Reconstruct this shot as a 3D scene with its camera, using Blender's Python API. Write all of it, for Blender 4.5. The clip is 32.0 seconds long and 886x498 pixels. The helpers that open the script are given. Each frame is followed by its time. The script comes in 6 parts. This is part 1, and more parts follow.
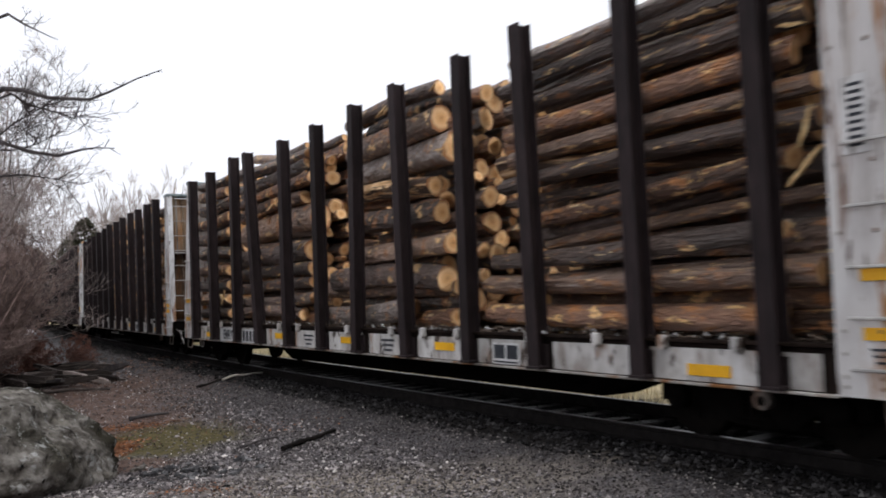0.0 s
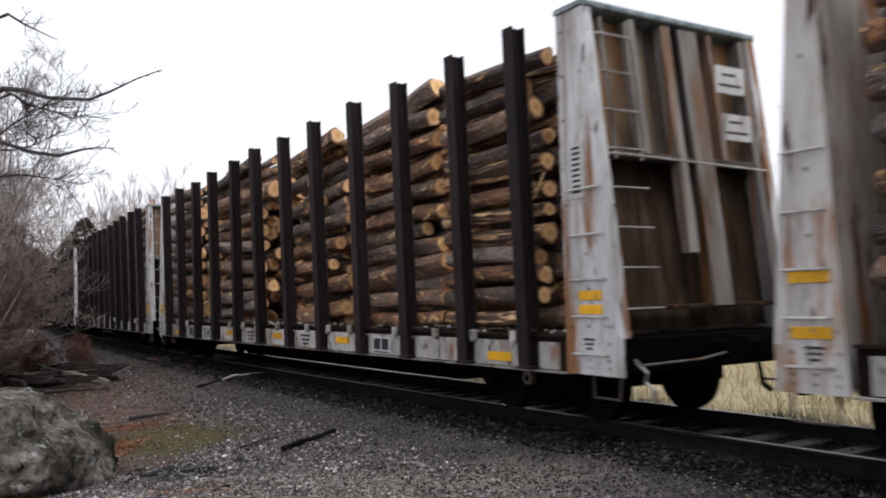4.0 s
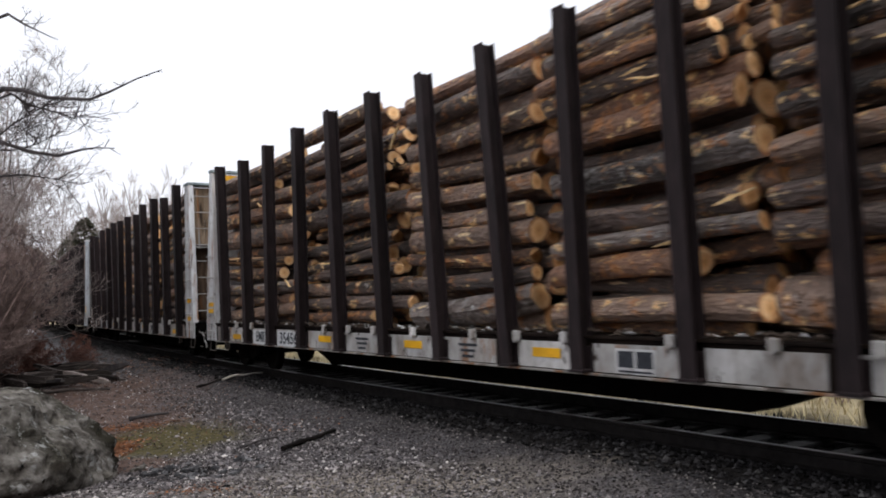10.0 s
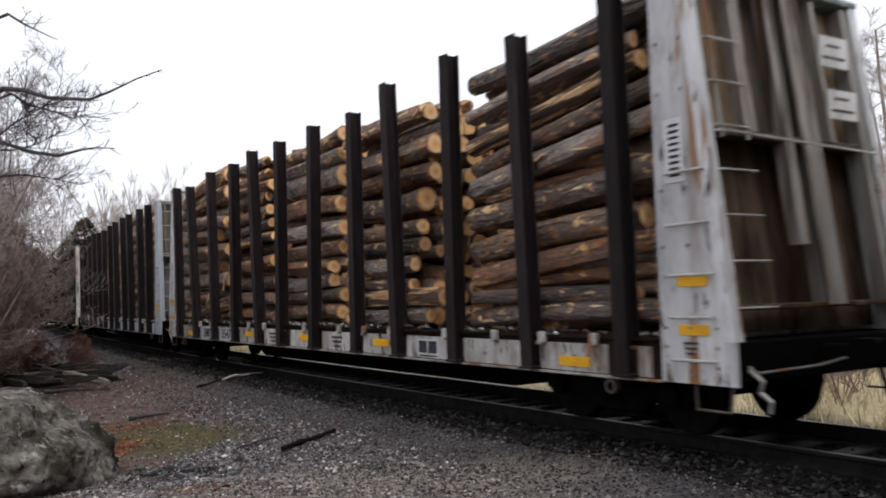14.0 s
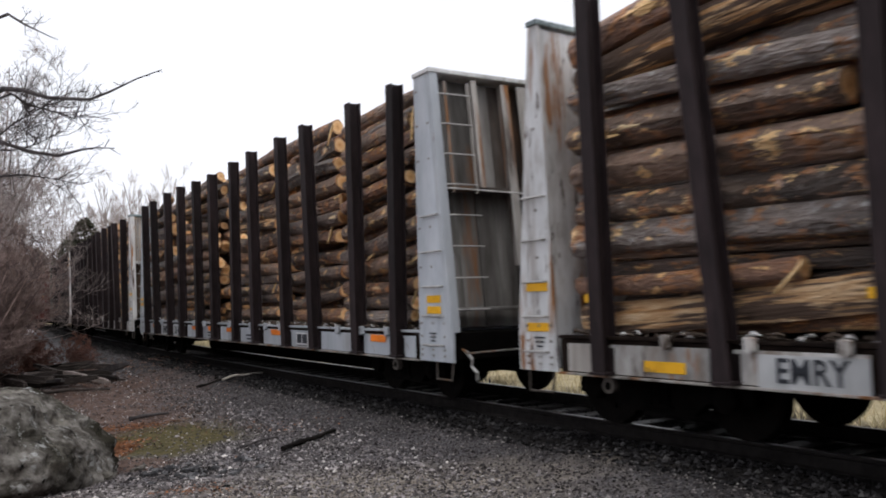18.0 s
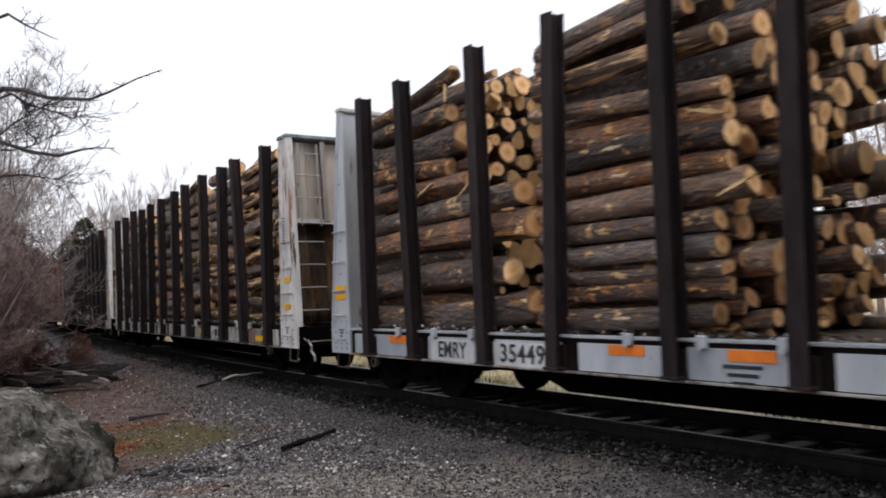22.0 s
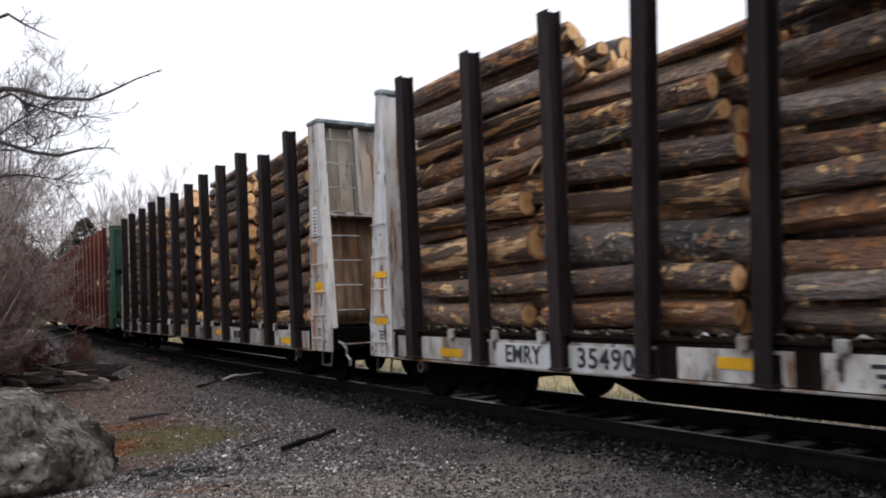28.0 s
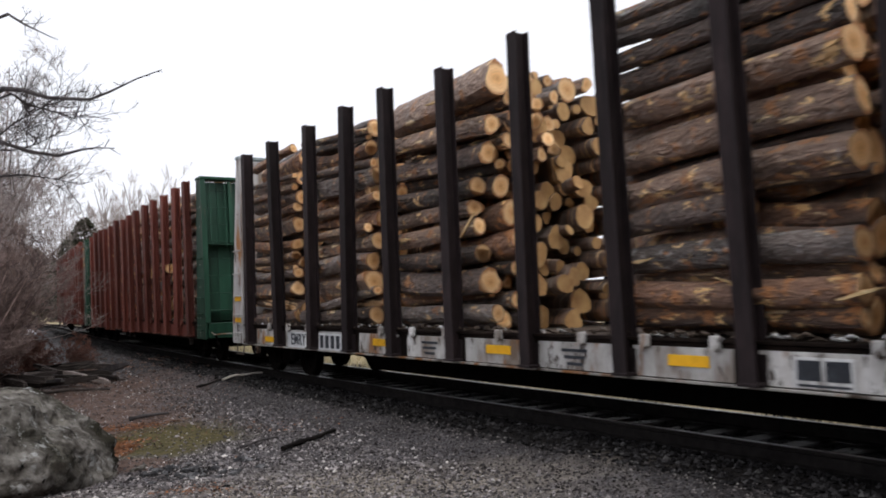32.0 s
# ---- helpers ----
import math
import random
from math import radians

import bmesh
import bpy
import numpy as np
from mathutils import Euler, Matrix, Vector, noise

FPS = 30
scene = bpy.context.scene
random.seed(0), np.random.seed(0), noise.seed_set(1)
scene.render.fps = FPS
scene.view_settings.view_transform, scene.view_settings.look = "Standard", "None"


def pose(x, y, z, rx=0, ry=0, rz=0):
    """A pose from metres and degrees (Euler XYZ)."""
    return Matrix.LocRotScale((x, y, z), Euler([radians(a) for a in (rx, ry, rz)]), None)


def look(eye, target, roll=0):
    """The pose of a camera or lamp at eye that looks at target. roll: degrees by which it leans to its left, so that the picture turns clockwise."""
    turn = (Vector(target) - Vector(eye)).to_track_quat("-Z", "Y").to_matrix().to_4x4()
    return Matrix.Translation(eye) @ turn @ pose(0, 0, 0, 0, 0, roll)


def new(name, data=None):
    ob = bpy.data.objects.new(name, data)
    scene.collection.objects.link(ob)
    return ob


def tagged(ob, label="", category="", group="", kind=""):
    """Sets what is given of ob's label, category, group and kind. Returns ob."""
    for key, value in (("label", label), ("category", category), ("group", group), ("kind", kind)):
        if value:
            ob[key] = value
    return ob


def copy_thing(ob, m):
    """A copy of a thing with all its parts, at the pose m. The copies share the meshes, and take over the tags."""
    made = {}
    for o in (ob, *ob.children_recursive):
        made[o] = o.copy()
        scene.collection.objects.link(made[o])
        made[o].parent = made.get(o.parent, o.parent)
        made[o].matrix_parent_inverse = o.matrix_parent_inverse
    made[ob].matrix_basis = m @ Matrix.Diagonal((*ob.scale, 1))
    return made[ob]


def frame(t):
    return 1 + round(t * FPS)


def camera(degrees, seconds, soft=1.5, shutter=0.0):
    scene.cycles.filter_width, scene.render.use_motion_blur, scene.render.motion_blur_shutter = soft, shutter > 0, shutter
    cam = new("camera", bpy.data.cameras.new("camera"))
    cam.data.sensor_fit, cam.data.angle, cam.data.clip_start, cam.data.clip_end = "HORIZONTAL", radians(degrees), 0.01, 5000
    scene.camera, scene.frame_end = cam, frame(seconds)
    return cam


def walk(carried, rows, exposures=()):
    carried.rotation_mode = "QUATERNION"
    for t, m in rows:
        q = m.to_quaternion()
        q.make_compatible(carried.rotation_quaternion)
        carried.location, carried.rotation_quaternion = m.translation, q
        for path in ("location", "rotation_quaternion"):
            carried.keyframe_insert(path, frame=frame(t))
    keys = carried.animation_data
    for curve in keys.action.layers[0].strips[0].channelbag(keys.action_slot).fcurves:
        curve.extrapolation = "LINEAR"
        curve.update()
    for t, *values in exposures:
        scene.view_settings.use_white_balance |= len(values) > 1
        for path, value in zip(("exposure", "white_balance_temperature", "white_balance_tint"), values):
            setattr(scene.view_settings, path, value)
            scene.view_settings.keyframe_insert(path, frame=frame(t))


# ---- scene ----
LENS = 55.63
cam = camera(LENS, 32.0, soft=1.8, shutter=0.45)
EYE = (0.0, 0.0, 1.373)
VIEW = look(EYE, (0.0, 10.0, 1.373 + 10.0 * math.tan(0.0645)), roll=-0.944)
walk(cam, [(0.0, VIEW), (32.0, VIEW)])

# ---- light: a bright overcast sky, hardly any direction ----
SUN_EL, SUN_AZ = radians(62), radians(170)
world = bpy.data.worlds.new("overcast_sky")
scene.world = world
world.use_nodes = True
wn = world.node_tree.nodes
wl = world.node_tree.links
sky = wn.new("ShaderNodeTexSky")
sky.sky_type = "NISHITA"
sky.sun_disc = False
sky.sun_elevation, sky.sun_rotation = SUN_EL, SUN_AZ
sky.air_density, sky.dust_density, sky.ozone_density = 1.0, 4.0, 1.0
grey = wn.new("ShaderNodeHueSaturation")
grey.inputs["Saturation"].default_value = 0.18
wl.new(sky.outputs[0], grey.inputs["Color"])
cloud = wn.new("ShaderNodeMix")
cloud.data_type = "RGBA"
cloud.inputs[0].default_value = 0.75
cloud.inputs[7].default_value = (7.5, 7.65, 8.3, 1)
wl.new(grey.outputs[0], cloud.inputs[6])
wl.new(cloud.outputs[2], wn["Background"].inputs["Color"])
wn["Background"].inputs["Strength"].default_value = 0.15
sun = new("sun", bpy.data.lights.new("sun", "SUN"))
sun.data.energy, sun.data.angle, sun.data.color = 0.7, radians(25), (1.0, 0.97, 0.92)
sun.matrix_world = look((0, 0, 60), (30 * math.sin(SUN_AZ) * -1, 30 * math.cos(SUN_AZ) * -1, 60 - 30 * math.tan(SUN_EL)))
scene.view_settings.exposure = 0.1


# ---- materials ----
def surf(name, ramp, scale=6.0, stretch=(1, 1, 1), rough=0.8, metal=0.0, bump=0.3, depth=0.01, rand=0.0, layers=(), spec=0.3, detail=6.0, big=0.25, dots=None):
    """Base colours along a noise, patches of other colours over it, and relief from the same noise."""
    mat = bpy.data.materials.new(name)
    mat.use_nodes = True
    n, l = mat.node_tree.nodes, mat.node_tree.links
    bsdf = n["Principled BSDF"]
    co, info = n.new("ShaderNodeTexCoord"), n.new("ShaderNodeObjectInfo")
    off = n.new("ShaderNodeVectorMath")
    off.operation = "MULTIPLY_ADD"
    l.new(co.outputs["Object"], off.inputs[0])
    off.inputs[1].default_value = stretch
    mul = n.new("ShaderNodeMath")
    mul.operation = "MULTIPLY"
    mul.inputs[1].default_value = 37.0
    l.new(info.outputs["Random"], mul.inputs[0])
    l.new(mul.outputs[0], off.inputs[2])

    def noise_of(s, d=detail, r=0.6):
        t = n.new("ShaderNodeTexNoise")
        t.inputs["Scale"].default_value, t.inputs["Detail"].default_value, t.inputs["Roughness"].default_value = s, d, r
        l.new(off.outputs[0], t.inputs["Vector"])
        return t.outputs["Fac"]

    fine = noise_of(scale)
    cr = n.new("ShaderNodeValToRGB")
    for i, (p, c) in enumerate(ramp):
        e = cr.color_ramp.elements[i] if i < 2 else cr.color_ramp.elements.new(p)
        e.position, e.color = p, (*c, 1)
    l.new(fine, cr.inputs[0])
    col = cr.outputs[0]
    hsv = n.new("ShaderNodeHueSaturation")
    val = n.new("ShaderNodeMapRange")
    val.inputs["To Min"].default_value, val.inputs["To Max"].default_value = 1 - big, 1 + big
    val.inputs["From Min"].default_value, val.inputs["From Max"].default_value = 0.3, 0.7
    l.new(noise_of(scale * 0.13, 2.0), val.inputs["Value"])
    vr = n.new("ShaderNodeMath")
    vr.operation = "MULTIPLY_ADD"
    vr.inputs[1].default_value = 2 * rand
    l.new(info.outputs["Random"], vr.inputs[0])
    sub = n.new("ShaderNodeMath")
    sub.operation = "SUBTRACT"
    sub.inputs[1].default_value = rand
    l.new(val.outputs[0], sub.inputs[0])
    l.new(sub.outputs[0], vr.inputs[2])
    l.new(vr.outputs[0], hsv.inputs["Value"])
    l.new(col, hsv.inputs["Color"])
    col = hsv.outputs[0]
    for color, s, lo, hi, st in layers:
        t = n.new("ShaderNodeTexNoise")
        t.inputs["Scale"].default_value, t.inputs["Detail"].default_value, t.inputs["Roughness"].default_value = s, 5.0, 0.65
        v = n.new("ShaderNodeVectorMath")
        v.operation = "MULTIPLY"
        v.inputs[1].default_value = st
        l.new(off.outputs[0], v.inputs[0])
        l.new(v.outputs[0], t.inputs["Vector"])
        mr = n.new("ShaderNodeMapRange")
        mr.inputs["From Min"].default_value, mr.inputs["From Max"].default_value = lo, hi
        l.new(t.outputs["Fac"], mr.inputs["Value"])
        mx = n.new("ShaderNodeMix")
        mx.data_type = "RGBA"
        l.new(mr.outputs[0], mx.inputs[0])
        l.new(col, mx.inputs[6])
        mx.inputs[7].default_value = (*color, 1)
        col = mx.outputs[2]
    if dots:
        color, st, size = dots
        v = n.new("ShaderNodeVectorMath")
        v.operation = "MULTIPLY"
        v.inputs[1].default_value = st
        l.new(off.outputs[0], v.inputs[0])
        vo = n.new("ShaderNodeTexVoronoi")
        vo.inputs["Scale"].default_value = 1.0
        l.new(v.outputs[0], vo.inputs["Vector"])
        ragged = n.new("ShaderNodeMath")
        ragged.operation = "MULTIPLY_ADD"
        ragged.inputs[1].default_value = 0.3
        l.new(noise_of(4.0, 3.0), ragged.inputs[0])
        l.new(vo.outputs["Distance"], ragged.inputs[2])
        mr = n.new("ShaderNodeMapRange")
        mr.inputs["From Min"].default_value, mr.inputs["From Max"].default_value = size + 0.15, size * 0.85 + 0.15
        l.new(ragged.outputs[0], mr.inputs["Value"])
        mx = n.new("ShaderNodeMix")
        mx.data_type = "RGBA"
        l.new(mr.outputs[0], mx.inputs[0])
        l.new(col, mx.inputs[6])
        mx.inputs[7].default_value = (*color, 1)
        col = mx.outputs[2]
    l.new(col, bsdf.inputs["Base Color"])
    bsdf.inputs["Roughness"].default_value, bsdf.inputs["Metallic"].default_value = rough, metal
    bsdf.inputs["Specular IOR Level"].default_value = spec
    if bump:
        b = n.new("ShaderNodeBump")
        b.inputs["Strength"].default_value, b.inputs["Distance"].default_value = bump, depth
        l.new(fine, b.inputs["Height"])
        l.new(b.outputs[0], bsdf.inputs["Normal"])
    return mat


KNOT = ((0.78, 0.6, 0.36), (0.26, 0.6, 0.6), 0.11)


def bark(name, ramp, scale, layers):
    return surf(name, ramp, scale, (8.0, 1.0, 1.0), 0.52, bump=0.85, depth=0.16, rand=0.5, spec=0.6, dots=KNOT, layers=layers, detail=4.0, big=0.45)


BARKS = [
    bark("brown_bark", [(0.3, (0.121, 0.078, 0.058)), (0.5, (0.189, 0.124, 0.092)), (0.7, (0.289, 0.202, 0.153))], 2.6,
         (((0.4, 0.18, 0.072), 0.8, 0.55, 0.6, (2.0, 1.0, 1.0)), ((0.87, 0.58, 0.28), 0.75, 0.595, 0.63, (1.8, 1.1, 1.1)), ((0.4, 0.37, 0.35), 1.6, 0.58, 0.72, (2.0, 1.0, 1.0)))),
    bark("grey_bark", [(0.3, (0.129, 0.102, 0.092)), (0.5, (0.200, 0.161, 0.143)), (0.7, (0.321, 0.277, 0.255))], 2.4,
         (((0.36, 0.165, 0.072), 0.8, 0.57, 0.62, (2.0, 1.0, 1.0)), ((0.82, 0.56, 0.29), 0.75, 0.6, 0.635, (1.8, 1.1, 1.1)), ((0.46, 0.45, 0.44), 1.8, 0.57, 0.7, (2.0, 1.0, 1.0)))),
    bark("red_bark", [(0.3, (0.118, 0.062, 0.040)), (0.5, (0.187, 0.099, 0.064)), (0.7, (0.286, 0.166, 0.105))], 2.8,
         (((0.44, 0.19, 0.07), 0.8, 0.53, 0.59, (2.0, 1.0, 1.0)), ((0.87, 0.56, 0.25), 0.75, 0.59, 0.625, (1.8, 1.1, 1.1)))),
    bark("dark_bark", [(0.3, (0.062, 0.044, 0.037)), (0.5, (0.096, 0.068, 0.057)), (0.7, (0.167, 0.125, 0.108))], 2.5,
         (((0.3, 0.14, 0.06), 0.8, 0.57, 0.62, (2.0, 1.0, 1.0)), ((0.78, 0.51, 0.24), 0.75, 0.605, 0.64, (1.8, 1.1, 1.1))))]
BARK = BARKS[0]
BARK_MIX = (0, 1, 3, 2, 2, 0, 3)
SPLIT = surf("split_wood", [(0.3, (0.46, 0.25, 0.115)), (0.5, (0.69, 0.44, 0.235)), (0.7, (0.87, 0.66, 0.43))], 3.0, (4, 1, 1), 0.75, rand=0.2, bump=0.6, depth=0.15,
             layers=(((0.4, 0.2, 0.075), 1.2, 0.5, 0.6, (0.8, 1.4, 1.4)), ((0.09, 0.058, 0.042), 1.1, 0.44, 0.5, (0.6, 1.2, 1.2))))

SPLINTER = surf("fresh_torn_wood", [(0.3, (0.5, 0.3, 0.12)), (0.5, (0.72, 0.5, 0.25)), (0.75, (0.86, 0.68, 0.42))], 6.0, (3, 3, 12), 0.75, rand=0.25, bump=0.4, depth=0.01)


def cut_face():
    mat = bpy.data.materials.new("cut_wood")
    mat.use_nodes = True
    n, l = mat.node_tree.nodes, mat.node_tree.links
    bsdf = n["Principled BSDF"]
    co, info = n.new("ShaderNodeTexCoord"), n.new("ShaderNodeObjectInfo")
    flat = n.new("ShaderNodeVectorMath")
    flat.operation = "MULTIPLY"
    flat.inputs[1].default_value = (0, 1, 1)
    l.new(co.outputs["Object"], flat.inputs[0])
    ln = n.new("ShaderNodeVectorMath")
    ln.operation = "LENGTH"
    l.new(flat.outputs[0], ln.inputs[0])
    ns = n.new("ShaderNodeTexNoise")
    ns.inputs["Scale"].default_value = 2.5
    l.new(co.outputs["Object"], ns.inputs["Vector"])
    ad = n.new("ShaderNodeMath")
    ad.operation = "MULTIPLY_ADD"
    ad.inputs[1].default_value = 0.35
    l.new(ns.outputs["Fac"], ad.inputs[0])
    l.new(ln.outputs["Value"], ad.inputs[2])
    cr = n.new("ShaderNodeValToRGB")
    stops = ((0.15, (0.6, 0.27, 0.1)), (0.45, (0.8, 0.45, 0.19)), (0.85, (0.88, 0.58, 0.3)), (1.12, (0.42, 0.19, 0.08)))
    for i, (p, c) in enumerate(stops):
        e = cr.color_ramp.elements[i] if i < 2 else cr.color_ramp.elements.new(p)
        e.position, e.color = min(p / 1.2, 1), (*c, 1)
    dv = n.new("ShaderNodeMath")
    dv.operation = "DIVIDE"
    dv.inputs[1].default_value = 1.2
    l.new(ad.outputs[0], dv.inputs[0])
    l.new(dv.outputs[0], cr.inputs[0])
    rg = n.new("ShaderNodeMath")
    rg.operation = "SINE"
    m2 = n.new("ShaderNodeMath")
    m2.operation = "MULTIPLY"
    m2.inputs[1].default_value = 42.0
    l.new(ad.outputs[0], m2.inputs[0])
    l.new(m2.outputs[0], rg.inputs[0])
    hs = n.new("ShaderNodeHueSaturation")
    mr = n.new("ShaderNodeMapRange")
    mr.inputs["From Min"].default_value, mr.inputs["From Max"].default_value = -1, 1
    mr.inputs["To Min"].default_value, mr.inputs["To Max"].default_value = 0.86, 1.06
    l.new(rg.outputs[0], mr.inputs["Value"])
    m3 = n.new("ShaderNodeMath")
    m3.operation = "MULTIPLY"
    l.new(mr.outputs[0], m3.inputs[0])
    m4 = n.new("ShaderNodeMapRange")
    m4.inputs["To Min"].default_value, m4.inputs["To Max"].default_value = 0.78, 1.22
    l.new(info.outputs["Random"], m4.inputs["Value"])
    l.new(m4.outputs[0], m3.inputs[1])
    l.new(m3.outputs[0], hs.inputs["Value"])
    l.new(cr.outputs[0], hs.inputs["Color"])
    l.new(hs.outputs[0], bsdf.inputs["Base Color"])
    bsdf.inputs["Roughness"].default_value = 0.75
    return mat


CUT = cut_face()
UP = (1, 1, 0.12)
WHITE = surf("weathered_white_paint", [(0.25, (0.36, 0.342, 0.333)), (0.5, (0.594, 0.603, 0.617)), (0.75, (0.684, 0.693, 0.711))], 7.0, (1, 1, 0.35), 0.55, bump=0.15, depth=0.004, rand=0.12,
             layers=(((0.24, 0.195, 0.165), 3.2, 0.54, 0.74, UP), ((0.27, 0.125, 0.05), 2.2, 0.56, 0.63, (1.6, 1.6, 0.45)), ((0.06, 0.035, 0.025), 10.0, 0.6, 0.65, (1, 1, 0.6))), spec=0.35)
DIRTY = surf("stained_white_paint", [(0.25, (0.33, 0.305, 0.29)), (0.5, (0.54, 0.525, 0.518)), (0.8, (0.62, 0.615, 0.612))], 5.0, (1, 1, 0.3), 0.6, bump=0.15, depth=0.004, rand=0.12,
             layers=(((0.17, 0.085, 0.05), 2.6, 0.585, 0.66, (1.2, 1.2, 0.45)), ((0.25, 0.19, 0.14), 2.2, 0.57, 0.72, (1.4, 1.4, 0.2)), ((0.33, 0.15, 0.05), 2.4, 0.56, 0.63, (1, 1, 0.6)), ((0.07, 0.035, 0.022), 6.0, 0.59, 0.64, (1, 1, 0.6))))
SILL = surf("grimy_sill_paint", [(0.25, (0.24, 0.22, 0.2)), (0.5, (0.45, 0.437, 0.425)), (0.75, (0.6, 0.595, 0.59))], 6.0, (1, 1, 0.5), 0.6, bump=0.15, depth=0.004, rand=0.2, spec=0.3,
            layers=(((0.16, 0.115, 0.085), 2.2, 0.5, 0.66, (1, 1, 0.6)), ((0.24, 0.11, 0.045), 3.0, 0.58, 0.66, (1, 1, 0.6)), ((0.045, 0.03, 0.022), 7.0, 0.57, 0.64, (1, 1, 0.8))))
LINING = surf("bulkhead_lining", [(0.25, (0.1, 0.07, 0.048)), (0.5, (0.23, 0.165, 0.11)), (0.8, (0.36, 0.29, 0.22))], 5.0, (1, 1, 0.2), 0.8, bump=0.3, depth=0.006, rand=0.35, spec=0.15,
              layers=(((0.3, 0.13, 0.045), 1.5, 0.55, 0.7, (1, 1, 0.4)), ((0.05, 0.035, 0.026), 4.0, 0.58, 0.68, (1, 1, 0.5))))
CREAM = surf("rust_spotted_cream_boards", [(0.25, (0.26, 0.2, 0.16)), (0.5, (0.47, 0.4, 0.34)), (0.8, (0.6, 0.55, 0.49))], 4.0, (1, 1, 0.25), 0.75, bump=0.2, depth=0.005, rand=0.2, spec=0.2,
              layers=(((0.36, 0.17, 0.07), 1.8, 0.56, 0.68, (1.4, 1.4, 0.4)), ((0.12, 0.06, 0.03), 6.0, 0.6, 0.66, (1, 1, 0.6))))
RUST_BOARD = surf("rusty_low_boards", [(0.3, (0.055, 0.034, 0.024)), (0.5, (0.15, 0.096, 0.064)), (0.75, (0.29, 0.225, 0.18))], 3.0, (1.5, 1.5, 0.3), 0.8, bump=0.2, depth=0.004, rand=0.4, spec=0.1,
                  layers=(((0.26, 0.12, 0.045), 1.6, 0.52, 0.68, (1, 1, 0.4)), ((0.03, 0.02, 0.014), 2.0, 0.58, 0.7, (1, 1, 0.3))))
GREY_BOARD = surf("weathered_grey_boards", [(0.25, (0.05, 0.044, 0.04)), (0.5, (0.13, 0.122, 0.115)), (0.8, (0.25, 0.242, 0.235))], 4.0, (1, 1, 0.15), 0.75, bump=0.15, depth=0.004, spec=0.15, rand=0.3,
                  layers=(((0.2, 0.1, 0.05), 2.2, 0.58, 0.68, UP),))
GREY = surf("bulkhead_grey_steel", [(0.25, (0.035, 0.027, 0.023)), (0.5, (0.085, 0.072, 0.064)), (0.8, (0.16, 0.145, 0.135))], 4.0, (1, 1, 0.2), 0.7, bump=0.1, depth=0.004, spec=0.15, rand=0.2,
            layers=(((0.12, 0.065, 0.038), 2.5, 0.54, 0.68, UP),))
GRIME_SHADE = surf("grime_shade_steel", [(0.3, (0.006, 0.004, 0.0035)), (0.6, (0.018, 0.012, 0.0095)), (0.8, (0.045, 0.03, 0.023))], 5.0, (1, 1, 0.25), 0.85, bump=0.15, depth=0.004, rand=0.3, spec=0.08)
# Recess shade put into a darker brown for the low boards, under rust patches.
LOWER = surf("shaded_rust_boards", [(0.3, (0.018, 0.012, 0.009)), (0.5, (0.06, 0.0402, 0.0282)), (0.75, (0.138, 0.099, 0.072))], 3.0, (1.5, 1.5, 0.3), 0.85, bump=0.2, depth=0.004, rand=0.4, spec=0.08,
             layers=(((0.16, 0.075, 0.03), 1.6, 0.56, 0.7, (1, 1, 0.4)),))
PALE = surf("clean_pale_paint", [(0.25, (0.306, 0.332, 0.365)), (0.5, (0.399, 0.425, 0.463)), (0.8, (0.476, 0.497, 0.527))], 5.0, (1, 1, 0.3), 0.5, bump=0.08, depth=0.003, rand=0.05,
            layers=(((0.22, 0.19, 0.17), 3.0, 0.57, 0.75, UP), ((0.16, 0.08, 0.05), 11.0, 0.66, 0.71, (1, 1, 0.5))), spec=0.4)
POST = surf("brown_stake_steel", [(0.3, (0.013, 0.009, 0.0098)), (0.6, (0.024, 0.0165, 0.0175)), (0.8, (0.042, 0.029, 0.029))], 10.0, (1, 1, 0.3), 0.7, metal=0.0, bump=0.2, depth=0.004, rand=0.3, spec=0.18)
RUSTY = surf("rusty_red_steel", [(0.3, (0.085, 0.021, 0.015)), (0.6, (0.16, 0.04, 0.027)), (0.8, (0.25, 0.085, 0.055))], 6.0, UP, 0.7, bump=0.2, depth=0.004, rand=0.2)
GREEN = surf("green_paint", [(0.3, (0.008, 0.033, 0.019)), (0.6, (0.013, 0.057, 0.033)), (0.8, (0.03, 0.095, 0.056))], 4.0, UP, 0.5, bump=0.1, depth=0.004,
             layers=(((0.1, 0.07, 0.05), 3.0, 0.62, 0.75, UP),))
# Underframe and wheels: base colour kept near black to carry their deep shade.
BLACK = surf("grimy_shade_black", [(0.3, (0.0022, 0.002, 0.0019)), (0.7, (0.006, 0.005, 0.0046))], 8.0, (1, 1, 1), 0.9, bump=0.2, depth=0.005, spec=0.03)
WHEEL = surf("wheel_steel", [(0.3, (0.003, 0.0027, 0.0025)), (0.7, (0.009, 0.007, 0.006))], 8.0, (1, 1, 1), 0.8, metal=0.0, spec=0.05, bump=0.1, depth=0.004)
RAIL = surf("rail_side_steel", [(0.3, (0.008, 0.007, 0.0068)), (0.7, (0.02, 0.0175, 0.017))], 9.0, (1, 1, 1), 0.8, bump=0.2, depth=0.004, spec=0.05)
SHINE = surf("worn_rail_head", [(0.3, (0.02, 0.018, 0.018)), (0.7, (0.05, 0.046, 0.045))], 6.0, (1, 1, 1), 0.3, metal=0.0, spec=0.5, bump=0.05, depth=0.002)
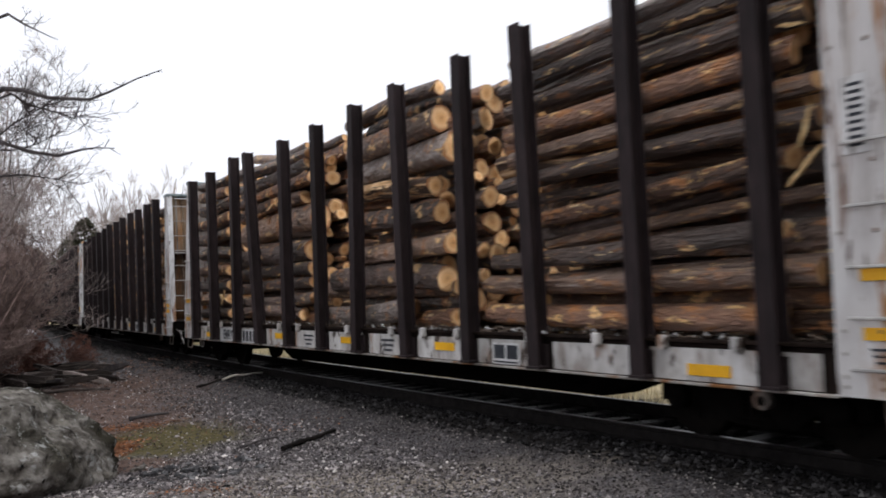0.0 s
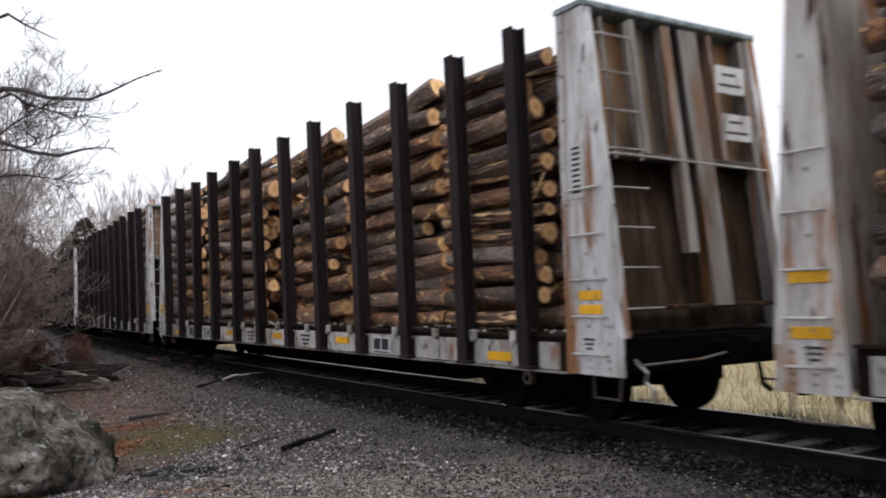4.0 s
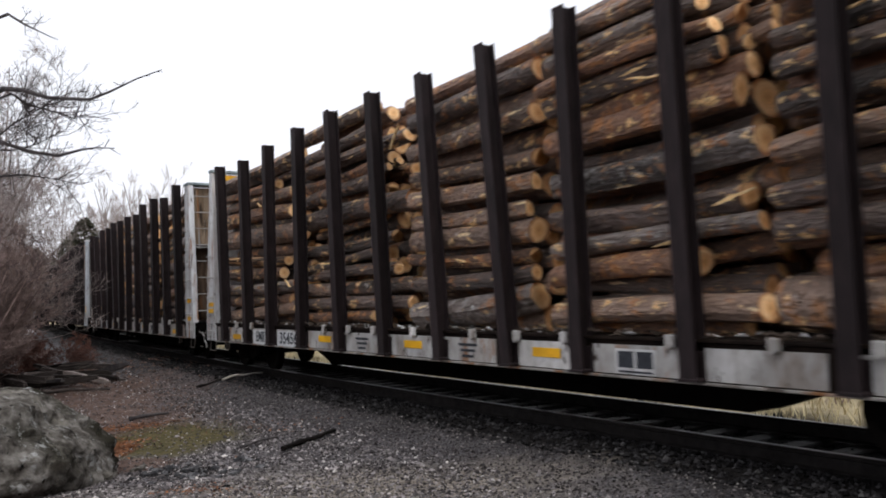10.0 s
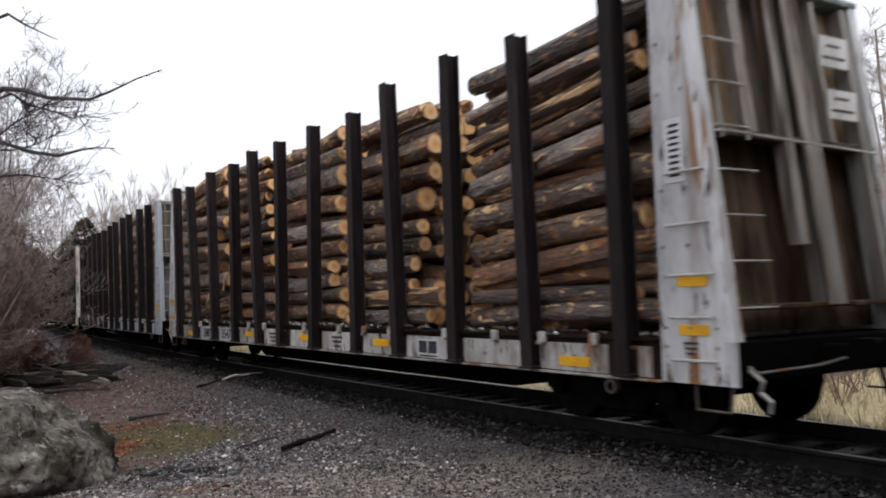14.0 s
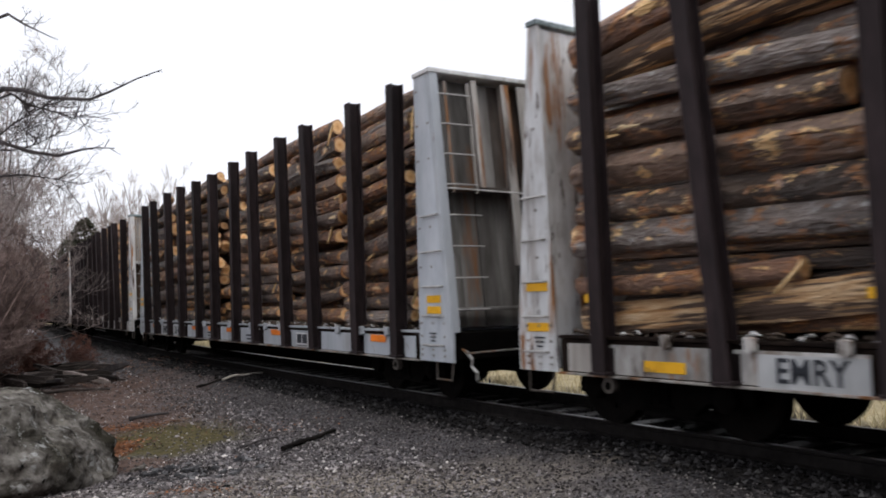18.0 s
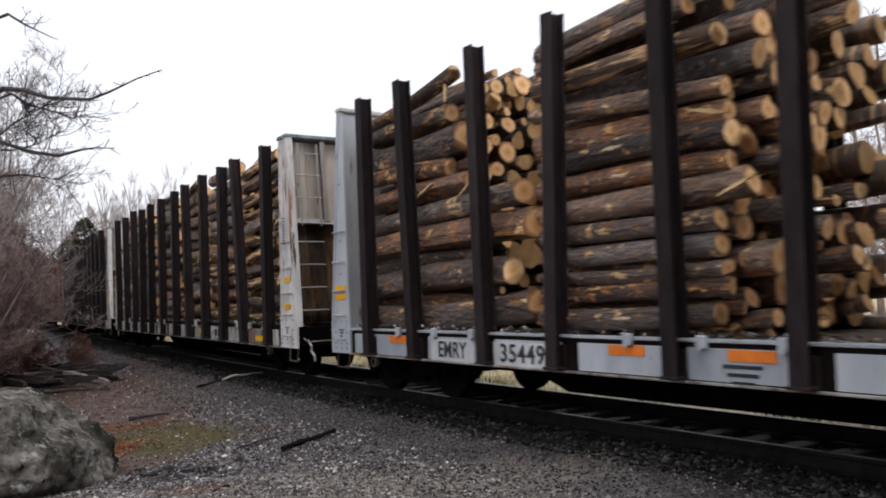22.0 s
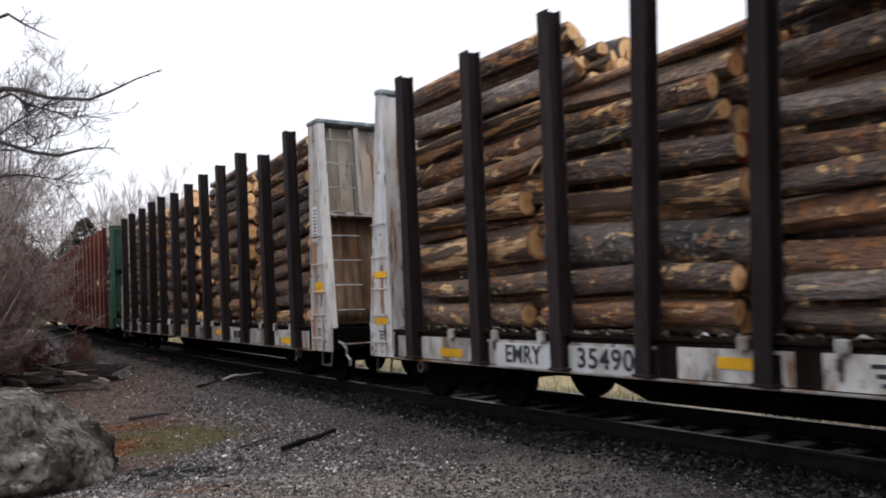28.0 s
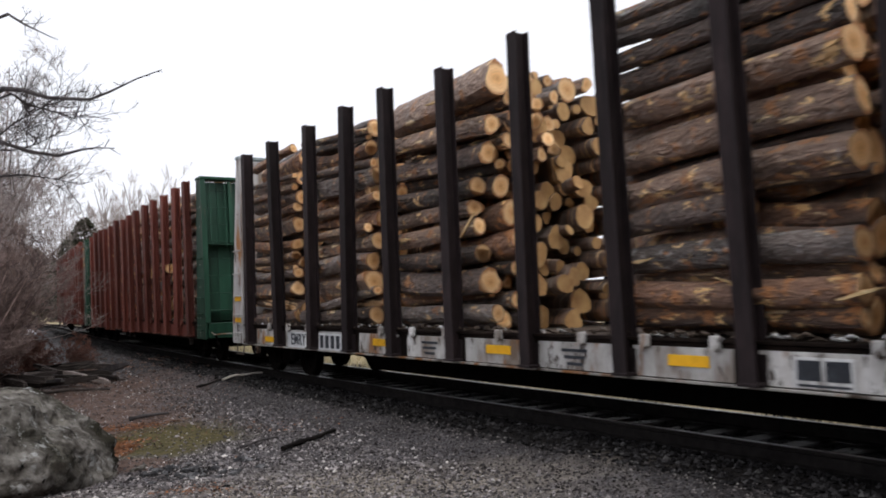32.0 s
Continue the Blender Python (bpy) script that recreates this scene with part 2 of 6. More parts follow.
TIE = surf("old_tie_wood", [(0.3, (0.007, 0.006, 0.0055)), (0.6, (0.02, 0.017, 0.016)), (0.8, (0.06, 0.054, 0.05))], 8.0, (4, 1, 4), 0.95, bump=0.5, depth=0.01, rand=0.4, spec=0.05)
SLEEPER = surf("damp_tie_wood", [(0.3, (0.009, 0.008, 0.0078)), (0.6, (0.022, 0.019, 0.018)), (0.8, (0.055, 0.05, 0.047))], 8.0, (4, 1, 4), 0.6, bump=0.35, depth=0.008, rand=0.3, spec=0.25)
RIB = surf("streaked_rib_paint", [(0.25, (0.12, 0.1, 0.085)), (0.5, (0.28, 0.262, 0.245)), (0.8, (0.44, 0.425, 0.41))], 4.0, (1, 1, 0.12), 0.65, bump=0.1, depth=0.004, rand=0.25, spec=0.2,
           layers=(((0.22, 0.1, 0.04), 2.4, 0.52, 0.62, UP), ((0.05, 0.035, 0.028), 2.5, 0.55, 0.66, (1, 1, 0.25))))
ROCK = surf("lichened_boulder", [(0.3, (0.035, 0.031, 0.027)), (0.48, (0.12, 0.109, 0.097)), (0.7, (0.26, 0.245, 0.225))], 9.0, (1, 1, 1), 1.0, bump=1.0, depth=0.05, spec=0.02, detail=14.0,
            layers=(((0.035, 0.032, 0.024), 1.5, 0.5, 0.62, (1, 1, 1)), ((0.2, 0.185, 0.155), 2.6, 0.56, 0.7, (1, 1, 1)), ((0.33, 0.33, 0.32), 6.0, 0.58, 0.66, (1, 1, 1)), ((0.02, 0.019, 0.018), 11.0, 0.6, 0.66, (1, 1, 1))))
# Bark colour raised to carry the haze and sky glow around thin twigs.
TWIG = surf("hazy_twig_bark", [(0.3, (0.185, 0.15, 0.138)), (0.7, (0.37, 0.315, 0.295))], 6.0, (1, 1, 0.4), 0.9, bump=0.2, depth=0.01, rand=0.25)
BRUSH = surf("thicket_stem_bark", [(0.3, (0.13, 0.09, 0.08)), (0.7, (0.28, 0.205, 0.185))], 6.0, (1, 1, 0.4), 0.9, bump=0.2, depth=0.01, rand=0.3)
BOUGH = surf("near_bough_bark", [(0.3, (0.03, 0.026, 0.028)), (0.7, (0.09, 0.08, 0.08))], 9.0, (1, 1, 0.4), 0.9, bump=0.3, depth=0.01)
BRAMBLE = surf("reddish_twig_bark", [(0.3, (0.07, 0.03, 0.022)), (0.7, (0.16, 0.075, 0.055))], 6.0, (1, 1, 0.4), 0.9, bump=0.2, depth=0.01, rand=0.2)
# Needles lightened: haze over the far conifers is put into their colour.
NEEDLE = surf("hazy_needles", [(0.3, (0.045, 0.05, 0.032)), (0.7, (0.11, 0.108, 0.072))], 4.0, (1, 1, 1), 0.9, bump=0.0)
STRAW = surf("dry_grass_blades", [(0.3, (0.42, 0.35, 0.2)), (0.7, (0.66, 0.57, 0.36))], 3.0, (1, 1, 1), 0.9, bump=0.0)
LEAF = surf("dead_leaves", [(0.3, (0.06, 0.034, 0.024)), (0.55, (0.13, 0.075, 0.052)), (0.8, (0.26, 0.165, 0.115))], 3.0, (1, 1, 1), 0.8, bump=0.1, big=0.5)
RUSSET = surf("russet_leaves", [(0.3, (0.09, 0.035, 0.018)), (0.55, (0.22, 0.092, 0.042)), (0.8, (0.42, 0.22, 0.11))], 9.0, (1, 1, 1), 0.8, bump=0.1, big=0.5)
DARK_ROCK = surf("dark_broken_rock", [(0.3, (0.016, 0.016, 0.018)), (0.5, (0.05, 0.049, 0.052)), (0.7, (0.27, 0.265, 0.27))], 7.0, (1, 1, 1), 0.85, bump=1.0, depth=0.03, spec=0.1, detail=9.0, rand=0.4)
TEAL = surf("faded_teal_cap", [(0.3, (0.1, 0.135, 0.145)), (0.5, (0.21, 0.26, 0.275)), (0.75, (0.42, 0.47, 0.48))], 6.0, (1, 1, 1), 0.6, bump=0.1)
OLDWOOD = surf("weathered_timber", [(0.3, (0.016, 0.013, 0.012)), (0.55, (0.06, 0.05, 0.046)), (0.75, (0.19, 0.165, 0.15))], 5.0, (0.5, 4, 4), 0.95, bump=0.6, depth=0.01, rand=0.5, spec=0.08)
PEELED = surf("peeled_stick_wood", [(0.3, (0.3, 0.27, 0.23)), (0.7, (0.5, 0.46, 0.41))], 6.0, (1, 1, 1), 0.8, bump=0.1)
YELLOW = surf("yellow_reflector", [(0.3, (0.72, 0.36, 0.01)), (0.7, (0.85, 0.46, 0.02))], 9.0, (1, 1, 1), 0.45, bump=0.0, layers=(((0.2, 0.14, 0.06), 6.0, 0.64, 0.75, (1, 1, 1)),))
ORANGE = surf("orange_reflector", [(0.3, (0.75, 0.17, 0.015)), (0.7, (0.85, 0.24, 0.03))], 9.0, (1, 1, 1), 0.45, bump=0.0)
PATCH = surf("fresh_white_patch", [(0.3, (0.46, 0.47, 0.48)), (0.7, (0.6, 0.61, 0.62))], 5.0, (1, 1, 0.5), 0.55, bump=0.05, rand=0.1, layers=(((0.3, 0.26, 0.23), 3.0, 0.57, 0.72, (1, 1, 0.6)),))
INK = surf("black_stencil_paint", [(0.3, (0.015, 0.017, 0.022)), (0.7, (0.04, 0.045, 0.055))], 12.0, (1, 1, 1), 0.6, bump=0.0)
SIGN = surf("white_sign_plate", [(0.3, (0.5, 0.5, 0.5)), (0.7, (0.68, 0.68, 0.68))], 6.0, (1, 1, 0.4), 0.5, bump=0.0, layers=(((0.2, 0.17, 0.15), 6.0, 0.56, 0.7, (1, 1, 0.4)),))
WHITE_MOUND = surf("white_mound_surface", [(0.3, (0.7, 0.72, 0.75)), (0.7, (0.85, 0.86, 0.88))], 6.0, (1, 1, 1), 0.6, bump=0.2)
DECK = surf("deck_boards", [(0.3, (0.05, 0.038, 0.03)), (0.6, (0.12, 0.09, 0.07)), (0.8, (0.3, 0.26, 0.22))], 7.0, (3, 1, 1), 0.9, bump=0.4, depth=0.01)
GALV = surf("worn_handhold_steel", [(0.3, (0.3, 0.29, 0.28)), (0.7, (0.55, 0.54, 0.53))], 8.0, (1, 1, 1), 0.5, metal=0.2, bump=0.0)


# ---- mesh building ----
class Shell:
    """Vertices, faces and their materials, gathered piece by piece."""

    def __init__(self):
        self.v, self.f, self.m = [], [], []

    def add(self, verts, faces, mi=0):
        o = len(self.v)
        self.v += [tuple(p) for p in verts]
        self.f += [tuple(o + i for i in f) for f in faces]
        self.m += [mi] * len(faces)

    def box(self, x0, x1, y0, y1, z0, z1, b=0.0, mi=0):
        """A box with chamfered edges."""
        b = min(b, (x1 - x0) * 0.3, (y1 - y0) * 0.3, (z1 - z0) * 0.3)
        if b <= 0:
            self.add([(x, y, z) for x in (x0, x1) for y in (y0, y1) for z in (z0, z1)],
                     [(0, 1, 3, 2), (4, 6, 7, 5), (0, 4, 5, 1), (2, 3, 7, 6), (0, 2, 6, 4), (1, 5, 7, 3)], mi)
            return
        o = len(self.v)
        bm = bmesh.new()
        bmesh.ops.create_cube(bm, size=1)
        for w in bm.verts:
            w.co = ((x0 + x1) / 2 + w.co.x * (x1 - x0), (y0 + y1) / 2 + w.co.y * (y1 - y0), (z0 + z1) / 2 + w.co.z * (z1 - z0))
        bmesh.ops.bevel(bm, geom=bm.edges[:], offset=b, segments=1, affect="EDGES")
        bm.verts.index_update()
        self.add([w.co for w in bm.verts], [[w.index for w in f.verts] for f in bm.faces], mi)
        bm.free()

    def prism(self, poly, y0, y1, mi=0):
        """A polygon in x and z, with thickness in y."""
        k = len(poly)
        self.add([(x, y0, z) for x, z in poly] + [(x, y1, z) for x, z in poly],
                 [tuple(range(k)), tuple(range(2 * k - 1, k - 1, -1))] + [(i, i + k, (i + 1) % k + k, (i + 1) % k) for i in range(k)], mi)

    def tube(self, pts, radii, sides=6, mi=0, caps=True):
        pts = [Vector(p) for p in pts]
        rings, frame_x = [], None
        for i, p in enumerate(pts):
            d = (pts[min(i + 1, len(pts) - 1)] - pts[max(i - 1, 0)]).normalized()
            if frame_x is None:
                frame_x = d.orthogonal().normalized()
            frame_x = (frame_x - d * frame_x.dot(d)).normalized()
            fy = d.cross(frame_x)
            r = radii[i] if hasattr(radii, "__len__") else radii
            rings.append([p + (frame_x * math.cos(a) + fy * math.sin(a)) * r for a in (2 * math.pi * j / sides for j in range(sides))])
        faces = [(i * sides + j, i * sides + (j + 1) % sides, (i + 1) * sides + (j + 1) % sides, (i + 1) * sides + j) for i in range(len(pts) - 1) for j in range(sides)]
        if caps:
            faces += [tuple(range(sides - 1, -1, -1)), tuple(range((len(pts) - 1) * sides, len(pts) * sides))]
        self.add([q for r in rings for q in r], faces, mi)

    def lathe(self, prof, axis_y0=0.0, sides=20, mi=0, cx=0.0, cz=0.0):
        """Turned about the y axis: prof holds (y, radius)."""
        vs = [(cx + r * math.cos(2 * math.pi * j / sides), axis_y0 + y, cz + r * math.sin(2 * math.pi * j / sides)) for y, r in prof for j in range(sides)]
        fs = [(i * sides + j, i * sides + (j + 1) % sides, (i + 1) * sides + (j + 1) % sides, (i + 1) * sides + j) for i in range(len(prof) - 1) for j in range(sides)]
        self.add(vs, fs + [tuple(range(sides - 1, -1, -1)), tuple(range((len(prof) - 1) * sides, len(prof) * sides))], mi)

    def mesh(self, name, mats, smooth=False):
        me = bpy.data.meshes.new(name)
        me.from_pydata(self.v, [], self.f)
        for mt in (mats if isinstance(mats, (list, tuple)) else [mats]):
            me.materials.append(mt)
        if any(self.m):
            me.polygons.foreach_set("material_index", self.m)
        if smooth:
            me.polygons.foreach_set("use_smooth", [True] * len(me.polygons))
            me.set_sharp_from_angle(angle=radians(40))
        me.update()
        return me


def part(name, shell, mats, parent=None, label="", at=None, smooth=False):
    """One mesh object under a thing or a part; shell may be a ready mesh."""
    me = shell if isinstance(shell, bpy.types.Mesh) else shell.mesh(name, mats, smooth)
    ob = new(name, me)
    ob.parent = parent
    if at is not None:
        ob.matrix_basis = at
    return tagged(ob, label)


def one(fn, *a, **k):
    s = Shell()
    fn(s, *a, **k)
    return s


def T(x, y, z):
    return Matrix.Translation((x, y, z))


# ---- the track's line: s runs with the train, 0 where it passes the camera ----
TILT = 0.0126
S_GRID = np.linspace(-230, 150, 7601)


def heading_of(s):
    s = np.asarray(s, float)
    th = -0.952 + 0.003744 * np.minimum(s, 12) - 0.003196 * np.minimum(s + 25, 0) + 0.0022 * np.minimum(s + 42, 0)
    return th - 0.0095 * np.minimum(s + 62, 0)


_th = heading_of(S_GRID)
_x = np.concatenate([[0], np.cumsum((np.cos(_th[1:]) + np.cos(_th[:-1])) / 2 * 0.05)])
_y = np.concatenate([[0], np.cumsum((np.sin(_th[1:]) + np.sin(_th[:-1])) / 2 * 0.05)])
_i0 = int(np.argmin(abs(S_GRID)))
_x += 7.9087 * math.sin(0.952) - _x[_i0]
_y += 7.9087 * math.cos(0.952) - _y[_i0]


def on_line(s):
    return np.interp(s, S_GRID, _x), np.interp(s, S_GRID, _y), heading_of(s)


def beside(s, u, z=0.0):
    """A place at s, u metres from the line to the camera's side, z above the rails."""
    x, y, th = on_line(s)
    u2, z2 = u * math.cos(TILT) + z * math.sin(TILT), z * math.cos(TILT) - u * math.sin(TILT)
    return (float(x + u2 * math.sin(th)), float(y - u2 * math.cos(th)), float(z2))


def travelled(t):
    return 4.04573 * (t - 16) - 0.0152407 * (t - 16) ** 2 - 0.0000428559 * (t - 16) ** 3 - 0.08 * max(t - 20, 0)


def track_pose(s, half=0.0):
    """The pose of a vehicle whose two trucks stand at s plus and minus half."""
    if half:
        ax, ay, _ = on_line(s + half)
        bx, by, _ = on_line(s - half)
        x, y, th = (ax + bx) / 2, (ay + by) / 2, math.atan2(ay - by, ax - bx)
    else:
        x, y, th = on_line(s)
    return Matrix.Translation((float(x), float(y), 0)) @ Matrix.Rotation(float(th), 4, "Z") @ Matrix.Rotation(TILT, 4, "X")


# ---- ground, one sheet ----
def axis_steps(lo, hi, fine_lo, fine_hi, step):
    a = list(np.arange(fine_lo, fine_hi, step))
    d, x = step, fine_hi
    while x < hi:
        a.append(x)
        d *= 1.18
        x += d
    a.append(hi)
    d, x = step, fine_lo
    while x > lo:
        d *= 1.18
        x -= d
        a.insert(0, max(x, lo))
    return np.array(a)


_sub = slice(0, None, 10)
_lx, _ly, _ls, _lh = _x[_sub], _y[_sub], S_GRID[_sub], _th[_sub]


def lateral(px, py):
    """Distance from the line to the camera's side (negative beyond it), and s."""
    px, py = np.asarray(px, float).ravel(), np.asarray(py, float).ravel()
    u, ss = np.empty(len(px)), np.empty(len(px))
    for k in range(0, len(px), 4000):
        dx, dy = px[k:k + 4000, None] - _lx, py[k:k + 4000, None] - _ly
        j = (dx * dx + dy * dy).argmin(1)
        r = np.arange(len(j))
        u[k:k + 4000] = dx[r, j] * np.sin(_lh[j]) - dy[r, j] * np.cos(_lh[j])
        ss[k:k + 4000] = _ls[j]
    return u, ss


def ground_z(px, py, u=None):
    if u is None:
        u, _ = lateral(px, py)
    px, py = np.asarray(px, float).ravel(), np.asarray(py, float).ravel()
    z = np.interp(u, [-60, -8, -3.2, -1.7, 0, 1.55, 2.9, 5, 9, 16, 60], [0.1, -0.28, -0.45, -0.2, -0.182, -0.172, -0.36, -0.43, -0.46, -0.2, 0.8])
    rough = np.clip((abs(u) - 1.5) / 2, 0, 1)
    z = z + rough * (0.045 * np.sin(px * 1.3 + 1.1 * np.sin(py * 0.7)) * np.sin(py * 1.05 + 0.4) + 0.02 * np.sin(px * 3.7 + py * 1.9) * np.sin(py * 4.3 - px * 1.1))
    return z


def zg(x, y):
    return float(ground_z([x], [y])[0])


def ground_material():
    mat = bpy.data.materials.new("trackside_ground")
    mat.use_nodes = True
    n, l = mat.node_tree.nodes, mat.node_tree.links
    bsdf = n["Principled BSDF"]
    co = n.new("ShaderNodeTexCoord").outputs["Object"]
    at = n.new("ShaderNodeAttribute")
    at.attribute_name = "side"

    def noise_of(s, d=6.0, r=0.6):
        t = n.new("ShaderNodeTexNoise")
        t.inputs["Scale"].default_value, t.inputs["Detail"].default_value, t.inputs["Roughness"].default_value = s, d, r
        l.new(co, t.inputs["Vector"])
        return t.outputs["Fac"]

    def ramp(fac, stops):
        c = n.new("ShaderNodeValToRGB")
        for i, (p, v) in enumerate(stops):
            e = c.color_ramp.elements[i] if i < 2 else c.color_ramp.elements.new(p)
            e.position, e.color = p, (*v, 1)
        l.new(fac, c.inputs[0])
        return c.outputs[0]

    def math2(op, a, b, c=None):
        m = n.new("ShaderNodeMath")
        m.operation = op
        for i, v in enumerate((a, b, c)):
            if v is None:
                continue
            if isinstance(v, (int, float)):
                m.inputs[i].default_value = v
            else:
                l.new(v, m.inputs[i])
        return m.outputs[0]

    def rng(v, lo, hi):
        m = n.new("ShaderNodeMapRange")
        m.inputs["From Min"].default_value, m.inputs["From Max"].default_value = lo, hi
        l.new(v, m.inputs["Value"])
        return m.outputs[0]

    def mix(f, a, b):
        m = n.new("ShaderNodeMix")
        m.data_type = "RGBA"
        l.new(f, m.inputs[0])
        l.new(a, m.inputs[6])
        l.new(b, m.inputs[7])
        return m.outputs[2]

    def patch(cx, cy, rx, ry, soft=0.5):
        """1 inside an uneven oval patch, 0 outside."""
        v = n.new("ShaderNodeVectorMath")
        v.operation = "SUBTRACT"
        l.new(co, v.inputs[0])
        v.inputs[1].default_value = (cx, cy, 0)
        w = n.new("ShaderNodeVectorMath")
        w.operation = "MULTIPLY"
        l.new(v.outputs[0], w.inputs[0])
        w.inputs[1].default_value = (1 / rx, 1 / ry, 0)
        g = n.new("ShaderNodeVectorMath")
        g.operation = "LENGTH"
        l.new(w.outputs[0], g.inputs[0])
        d = math2("MULTIPLY_ADD", noise_of(2.6, 4.0), 1.3, g.outputs["Value"])
        return rng(d, 1.65 + soft / 2, 1.65 - soft / 2)

    vor = n.new("ShaderNodeTexVoronoi")
    vor.inputs["Scale"].default_value = 34.0
    l.new(co, vor.inputs["Vector"])
    bw = n.new("ShaderNodeSeparateColor")
    l.new(vor.outputs["Color"], bw.inputs[0])
    gravel = ramp(math2("MULTIPLY_ADD", bw.outputs[0], 0.6, math2("MULTIPLY", noise_of(2.0), 0.45)),
                  [(0.15, (0.05, 0.046, 0.048)), (0.5, (0.125, 0.116, 0.122)), (0.8, (0.225, 0.213, 0.222)), (0.95, (0.36, 0.35, 0.36))])
    dirt = ramp(noise_of(5.0, 9.0, 0.7), [(0.3, (0.055, 0.036, 0.031)), (0.5, (0.115, 0.078, 0.066)), (0.72, (0.21, 0.155, 0.132))])
    sand = ramp(noise_of(9.0, 8.0, 0.7), [(0.3, (0.1, 0.087, 0.074)), (0.5, (0.23, 0.2, 0.17)), (0.72, (0.42, 0.37, 0.315))])
    moss = ramp(noise_of(7.0, 8.0, 0.7), [(0.3, (0.045, 0.038, 0.02)), (0.6, (0.115, 0.098, 0.046)), (0.8, (0.2, 0.165, 0.09))])
    leaf = ramp(noise_of(14.0, 6.0, 0.7), [(0.3, (0.07, 0.03, 0.018)), (0.55, (0.19, 0.082, 0.038)), (0.75, (0.36, 0.18, 0.085))])
    straw = ramp(noise_of(3.0, 9.0, 0.7), [(0.3, (0.36, 0.3, 0.19)), (0.6, (0.55, 0.47, 0.31)), (0.8, (0.68, 0.6, 0.42))])
    # Near-black tone: the train's shade put into the ground along the rails.
    shade_grime = ramp(noise_of(9.0, 7.0, 0.7), [(0.3, (0.005, 0.0045, 0.0045)), (0.6, (0.013, 0.0115, 0.011)), (0.8, (0.03, 0.027, 0.026))])
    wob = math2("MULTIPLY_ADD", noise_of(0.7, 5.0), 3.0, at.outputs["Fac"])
    # Painted shade deepens towards the rails, with a sharper inner edge.
    col = mix(rng(wob, 6.3, 1.6), gravel, shade_grime)
    col = mix(rng(math2("MULTIPLY_ADD", noise_of(3.0, 4.0), 0.5, at.outputs["Fac"]), 2.3, 1.9), col, shade_grime)
    col = mix(rng(wob, 7.2, 8.6), col, dirt)
    bank = ramp(noise_of(7.0, 9.0, 0.75), [(0.3, (0.075, 0.04, 0.031)), (0.5, (0.17, 0.098, 0.08)), (0.72, (0.28, 0.185, 0.155))])
    col = mix(rng(wob, 10.0, 12.0), col, bank)
    col = mix(patch(-4.9, 12.8, 1.3, 1.9, 0.7), col, dirt)
    col = mix(patch(-6.5, 15.2, 1.6, 3.6, 0.9), col, dirt)
    col = mix(patch(-7.7, 18.4, 1.3, 3.0, 0.8), col, dirt)
    col = mix(patch(-3.75, 11.5, 1.0, 1.25, 0.7), col, moss)
    col = mix(patch(-4.3, 10.75, 0.28, 0.75, 0.4), col, leaf)
    col = mix(patch(-4.65, 12.7, 0.45, 0.35, 0.4), col, leaf)
    col = mix(patch(-3.6, 10.0, 0.5, 0.4, 0.5), col, dirt)
    col = mix(patch(-2.95, 9.35, 0.5, 0.35, 0.5), col, shade_grime)
    col = mix(patch(-0.9, 8.1, 2.0, 0.9, 0.9), col, sand)
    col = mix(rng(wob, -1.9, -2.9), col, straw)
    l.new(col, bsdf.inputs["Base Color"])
    bsdf.inputs["Roughness"].default_value = 0.95
    bsdf.inputs["Specular IOR Level"].default_value = 0.06
    b = n.new("ShaderNodeBump")
    b.inputs["Strength"].default_value, b.inputs["Distance"].default_value = 0.9, 0.03
    l.new(math2("SUBTRACT", noise_of(11.0, 8.0, 0.7), math2("MULTIPLY", vor.outputs["Distance"], 0.6)), b.inputs["Height"])
    l.new(b.outputs[0], bsdf.inputs["Normal"])
    return mat


def build_ground():
    gx = axis_steps(-900, 900, -16, 10, 0.22)
    gy = axis_steps(-600, 1600, 4, 32, 0.22)
    X, Y = np.meshgrid(gx, gy, indexing="ij")
    u, _ = lateral(X, Y)
    Z = ground_z(X, Y, u)
    ny = len(gy)
    verts = np.stack([X.ravel(), Y.ravel(), Z], 1)
    i, j = np.meshgrid(np.arange(len(gx) - 1), np.arange(ny - 1), indexing="ij")
    a = (i * ny + j).ravel()
    faces = np.stack([a, a + ny, a + ny + 1, a + 1], 1)
    me = bpy.data.meshes.new("ground")
    me.from_pydata(verts.tolist(), [], faces.tolist())
    me.attributes.new("side", "FLOAT", "POINT").data.foreach_set("value", u)
    me.polygons.foreach_set("use_smooth", [True] * len(me.polygons))
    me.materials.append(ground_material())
    return tagged(new("ground", me), "grey gravel and brown dirt beside the track, dry grass beyond", "ground", kind="structure")


build_ground()


# ---- rails and ties ----
RAIL_PROFILE = [(-0.07, -0.172), (0.07, -0.172), (0.07, -0.16), (0.012, -0.145), (0.012, -0.045), (0.036, -0.035), (0.036, -0.006), (0.03, 0.0), (-0.03, 0.0), (-0.036, -0.006), (-0.036, -0.035), (-0.012, -0.045), (-0.012, -0.145), (-0.07, -0.16)]


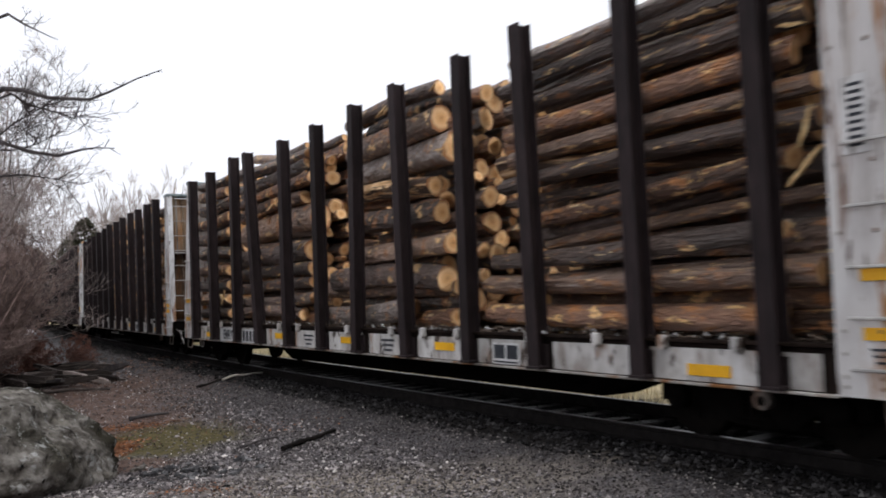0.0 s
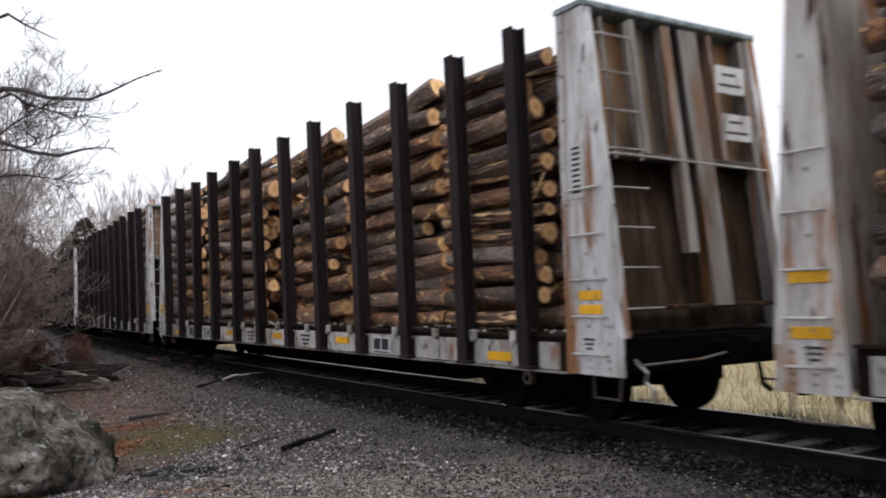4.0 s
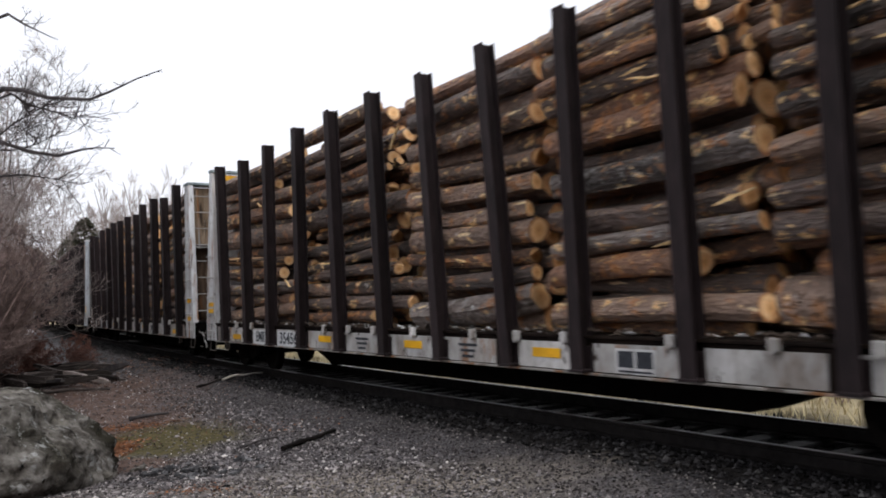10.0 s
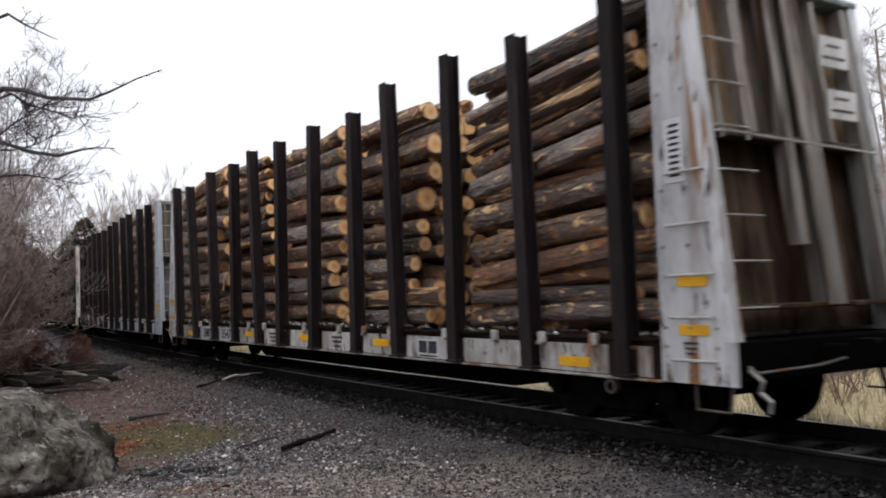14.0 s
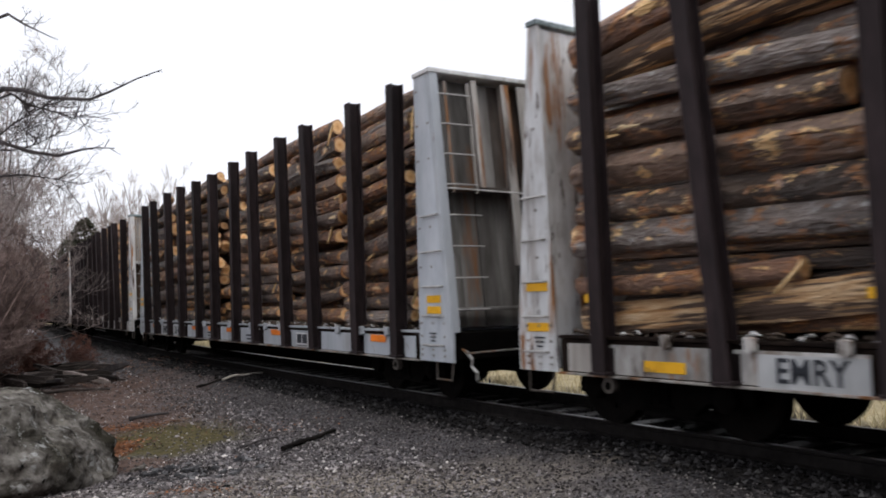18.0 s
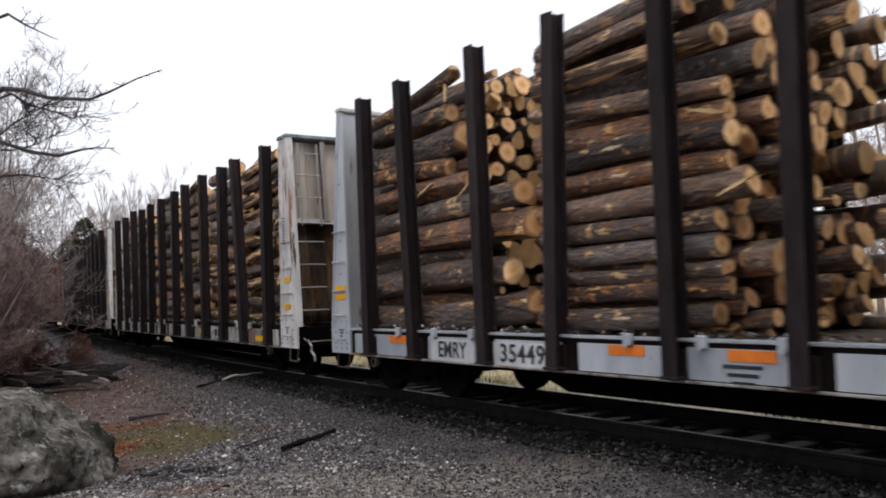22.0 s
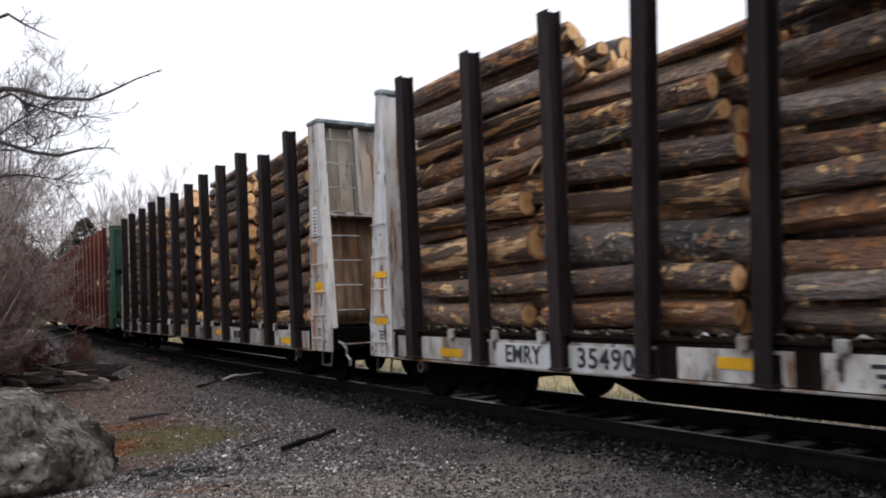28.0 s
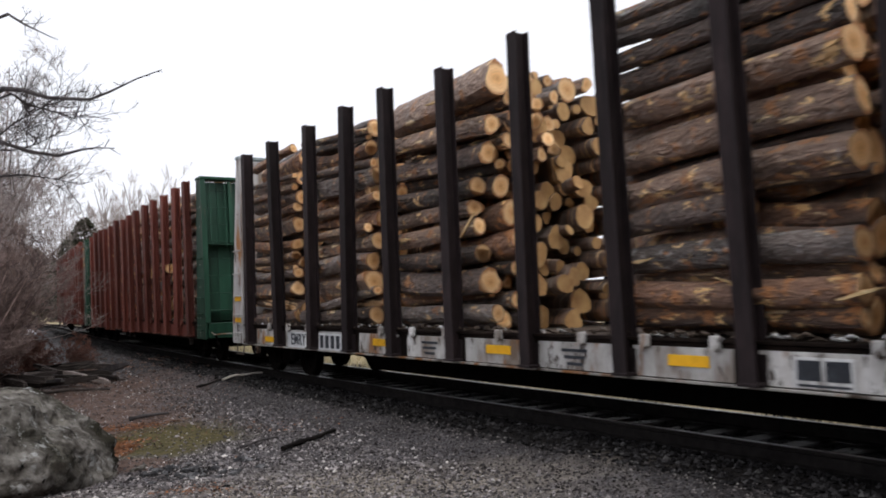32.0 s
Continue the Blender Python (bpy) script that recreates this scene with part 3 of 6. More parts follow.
def rail(u):
    ss = np.concatenate([np.arange(-220, -60, 2.0), np.arange(-60, 16, 0.75), np.arange(16, 148, 2.0)])
    k, sh = len(RAIL_PROFILE), Shell()
    sh.v = [beside(s, u + a, b) for s in ss for a, b in RAIL_PROFILE]
    for i in range(len(ss) - 1):
        for j in range(k):
            sh.f.append((i * k + j, i * k + (j + 1) % k, (i + 1) * k + (j + 1) % k, (i + 1) * k + j))
            sh.m.append(1 if j in (6, 7, 8) else 0)
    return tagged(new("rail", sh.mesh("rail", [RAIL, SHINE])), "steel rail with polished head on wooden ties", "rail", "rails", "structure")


for side in (0.75, -0.75):
    rail(side)


def build_ties():
    bed = tagged(new("track_ties"), "weathered dark wooden railway ties in ballast", "railway ties", kind="structure")
    sh = Shell()
    sh.box(-0.115, 0.115, -1.3, 1.3, -0.345, -0.165, 0.012)
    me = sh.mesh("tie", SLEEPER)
    rest, rng = Shell(), random.Random(5)
    for s in np.arange(-215, 145, 0.53):
        m = track_pose(s + rng.uniform(-0.04, 0.04)) @ pose(0, rng.uniform(-0.05, 0.05), rng.uniform(-0.012, 0.006), 0, 0, rng.uniform(-1.5, 1.5))
        if -60 < s < 12:
            part("tie", me, None, bed, at=m)
        else:
            b = Shell()
            b.box(-0.115, 0.115, -1.3, 1.3, -0.345, -0.165)
            rest.add([m @ Vector(p) for p in b.v], b.f)
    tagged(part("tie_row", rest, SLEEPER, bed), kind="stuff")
    return bed


build_ties()


# ---- loose ballast stones ----
def stone_field(name, label, count, region, size, mats, seed, flat=0.7):
    rng = np.random.default_rng(seed)
    base = np.array([(1, 0, 0), (-1, 0, 0), (0, 1, 0), (0, -1, 0), (0, 0, 1), (0, 0, -1)], float)
    tri = np.array([(0, 2, 4), (2, 1, 4), (1, 3, 4), (3, 0, 4), (2, 0, 5), (1, 2, 5), (3, 1, 5), (0, 3, 5)])
    px, py, r = region(rng, count, size)
    bare = np.zeros(len(px))
    for cx, cy, rx, ry, share in ((-3.75, 11.5, 1.0, 1.2, 0.85), (-4.9, 12.9, 1.0, 1.8, 0.8), (-6.4, 15.0, 1.4, 3.0, 0.75), (-7.5, 17.8, 1.2, 2.6, 0.7), (-4.3, 10.75, 0.4, 0.8, 0.8), (-3.6, 10.0, 0.45, 0.35, 0.8)):
        bare = np.maximum(bare, share * (((px - cx) / rx) ** 2 + ((py - cy) / ry) ** 2 < rng.uniform(0.5, 1.5, len(px))))
    keep = rng.random(len(px)) >= bare
    px, py, r = px[keep], py[keep], r[keep]
    z = ground_z(px, py)
    v = base[None] * (r[:, None, None] * rng.uniform(0.6, 1.3, (len(px), 6, 1))) + rng.normal(0, 0.2, (len(px), 6, 3)) * r[:, None, None]
    v[:, :, 2] *= flat
    a = rng.uniform(0, 6.28, len(px))
    c, s = np.cos(a)[:, None], np.sin(a)[:, None]
    vx, vy = v[:, :, 0] * c - v[:, :, 1] * s, v[:, :, 0] * s + v[:, :, 1] * c
    v = np.stack([vx + px[:, None], vy + py[:, None], v[:, :, 2] + (z + r * 0.25)[:, None]], 2)
    f = (tri[None] + (np.arange(len(px)) * 6)[:, None, None]).reshape(-1, 3)
    me = bpy.data.meshes.new(name)
    me.from_pydata(v.reshape(-1, 3).tolist(), [], f.tolist())
    me.materials.append(mats)
    return tagged(new(name, me), label, "stones", kind="stuff")


def island_stone(name, dim, warm=1.0):
    mat = bpy.data.materials.new(name)
    mat.use_nodes = True
    n, l = mat.node_tree.nodes, mat.node_tree.links
    g = n.new("ShaderNodeNewGeometry")
    c = n.new("ShaderNodeValToRGB")
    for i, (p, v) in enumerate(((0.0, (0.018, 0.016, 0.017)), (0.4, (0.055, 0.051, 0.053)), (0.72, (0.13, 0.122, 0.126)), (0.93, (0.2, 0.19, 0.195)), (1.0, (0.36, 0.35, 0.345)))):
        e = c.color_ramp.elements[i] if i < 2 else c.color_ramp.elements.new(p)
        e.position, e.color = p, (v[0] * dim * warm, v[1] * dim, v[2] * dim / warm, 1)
    l.new(g.outputs["Random Per Island"], c.inputs[0])
    l.new(c.outputs[0], n["Principled BSDF"].inputs["Base Color"])
    n["Principled BSDF"].inputs["Roughness"].default_value = 0.95
    n["Principled BSDF"].inputs["Specular IOR Level"].default_value = 0.08
    return mat


# Stone ramp dimmed so the bed's colour carries the train's shade.
SHADED_BED = island_stone("shaded_bed_stone", 0.2)
PALE_STONE = island_stone("pale_gravel", 1.95, 1.04)
SHOULDER = island_stone("shoulder_stone", 0.7, 1.04)
CHIPS = island_stone("stone_chips", 0.72, 1.06)
DUSTY = island_stone("dusty_stone", 1.5, 1.03)


def ballast_region(rng, count, size):
    s = -3 - 60 * rng.random(count) ** 1.7 + 9 * rng.random(count)
    u = rng.uniform(2.6, 7.0, count)
    x, y, th = on_line(s)
    return x + u * np.sin(th), y - u * np.cos(th), rng.uniform(*size, count) * np.interp(u, [2.6, 3.6, 6.6], [0.85, 0.7, 0.55])


def bed_region(rng, count, size):
    s = -3 - 60 * rng.random(count) ** 1.7 + 9 * rng.random(count)
    u = np.where(rng.random(count) < 0.3, rng.uniform(-0.62, 0.62, count), rng.uniform(0.9, 1.85, count))
    x, y, th = on_line(s)
    return x + u * np.sin(th), y - u * np.cos(th), rng.uniform(*size, count)


def shoulder_region(rng, count, size):
    s = -3 - 60 * rng.random(count) ** 1.7 + 9 * rng.random(count)
    u = 1.65 + 1.9 * rng.random(count)
    x, y, th = on_line(s)
    return x + u * np.sin(th), y - u * np.cos(th), rng.uniform(*size, count)


def chip_region(rng, count, size):
    s = 3 - 19 * rng.random(count)
    u = 1.8 + 4.0 * rng.random(count)
    x, y, th = on_line(s)
    return x + u * np.sin(th), y - u * np.cos(th), rng.uniform(*size, count)


def near_region(rng, count, size):
    y = 6.8 + 14 * rng.random(count) ** 1.6
    x = rng.uniform(-0.5, 0.42, count) * y
    keep = lateral(x, y)[0] > 2.3 + 1.6 * rng.random(count)
    x, y = x[keep], y[keep]
    count = len(x)
    return x, y, rng.uniform(*size, count) * rng.choice([0.5, 0.8, 1.2, 2.1], count, p=[0.44, 0.33, 0.19, 0.04])


stone_field("ballast", "crushed grey ballast stones along the rails", 42000, ballast_region, (0.012, 0.034), DUSTY, 3)
stone_field("track_bed_stone", "ballast between and beside the rails, coloured dark for the train's shade", 12500, bed_region, (0.018, 0.04), SHADED_BED, 6)
stone_field("shoulder_stone", "dull grey ballast on the track's shoulder", 18000, shoulder_region, (0.009, 0.024), SHOULDER, 7)
stone_field("ballast_chips", "small grey-brown stone chips beside the track", 46000, chip_region, (0.006, 0.015), CHIPS, 9)
stone_field("gravel", "loose gravel scattered over the dirt", 90000, near_region, (0.007, 0.019), PALE_STONE, 4)

# ---- log cars ----
CAR_LEN, SILL_Z, DECK_Z, TOP_Z = 19.5, 0.6, 1.0, 4.63
N_POST = 12
POST_X = [CAR_LEN / 2 - 1.5 - 1.5 * i for i in range(N_POST)]


def h_beam(sh, w, d, z0, z1, t=0.02, mi=0):
    """An upright rolled beam, flanges across y."""
    sh.box(-w / 2, w / 2, -d / 2, -d / 2 + t, z0, z1, 0.004, mi)
    sh.box(-w / 2, w / 2, d / 2 - t, d / 2, z0, z1, 0.004, mi)
    sh.box(-0.012, 0.012, -d / 2 + t, d / 2 - t, z0, z1, 0.0, mi)


def wheel_profile(sh, y, sgn):
    sh.lathe([(sgn * 0.0, 0.13), (sgn * 0.0, 0.33), (sgn * 0.02, 0.36), (sgn * 0.02, 0.42), (-sgn * 0.085, 0.425), (-sgn * 0.09, 0.445), (-sgn * 0.115, 0.445), (-sgn * 0.12, 0.36), (-sgn * 0.07, 0.33), (-sgn * 0.08, 0.13)], y, 24)


def truck_meshes():
    ws = Shell()
    for sg in (1, -1):
        wheel_profile(ws, sg * 0.8, sg)
    ws.lathe([(-1.05, 0.07), (-0.72, 0.08), (0.72, 0.08), (1.05, 0.07)], 0, 10)
    for sg in (1, -1):
        for j in range(5):
            a = j * 2 * math.pi / 5
            ws.box(0.22 * math.cos(a) - 0.025, 0.22 * math.cos(a) + 0.025, sg * 0.8 - 0.015, sg * 0.8 + 0.015, 0.22 * math.sin(a) - 0.025, 0.22 * math.sin(a) + 0.025)
    fr = Shell()
    top = [(-1.12, 0.5), (-1.05, 0.6), (-0.7, 0.62), (-0.3, 0.75), (0.3, 0.75), (0.7, 0.62), (1.05, 0.6), (1.12, 0.5)]
    low = [(1.12, 0.36), (0.6, 0.36), (0.45, 0.22), (-0.45, 0.22), (-0.6, 0.36), (-1.12, 0.36)]
    fr.prism(top + low, -0.07, 0.07)
    fr.box(-0.2, 0.2, -0.1, 0.1, 0.26, 0.3, 0.01)
    for x in (-0.11, 0.0, 0.11):
        for k in range(5):
            fr.lathe([(-0.11, 0.045), (0.11, 0.045)], 0, 8, 0, x, 0.33 + k * 0.05)
    bol = Shell()
    bol.box(-0.18, 0.18, -1.1, 1.1, 0.5, 0.72, 0.03)
    cap = Shell()
    cap.lathe([(-0.06, 0.13), (0.05, 0.13), (0.08, 0.09)], 0, 12)
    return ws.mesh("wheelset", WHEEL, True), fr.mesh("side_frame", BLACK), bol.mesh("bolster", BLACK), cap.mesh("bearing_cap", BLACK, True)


WHEELSET, SIDE_FRAME, BOLSTER, CAP = truck_meshes()


def add_truck(car, x):
    tr = part("truck", BOLSTER, None, car, "black freight truck with steel wheels", T(x, 0, 0))
    for sg in (1, -1):
        part("side_frame", SIDE_FRAME, None, tr, at=T(0, sg * 1.0, 0))
    for ax in (0.86, -0.86):
        part("wheelset", WHEELSET, None, tr, "pair of steel wheels on an axle", T(ax, 0, 0.42))
        for sg in (1, -1):
            part("bearing_cap", CAP, None, tr, at=T(ax, sg * 1.1, 0.42) @ (Matrix.Rotation(math.pi, 4, "Z") if sg < 0 else Matrix()))


def add_bulkhead(car, m, plate, lining, frame_mat, cap_mat, signs=2, brake=False, low_mat=None, rib_mat=None, rear=False):
    """The braced end wall; x = 0 at its outer foot, inner face at x = -0.86; the rear one slims towards its top."""
    run = 0.32 if rear else 0.44
    slope = lambda z: -0.02 - run * (z - 1.0) / (TOP_Z - 1.0)
    foot, head = (-0.64, -0.47) if rear else (-0.88, -0.88)
    wall = one(Shell.prism, [(foot + 0.02, SILL_Z + 0.05), (foot + 0.08, SILL_Z + 0.05), (head + 0.08, TOP_Z - 0.05), (head + 0.02, TOP_Z - 0.05)], -1.4, 1.4)
    root = part("bulkhead", wall, plate, car, "braced steel end wall", m)
    for sg in (1, -1):
        y0, y1 = (1.39, 1.425) if sg > 0 else (-1.425, -1.39)
        sh = Shell()
        sh.prism([(foot, SILL_Z), (0.0, SILL_Z), (0.0, 1.0), (-0.02 - run, TOP_Z), (head, TOP_Z)], y0, y1)
        part("side_plate", sh, plate, root, "scuffed painted side plate")
        sh = Shell()
        for z0, z1 in ((1.0, TOP_Z),):
            sh.add([(slope(z0) - 0.09, sg * 1.3, z0), (slope(z0) + 0.02, sg * 1.3, z0), (slope(z0) + 0.02, sg * 1.43, z0), (slope(z0) - 0.09, sg * 1.43, z0),
                    (slope(z1) - 0.09, sg * 1.3, z1), (slope(z1) + 0.02, sg * 1.3, z1), (slope(z1) + 0.02, sg * 1.43, z1), (slope(z1) - 0.09, sg * 1.43, z1)],
                   [(0, 3, 2, 1), (4, 5, 6, 7), (0, 1, 5, 4), (1, 2, 6, 5), (2, 3, 7, 6), (3, 0, 4, 7)])
        part("corner_post", sh, plate, root)
        bolts = Shell()
        for z in (0.68, 0.76, 0.94, 1.12, 1.9, 2.45, 3.4, 3.9, 4.4):
            for x in (-0.8, -0.5, -0.2) if not rear else (-0.55, -0.36, -0.16):
                if foot + (head - foot) * (z - SILL_Z) / 4 + 0.04 < x < slope(max(z, 1.0)) - 0.1:
                    bolts.box(x - 0.016, x + 0.016, min(sg * 1.425, sg * 1.44), max(sg * 1.425, sg * 1.44), z - 0.016, z + 0.016, 0.004)
        tagged(part("bolt_head", bolts, RIB, root, "small dark bolt heads"), kind="stuff")
        for z, w in ((0.82, 0.5), (1.22, 0.5), (1.62, 0.5), (2.1, 0.48), (2.6, 0.44)):
            sh = Shell()
            xa, xb = (-0.5, -0.5 + w * 0.75) if rear else (-0.72, -0.72 + w)
            yy = sg * 1.47
            sh.tube([(xa, sg * 1.42, z), (xa, yy, z), (xb, yy, z), (xb, sg * 1.42, z)], 0.015, 6)
            part("handhold", sh, GALV if rib_mat else frame_mat, root, "worn steel handhold")
    def slab(sh, y0, y1, z0, z1, d0, d1):
        """A sloping plate between two depths behind the outer slope."""
        a, b = slope(z0), slope(z1)
        sh.add([(a - d1, y0, z0), (a - d0, y0, z0), (a - d0, y1, z0), (a - d1, y1, z0), (b - d1, y0, z1), (b - d0, y0, z1), (b - d0, y1, z1), (b - d1, y1, z1)],
               [(0, 3, 2, 1), (4, 5, 6, 7), (0, 1, 5, 4), (1, 2, 6, 5), (2, 3, 7, 6), (3, 0, 4, 7)])
        return sh

    for k, y in enumerate(np.linspace(-1.3, 1.3, 9)[:-1]):
        part("lining_board", slab(Shell(), y + 0.006, y + 0.319, 3.0, TOP_Z - 0.06, (0.06 if rear else 0.2) + 0.012 * (k % 2), 0.09 if rear else 0.24), frame_mat if k in (3, 4) else lining, root)
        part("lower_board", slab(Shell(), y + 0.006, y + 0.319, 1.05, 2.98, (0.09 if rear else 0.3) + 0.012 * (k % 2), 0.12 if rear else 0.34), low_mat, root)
    for y, w, z0, d in ((-0.68, 0.045, 3.0, 0.19), (-0.14, 0.07, 1.9, 0.18), (0.24, 0.15, 1.3, 0.28), (0.62, 0.035, 3.0, 0.18), (1.2, 0.05, 1.3, 0.2)):
        sh = slab(Shell(), y - w, y + w, z0, TOP_Z - 0.06, 0.0, 0.025)
        slab(sh, y - 0.012, y + 0.012, z0, TOP_Z - 0.06, 0.025, 0.06 if rear else d)
        part("rib", sh, rib_mat or frame_mat, root)
    for z, h in ((2.98, 0.07), (1.3, 0.05)):
        part("cross_beam", one(Shell.box, slope(z) - (0.12 if rear else 0.24), slope(z) - 0.04, -1.32, 1.32, z - h / 2, z + h / 2, 0.01), frame_mat if z > 2 else low_mat, root)
    part("hand_rail", one(Shell.tube, [(slope(2.9) + 0.03, -1.3, 2.96), (slope(2.9) + 0.09, -1.2, 2.95), (slope(2.9) + 0.09, 1.2, 2.9), (slope(2.9) + 0.03, 1.3, 2.9)], 0.014, 6), GALV if rib_mat else frame_mat, root)
    part("top_rail", one(Shell.box, head - 0.02, 0.02 - run, -1.45, 1.45, TOP_Z - 0.02, TOP_Z + 0.05, 0.012), cap_mat, root, "pale capping rail")
    part("sill_box", one(Shell.box, -0.5, -0.05, -1.36, 1.36, SILL_Z + 0.02, 1.0, 0.02), BLACK if rib_mat else low_mat, root)
    for y in (-1.2, -0.82):
        sh = Shell()
        sh.tube([(slope(z) + 0.03, y, z) for z in (2.9, 3.6, 4.5)], 0.022, 6)
        part("ladder_rail", sh, rib_mat or frame_mat, root)
    for z in np.arange(1.3, 4.5, 0.43):
        sh = Shell()
        sh.tube([(slope(z) + 0.0, -1.32, z), (slope(z) + 0.05, -1.24, z), (slope(z) + 0.05, -0.8, z), (slope(z) - 0.02, -0.76, z)], 0.011, 6)
        part("rung", sh, GALV if rib_mat else frame_mat, root)
    if signs:
        for z, h, y0, y1 in (((4.0, 0.37, 0.36, 1.04),) if signs == 1 else ((4.02, 0.34, 0.62, 1.14), (3.42, 0.32, 0.62, 1.14))):
            board = part("sign_plate", one(Shell.box, slope(z) + 0.0, slope(z) + 0.02, y0, y1, z - h / 2, z + h / 2, 0.004), SIGN, root, "small white sign plate with dark marks")
            for k, (b0, b1) in enumerate(((0.22, 0.7), (0.1, 0.86))):
                part("mark", one(Shell.box, slope(z) + 0.02, slope(z) + 0.024, y0 + b0 * (y1 - y0), y0 + b1 * (y1 - y0), z + 0.05 - 0.13 * k, z + 0.08 - 0.13 * k), GREY, board)
    if brake:
        sh = Shell()
        ring = [(0.02, -0.3 + 0.24 * math.cos(a), 2.15 + 0.24 * math.sin(a)) for a in np.linspace(0, 2 * math.pi, 21)]
        sh.tube(ring, 0.018, 6, caps=False)
        for a in range(5):
            c, s = math.cos(a * 1.2566), math.sin(a * 1.2566)
            sh.tube([(0.0, -0.3, 2.15), (0.02, -0.3 + 0.24 * c, 2.15 + 0.24 * s)], 0.012, 5)
        sh.box(-0.45, 0.0, -0.4, -0.2, 2.05, 2.25, 0.02)
        part("brake_wheel", sh, GREY, root, "dark hand brake wheel")
    sh = Shell()
    far = 0.2 if rear else 0.0
    sh.box(-0.3, 0.28 + far, -0.09, 0.09, 0.76, 0.92, 0.02)
    sh.prism([(x + far, z) for x, z in ((0.26, 0.7), (0.5, 0.72), (0.56, 0.8), (0.56, 0.92), (0.5, 0.98), (0.26, 0.98))], -0.14, 0.12)
    part("coupler", sh, BLACK, root, "cast knuckle coupler")
    sh = Shell()
    sh.tube([(0.1, 0.3, 0.8), (0.3, 0.28, 0.72), (0.42, 0.2, 0.45), (0.62, 0.05, 0.42)], 0.03, 7)
    part("air_hose", sh, BLACK, root)
    sh = Shell()
    sh.tube([(-0.04, -1.2, 0.74), (0.08, -1.18, 0.64), (0.03, -1.16, 0.54), (0.13, -1.14, 0.46), (0.1, -1.12, 0.36)], 0.022, 7)
    part("hose", sh, GALV if rib_mat else BLACK, root, "pale hanging hose")
    sh = Shell()
    sh.tube([(0.03, -1.3, 0.78), (0.08, -1.25, 0.72), (0.12, -0.4, 0.74), (0.2, -0.1, 0.8)], 0.014, 6)
    part("uncoupling_rod", sh, RIB, root)
    for sg in (1, -1):
        sh = Shell()
        sh.tube([(-0.52, sg * 1.36, 0.6), (-0.5, sg * 1.38, 0.36), (-0.12, sg * 1.38, 0.36), (-0.1, sg * 1.36, 0.6)], 0.016, 6)
        part("stirrup", sh, GREY if rib_mat else BLACK, root)
    return root


BARS = {}


def bar_block(name, w, h, mat, t=0.006):
    key = (name, w, h, mat.name)
    if key not in BARS:
        BARS[key] = one(Shell.box, -w / 2, w / 2, -t, 0, -h / 2, h / 2, 0.002).mesh(name, mat)
    return BARS[key]


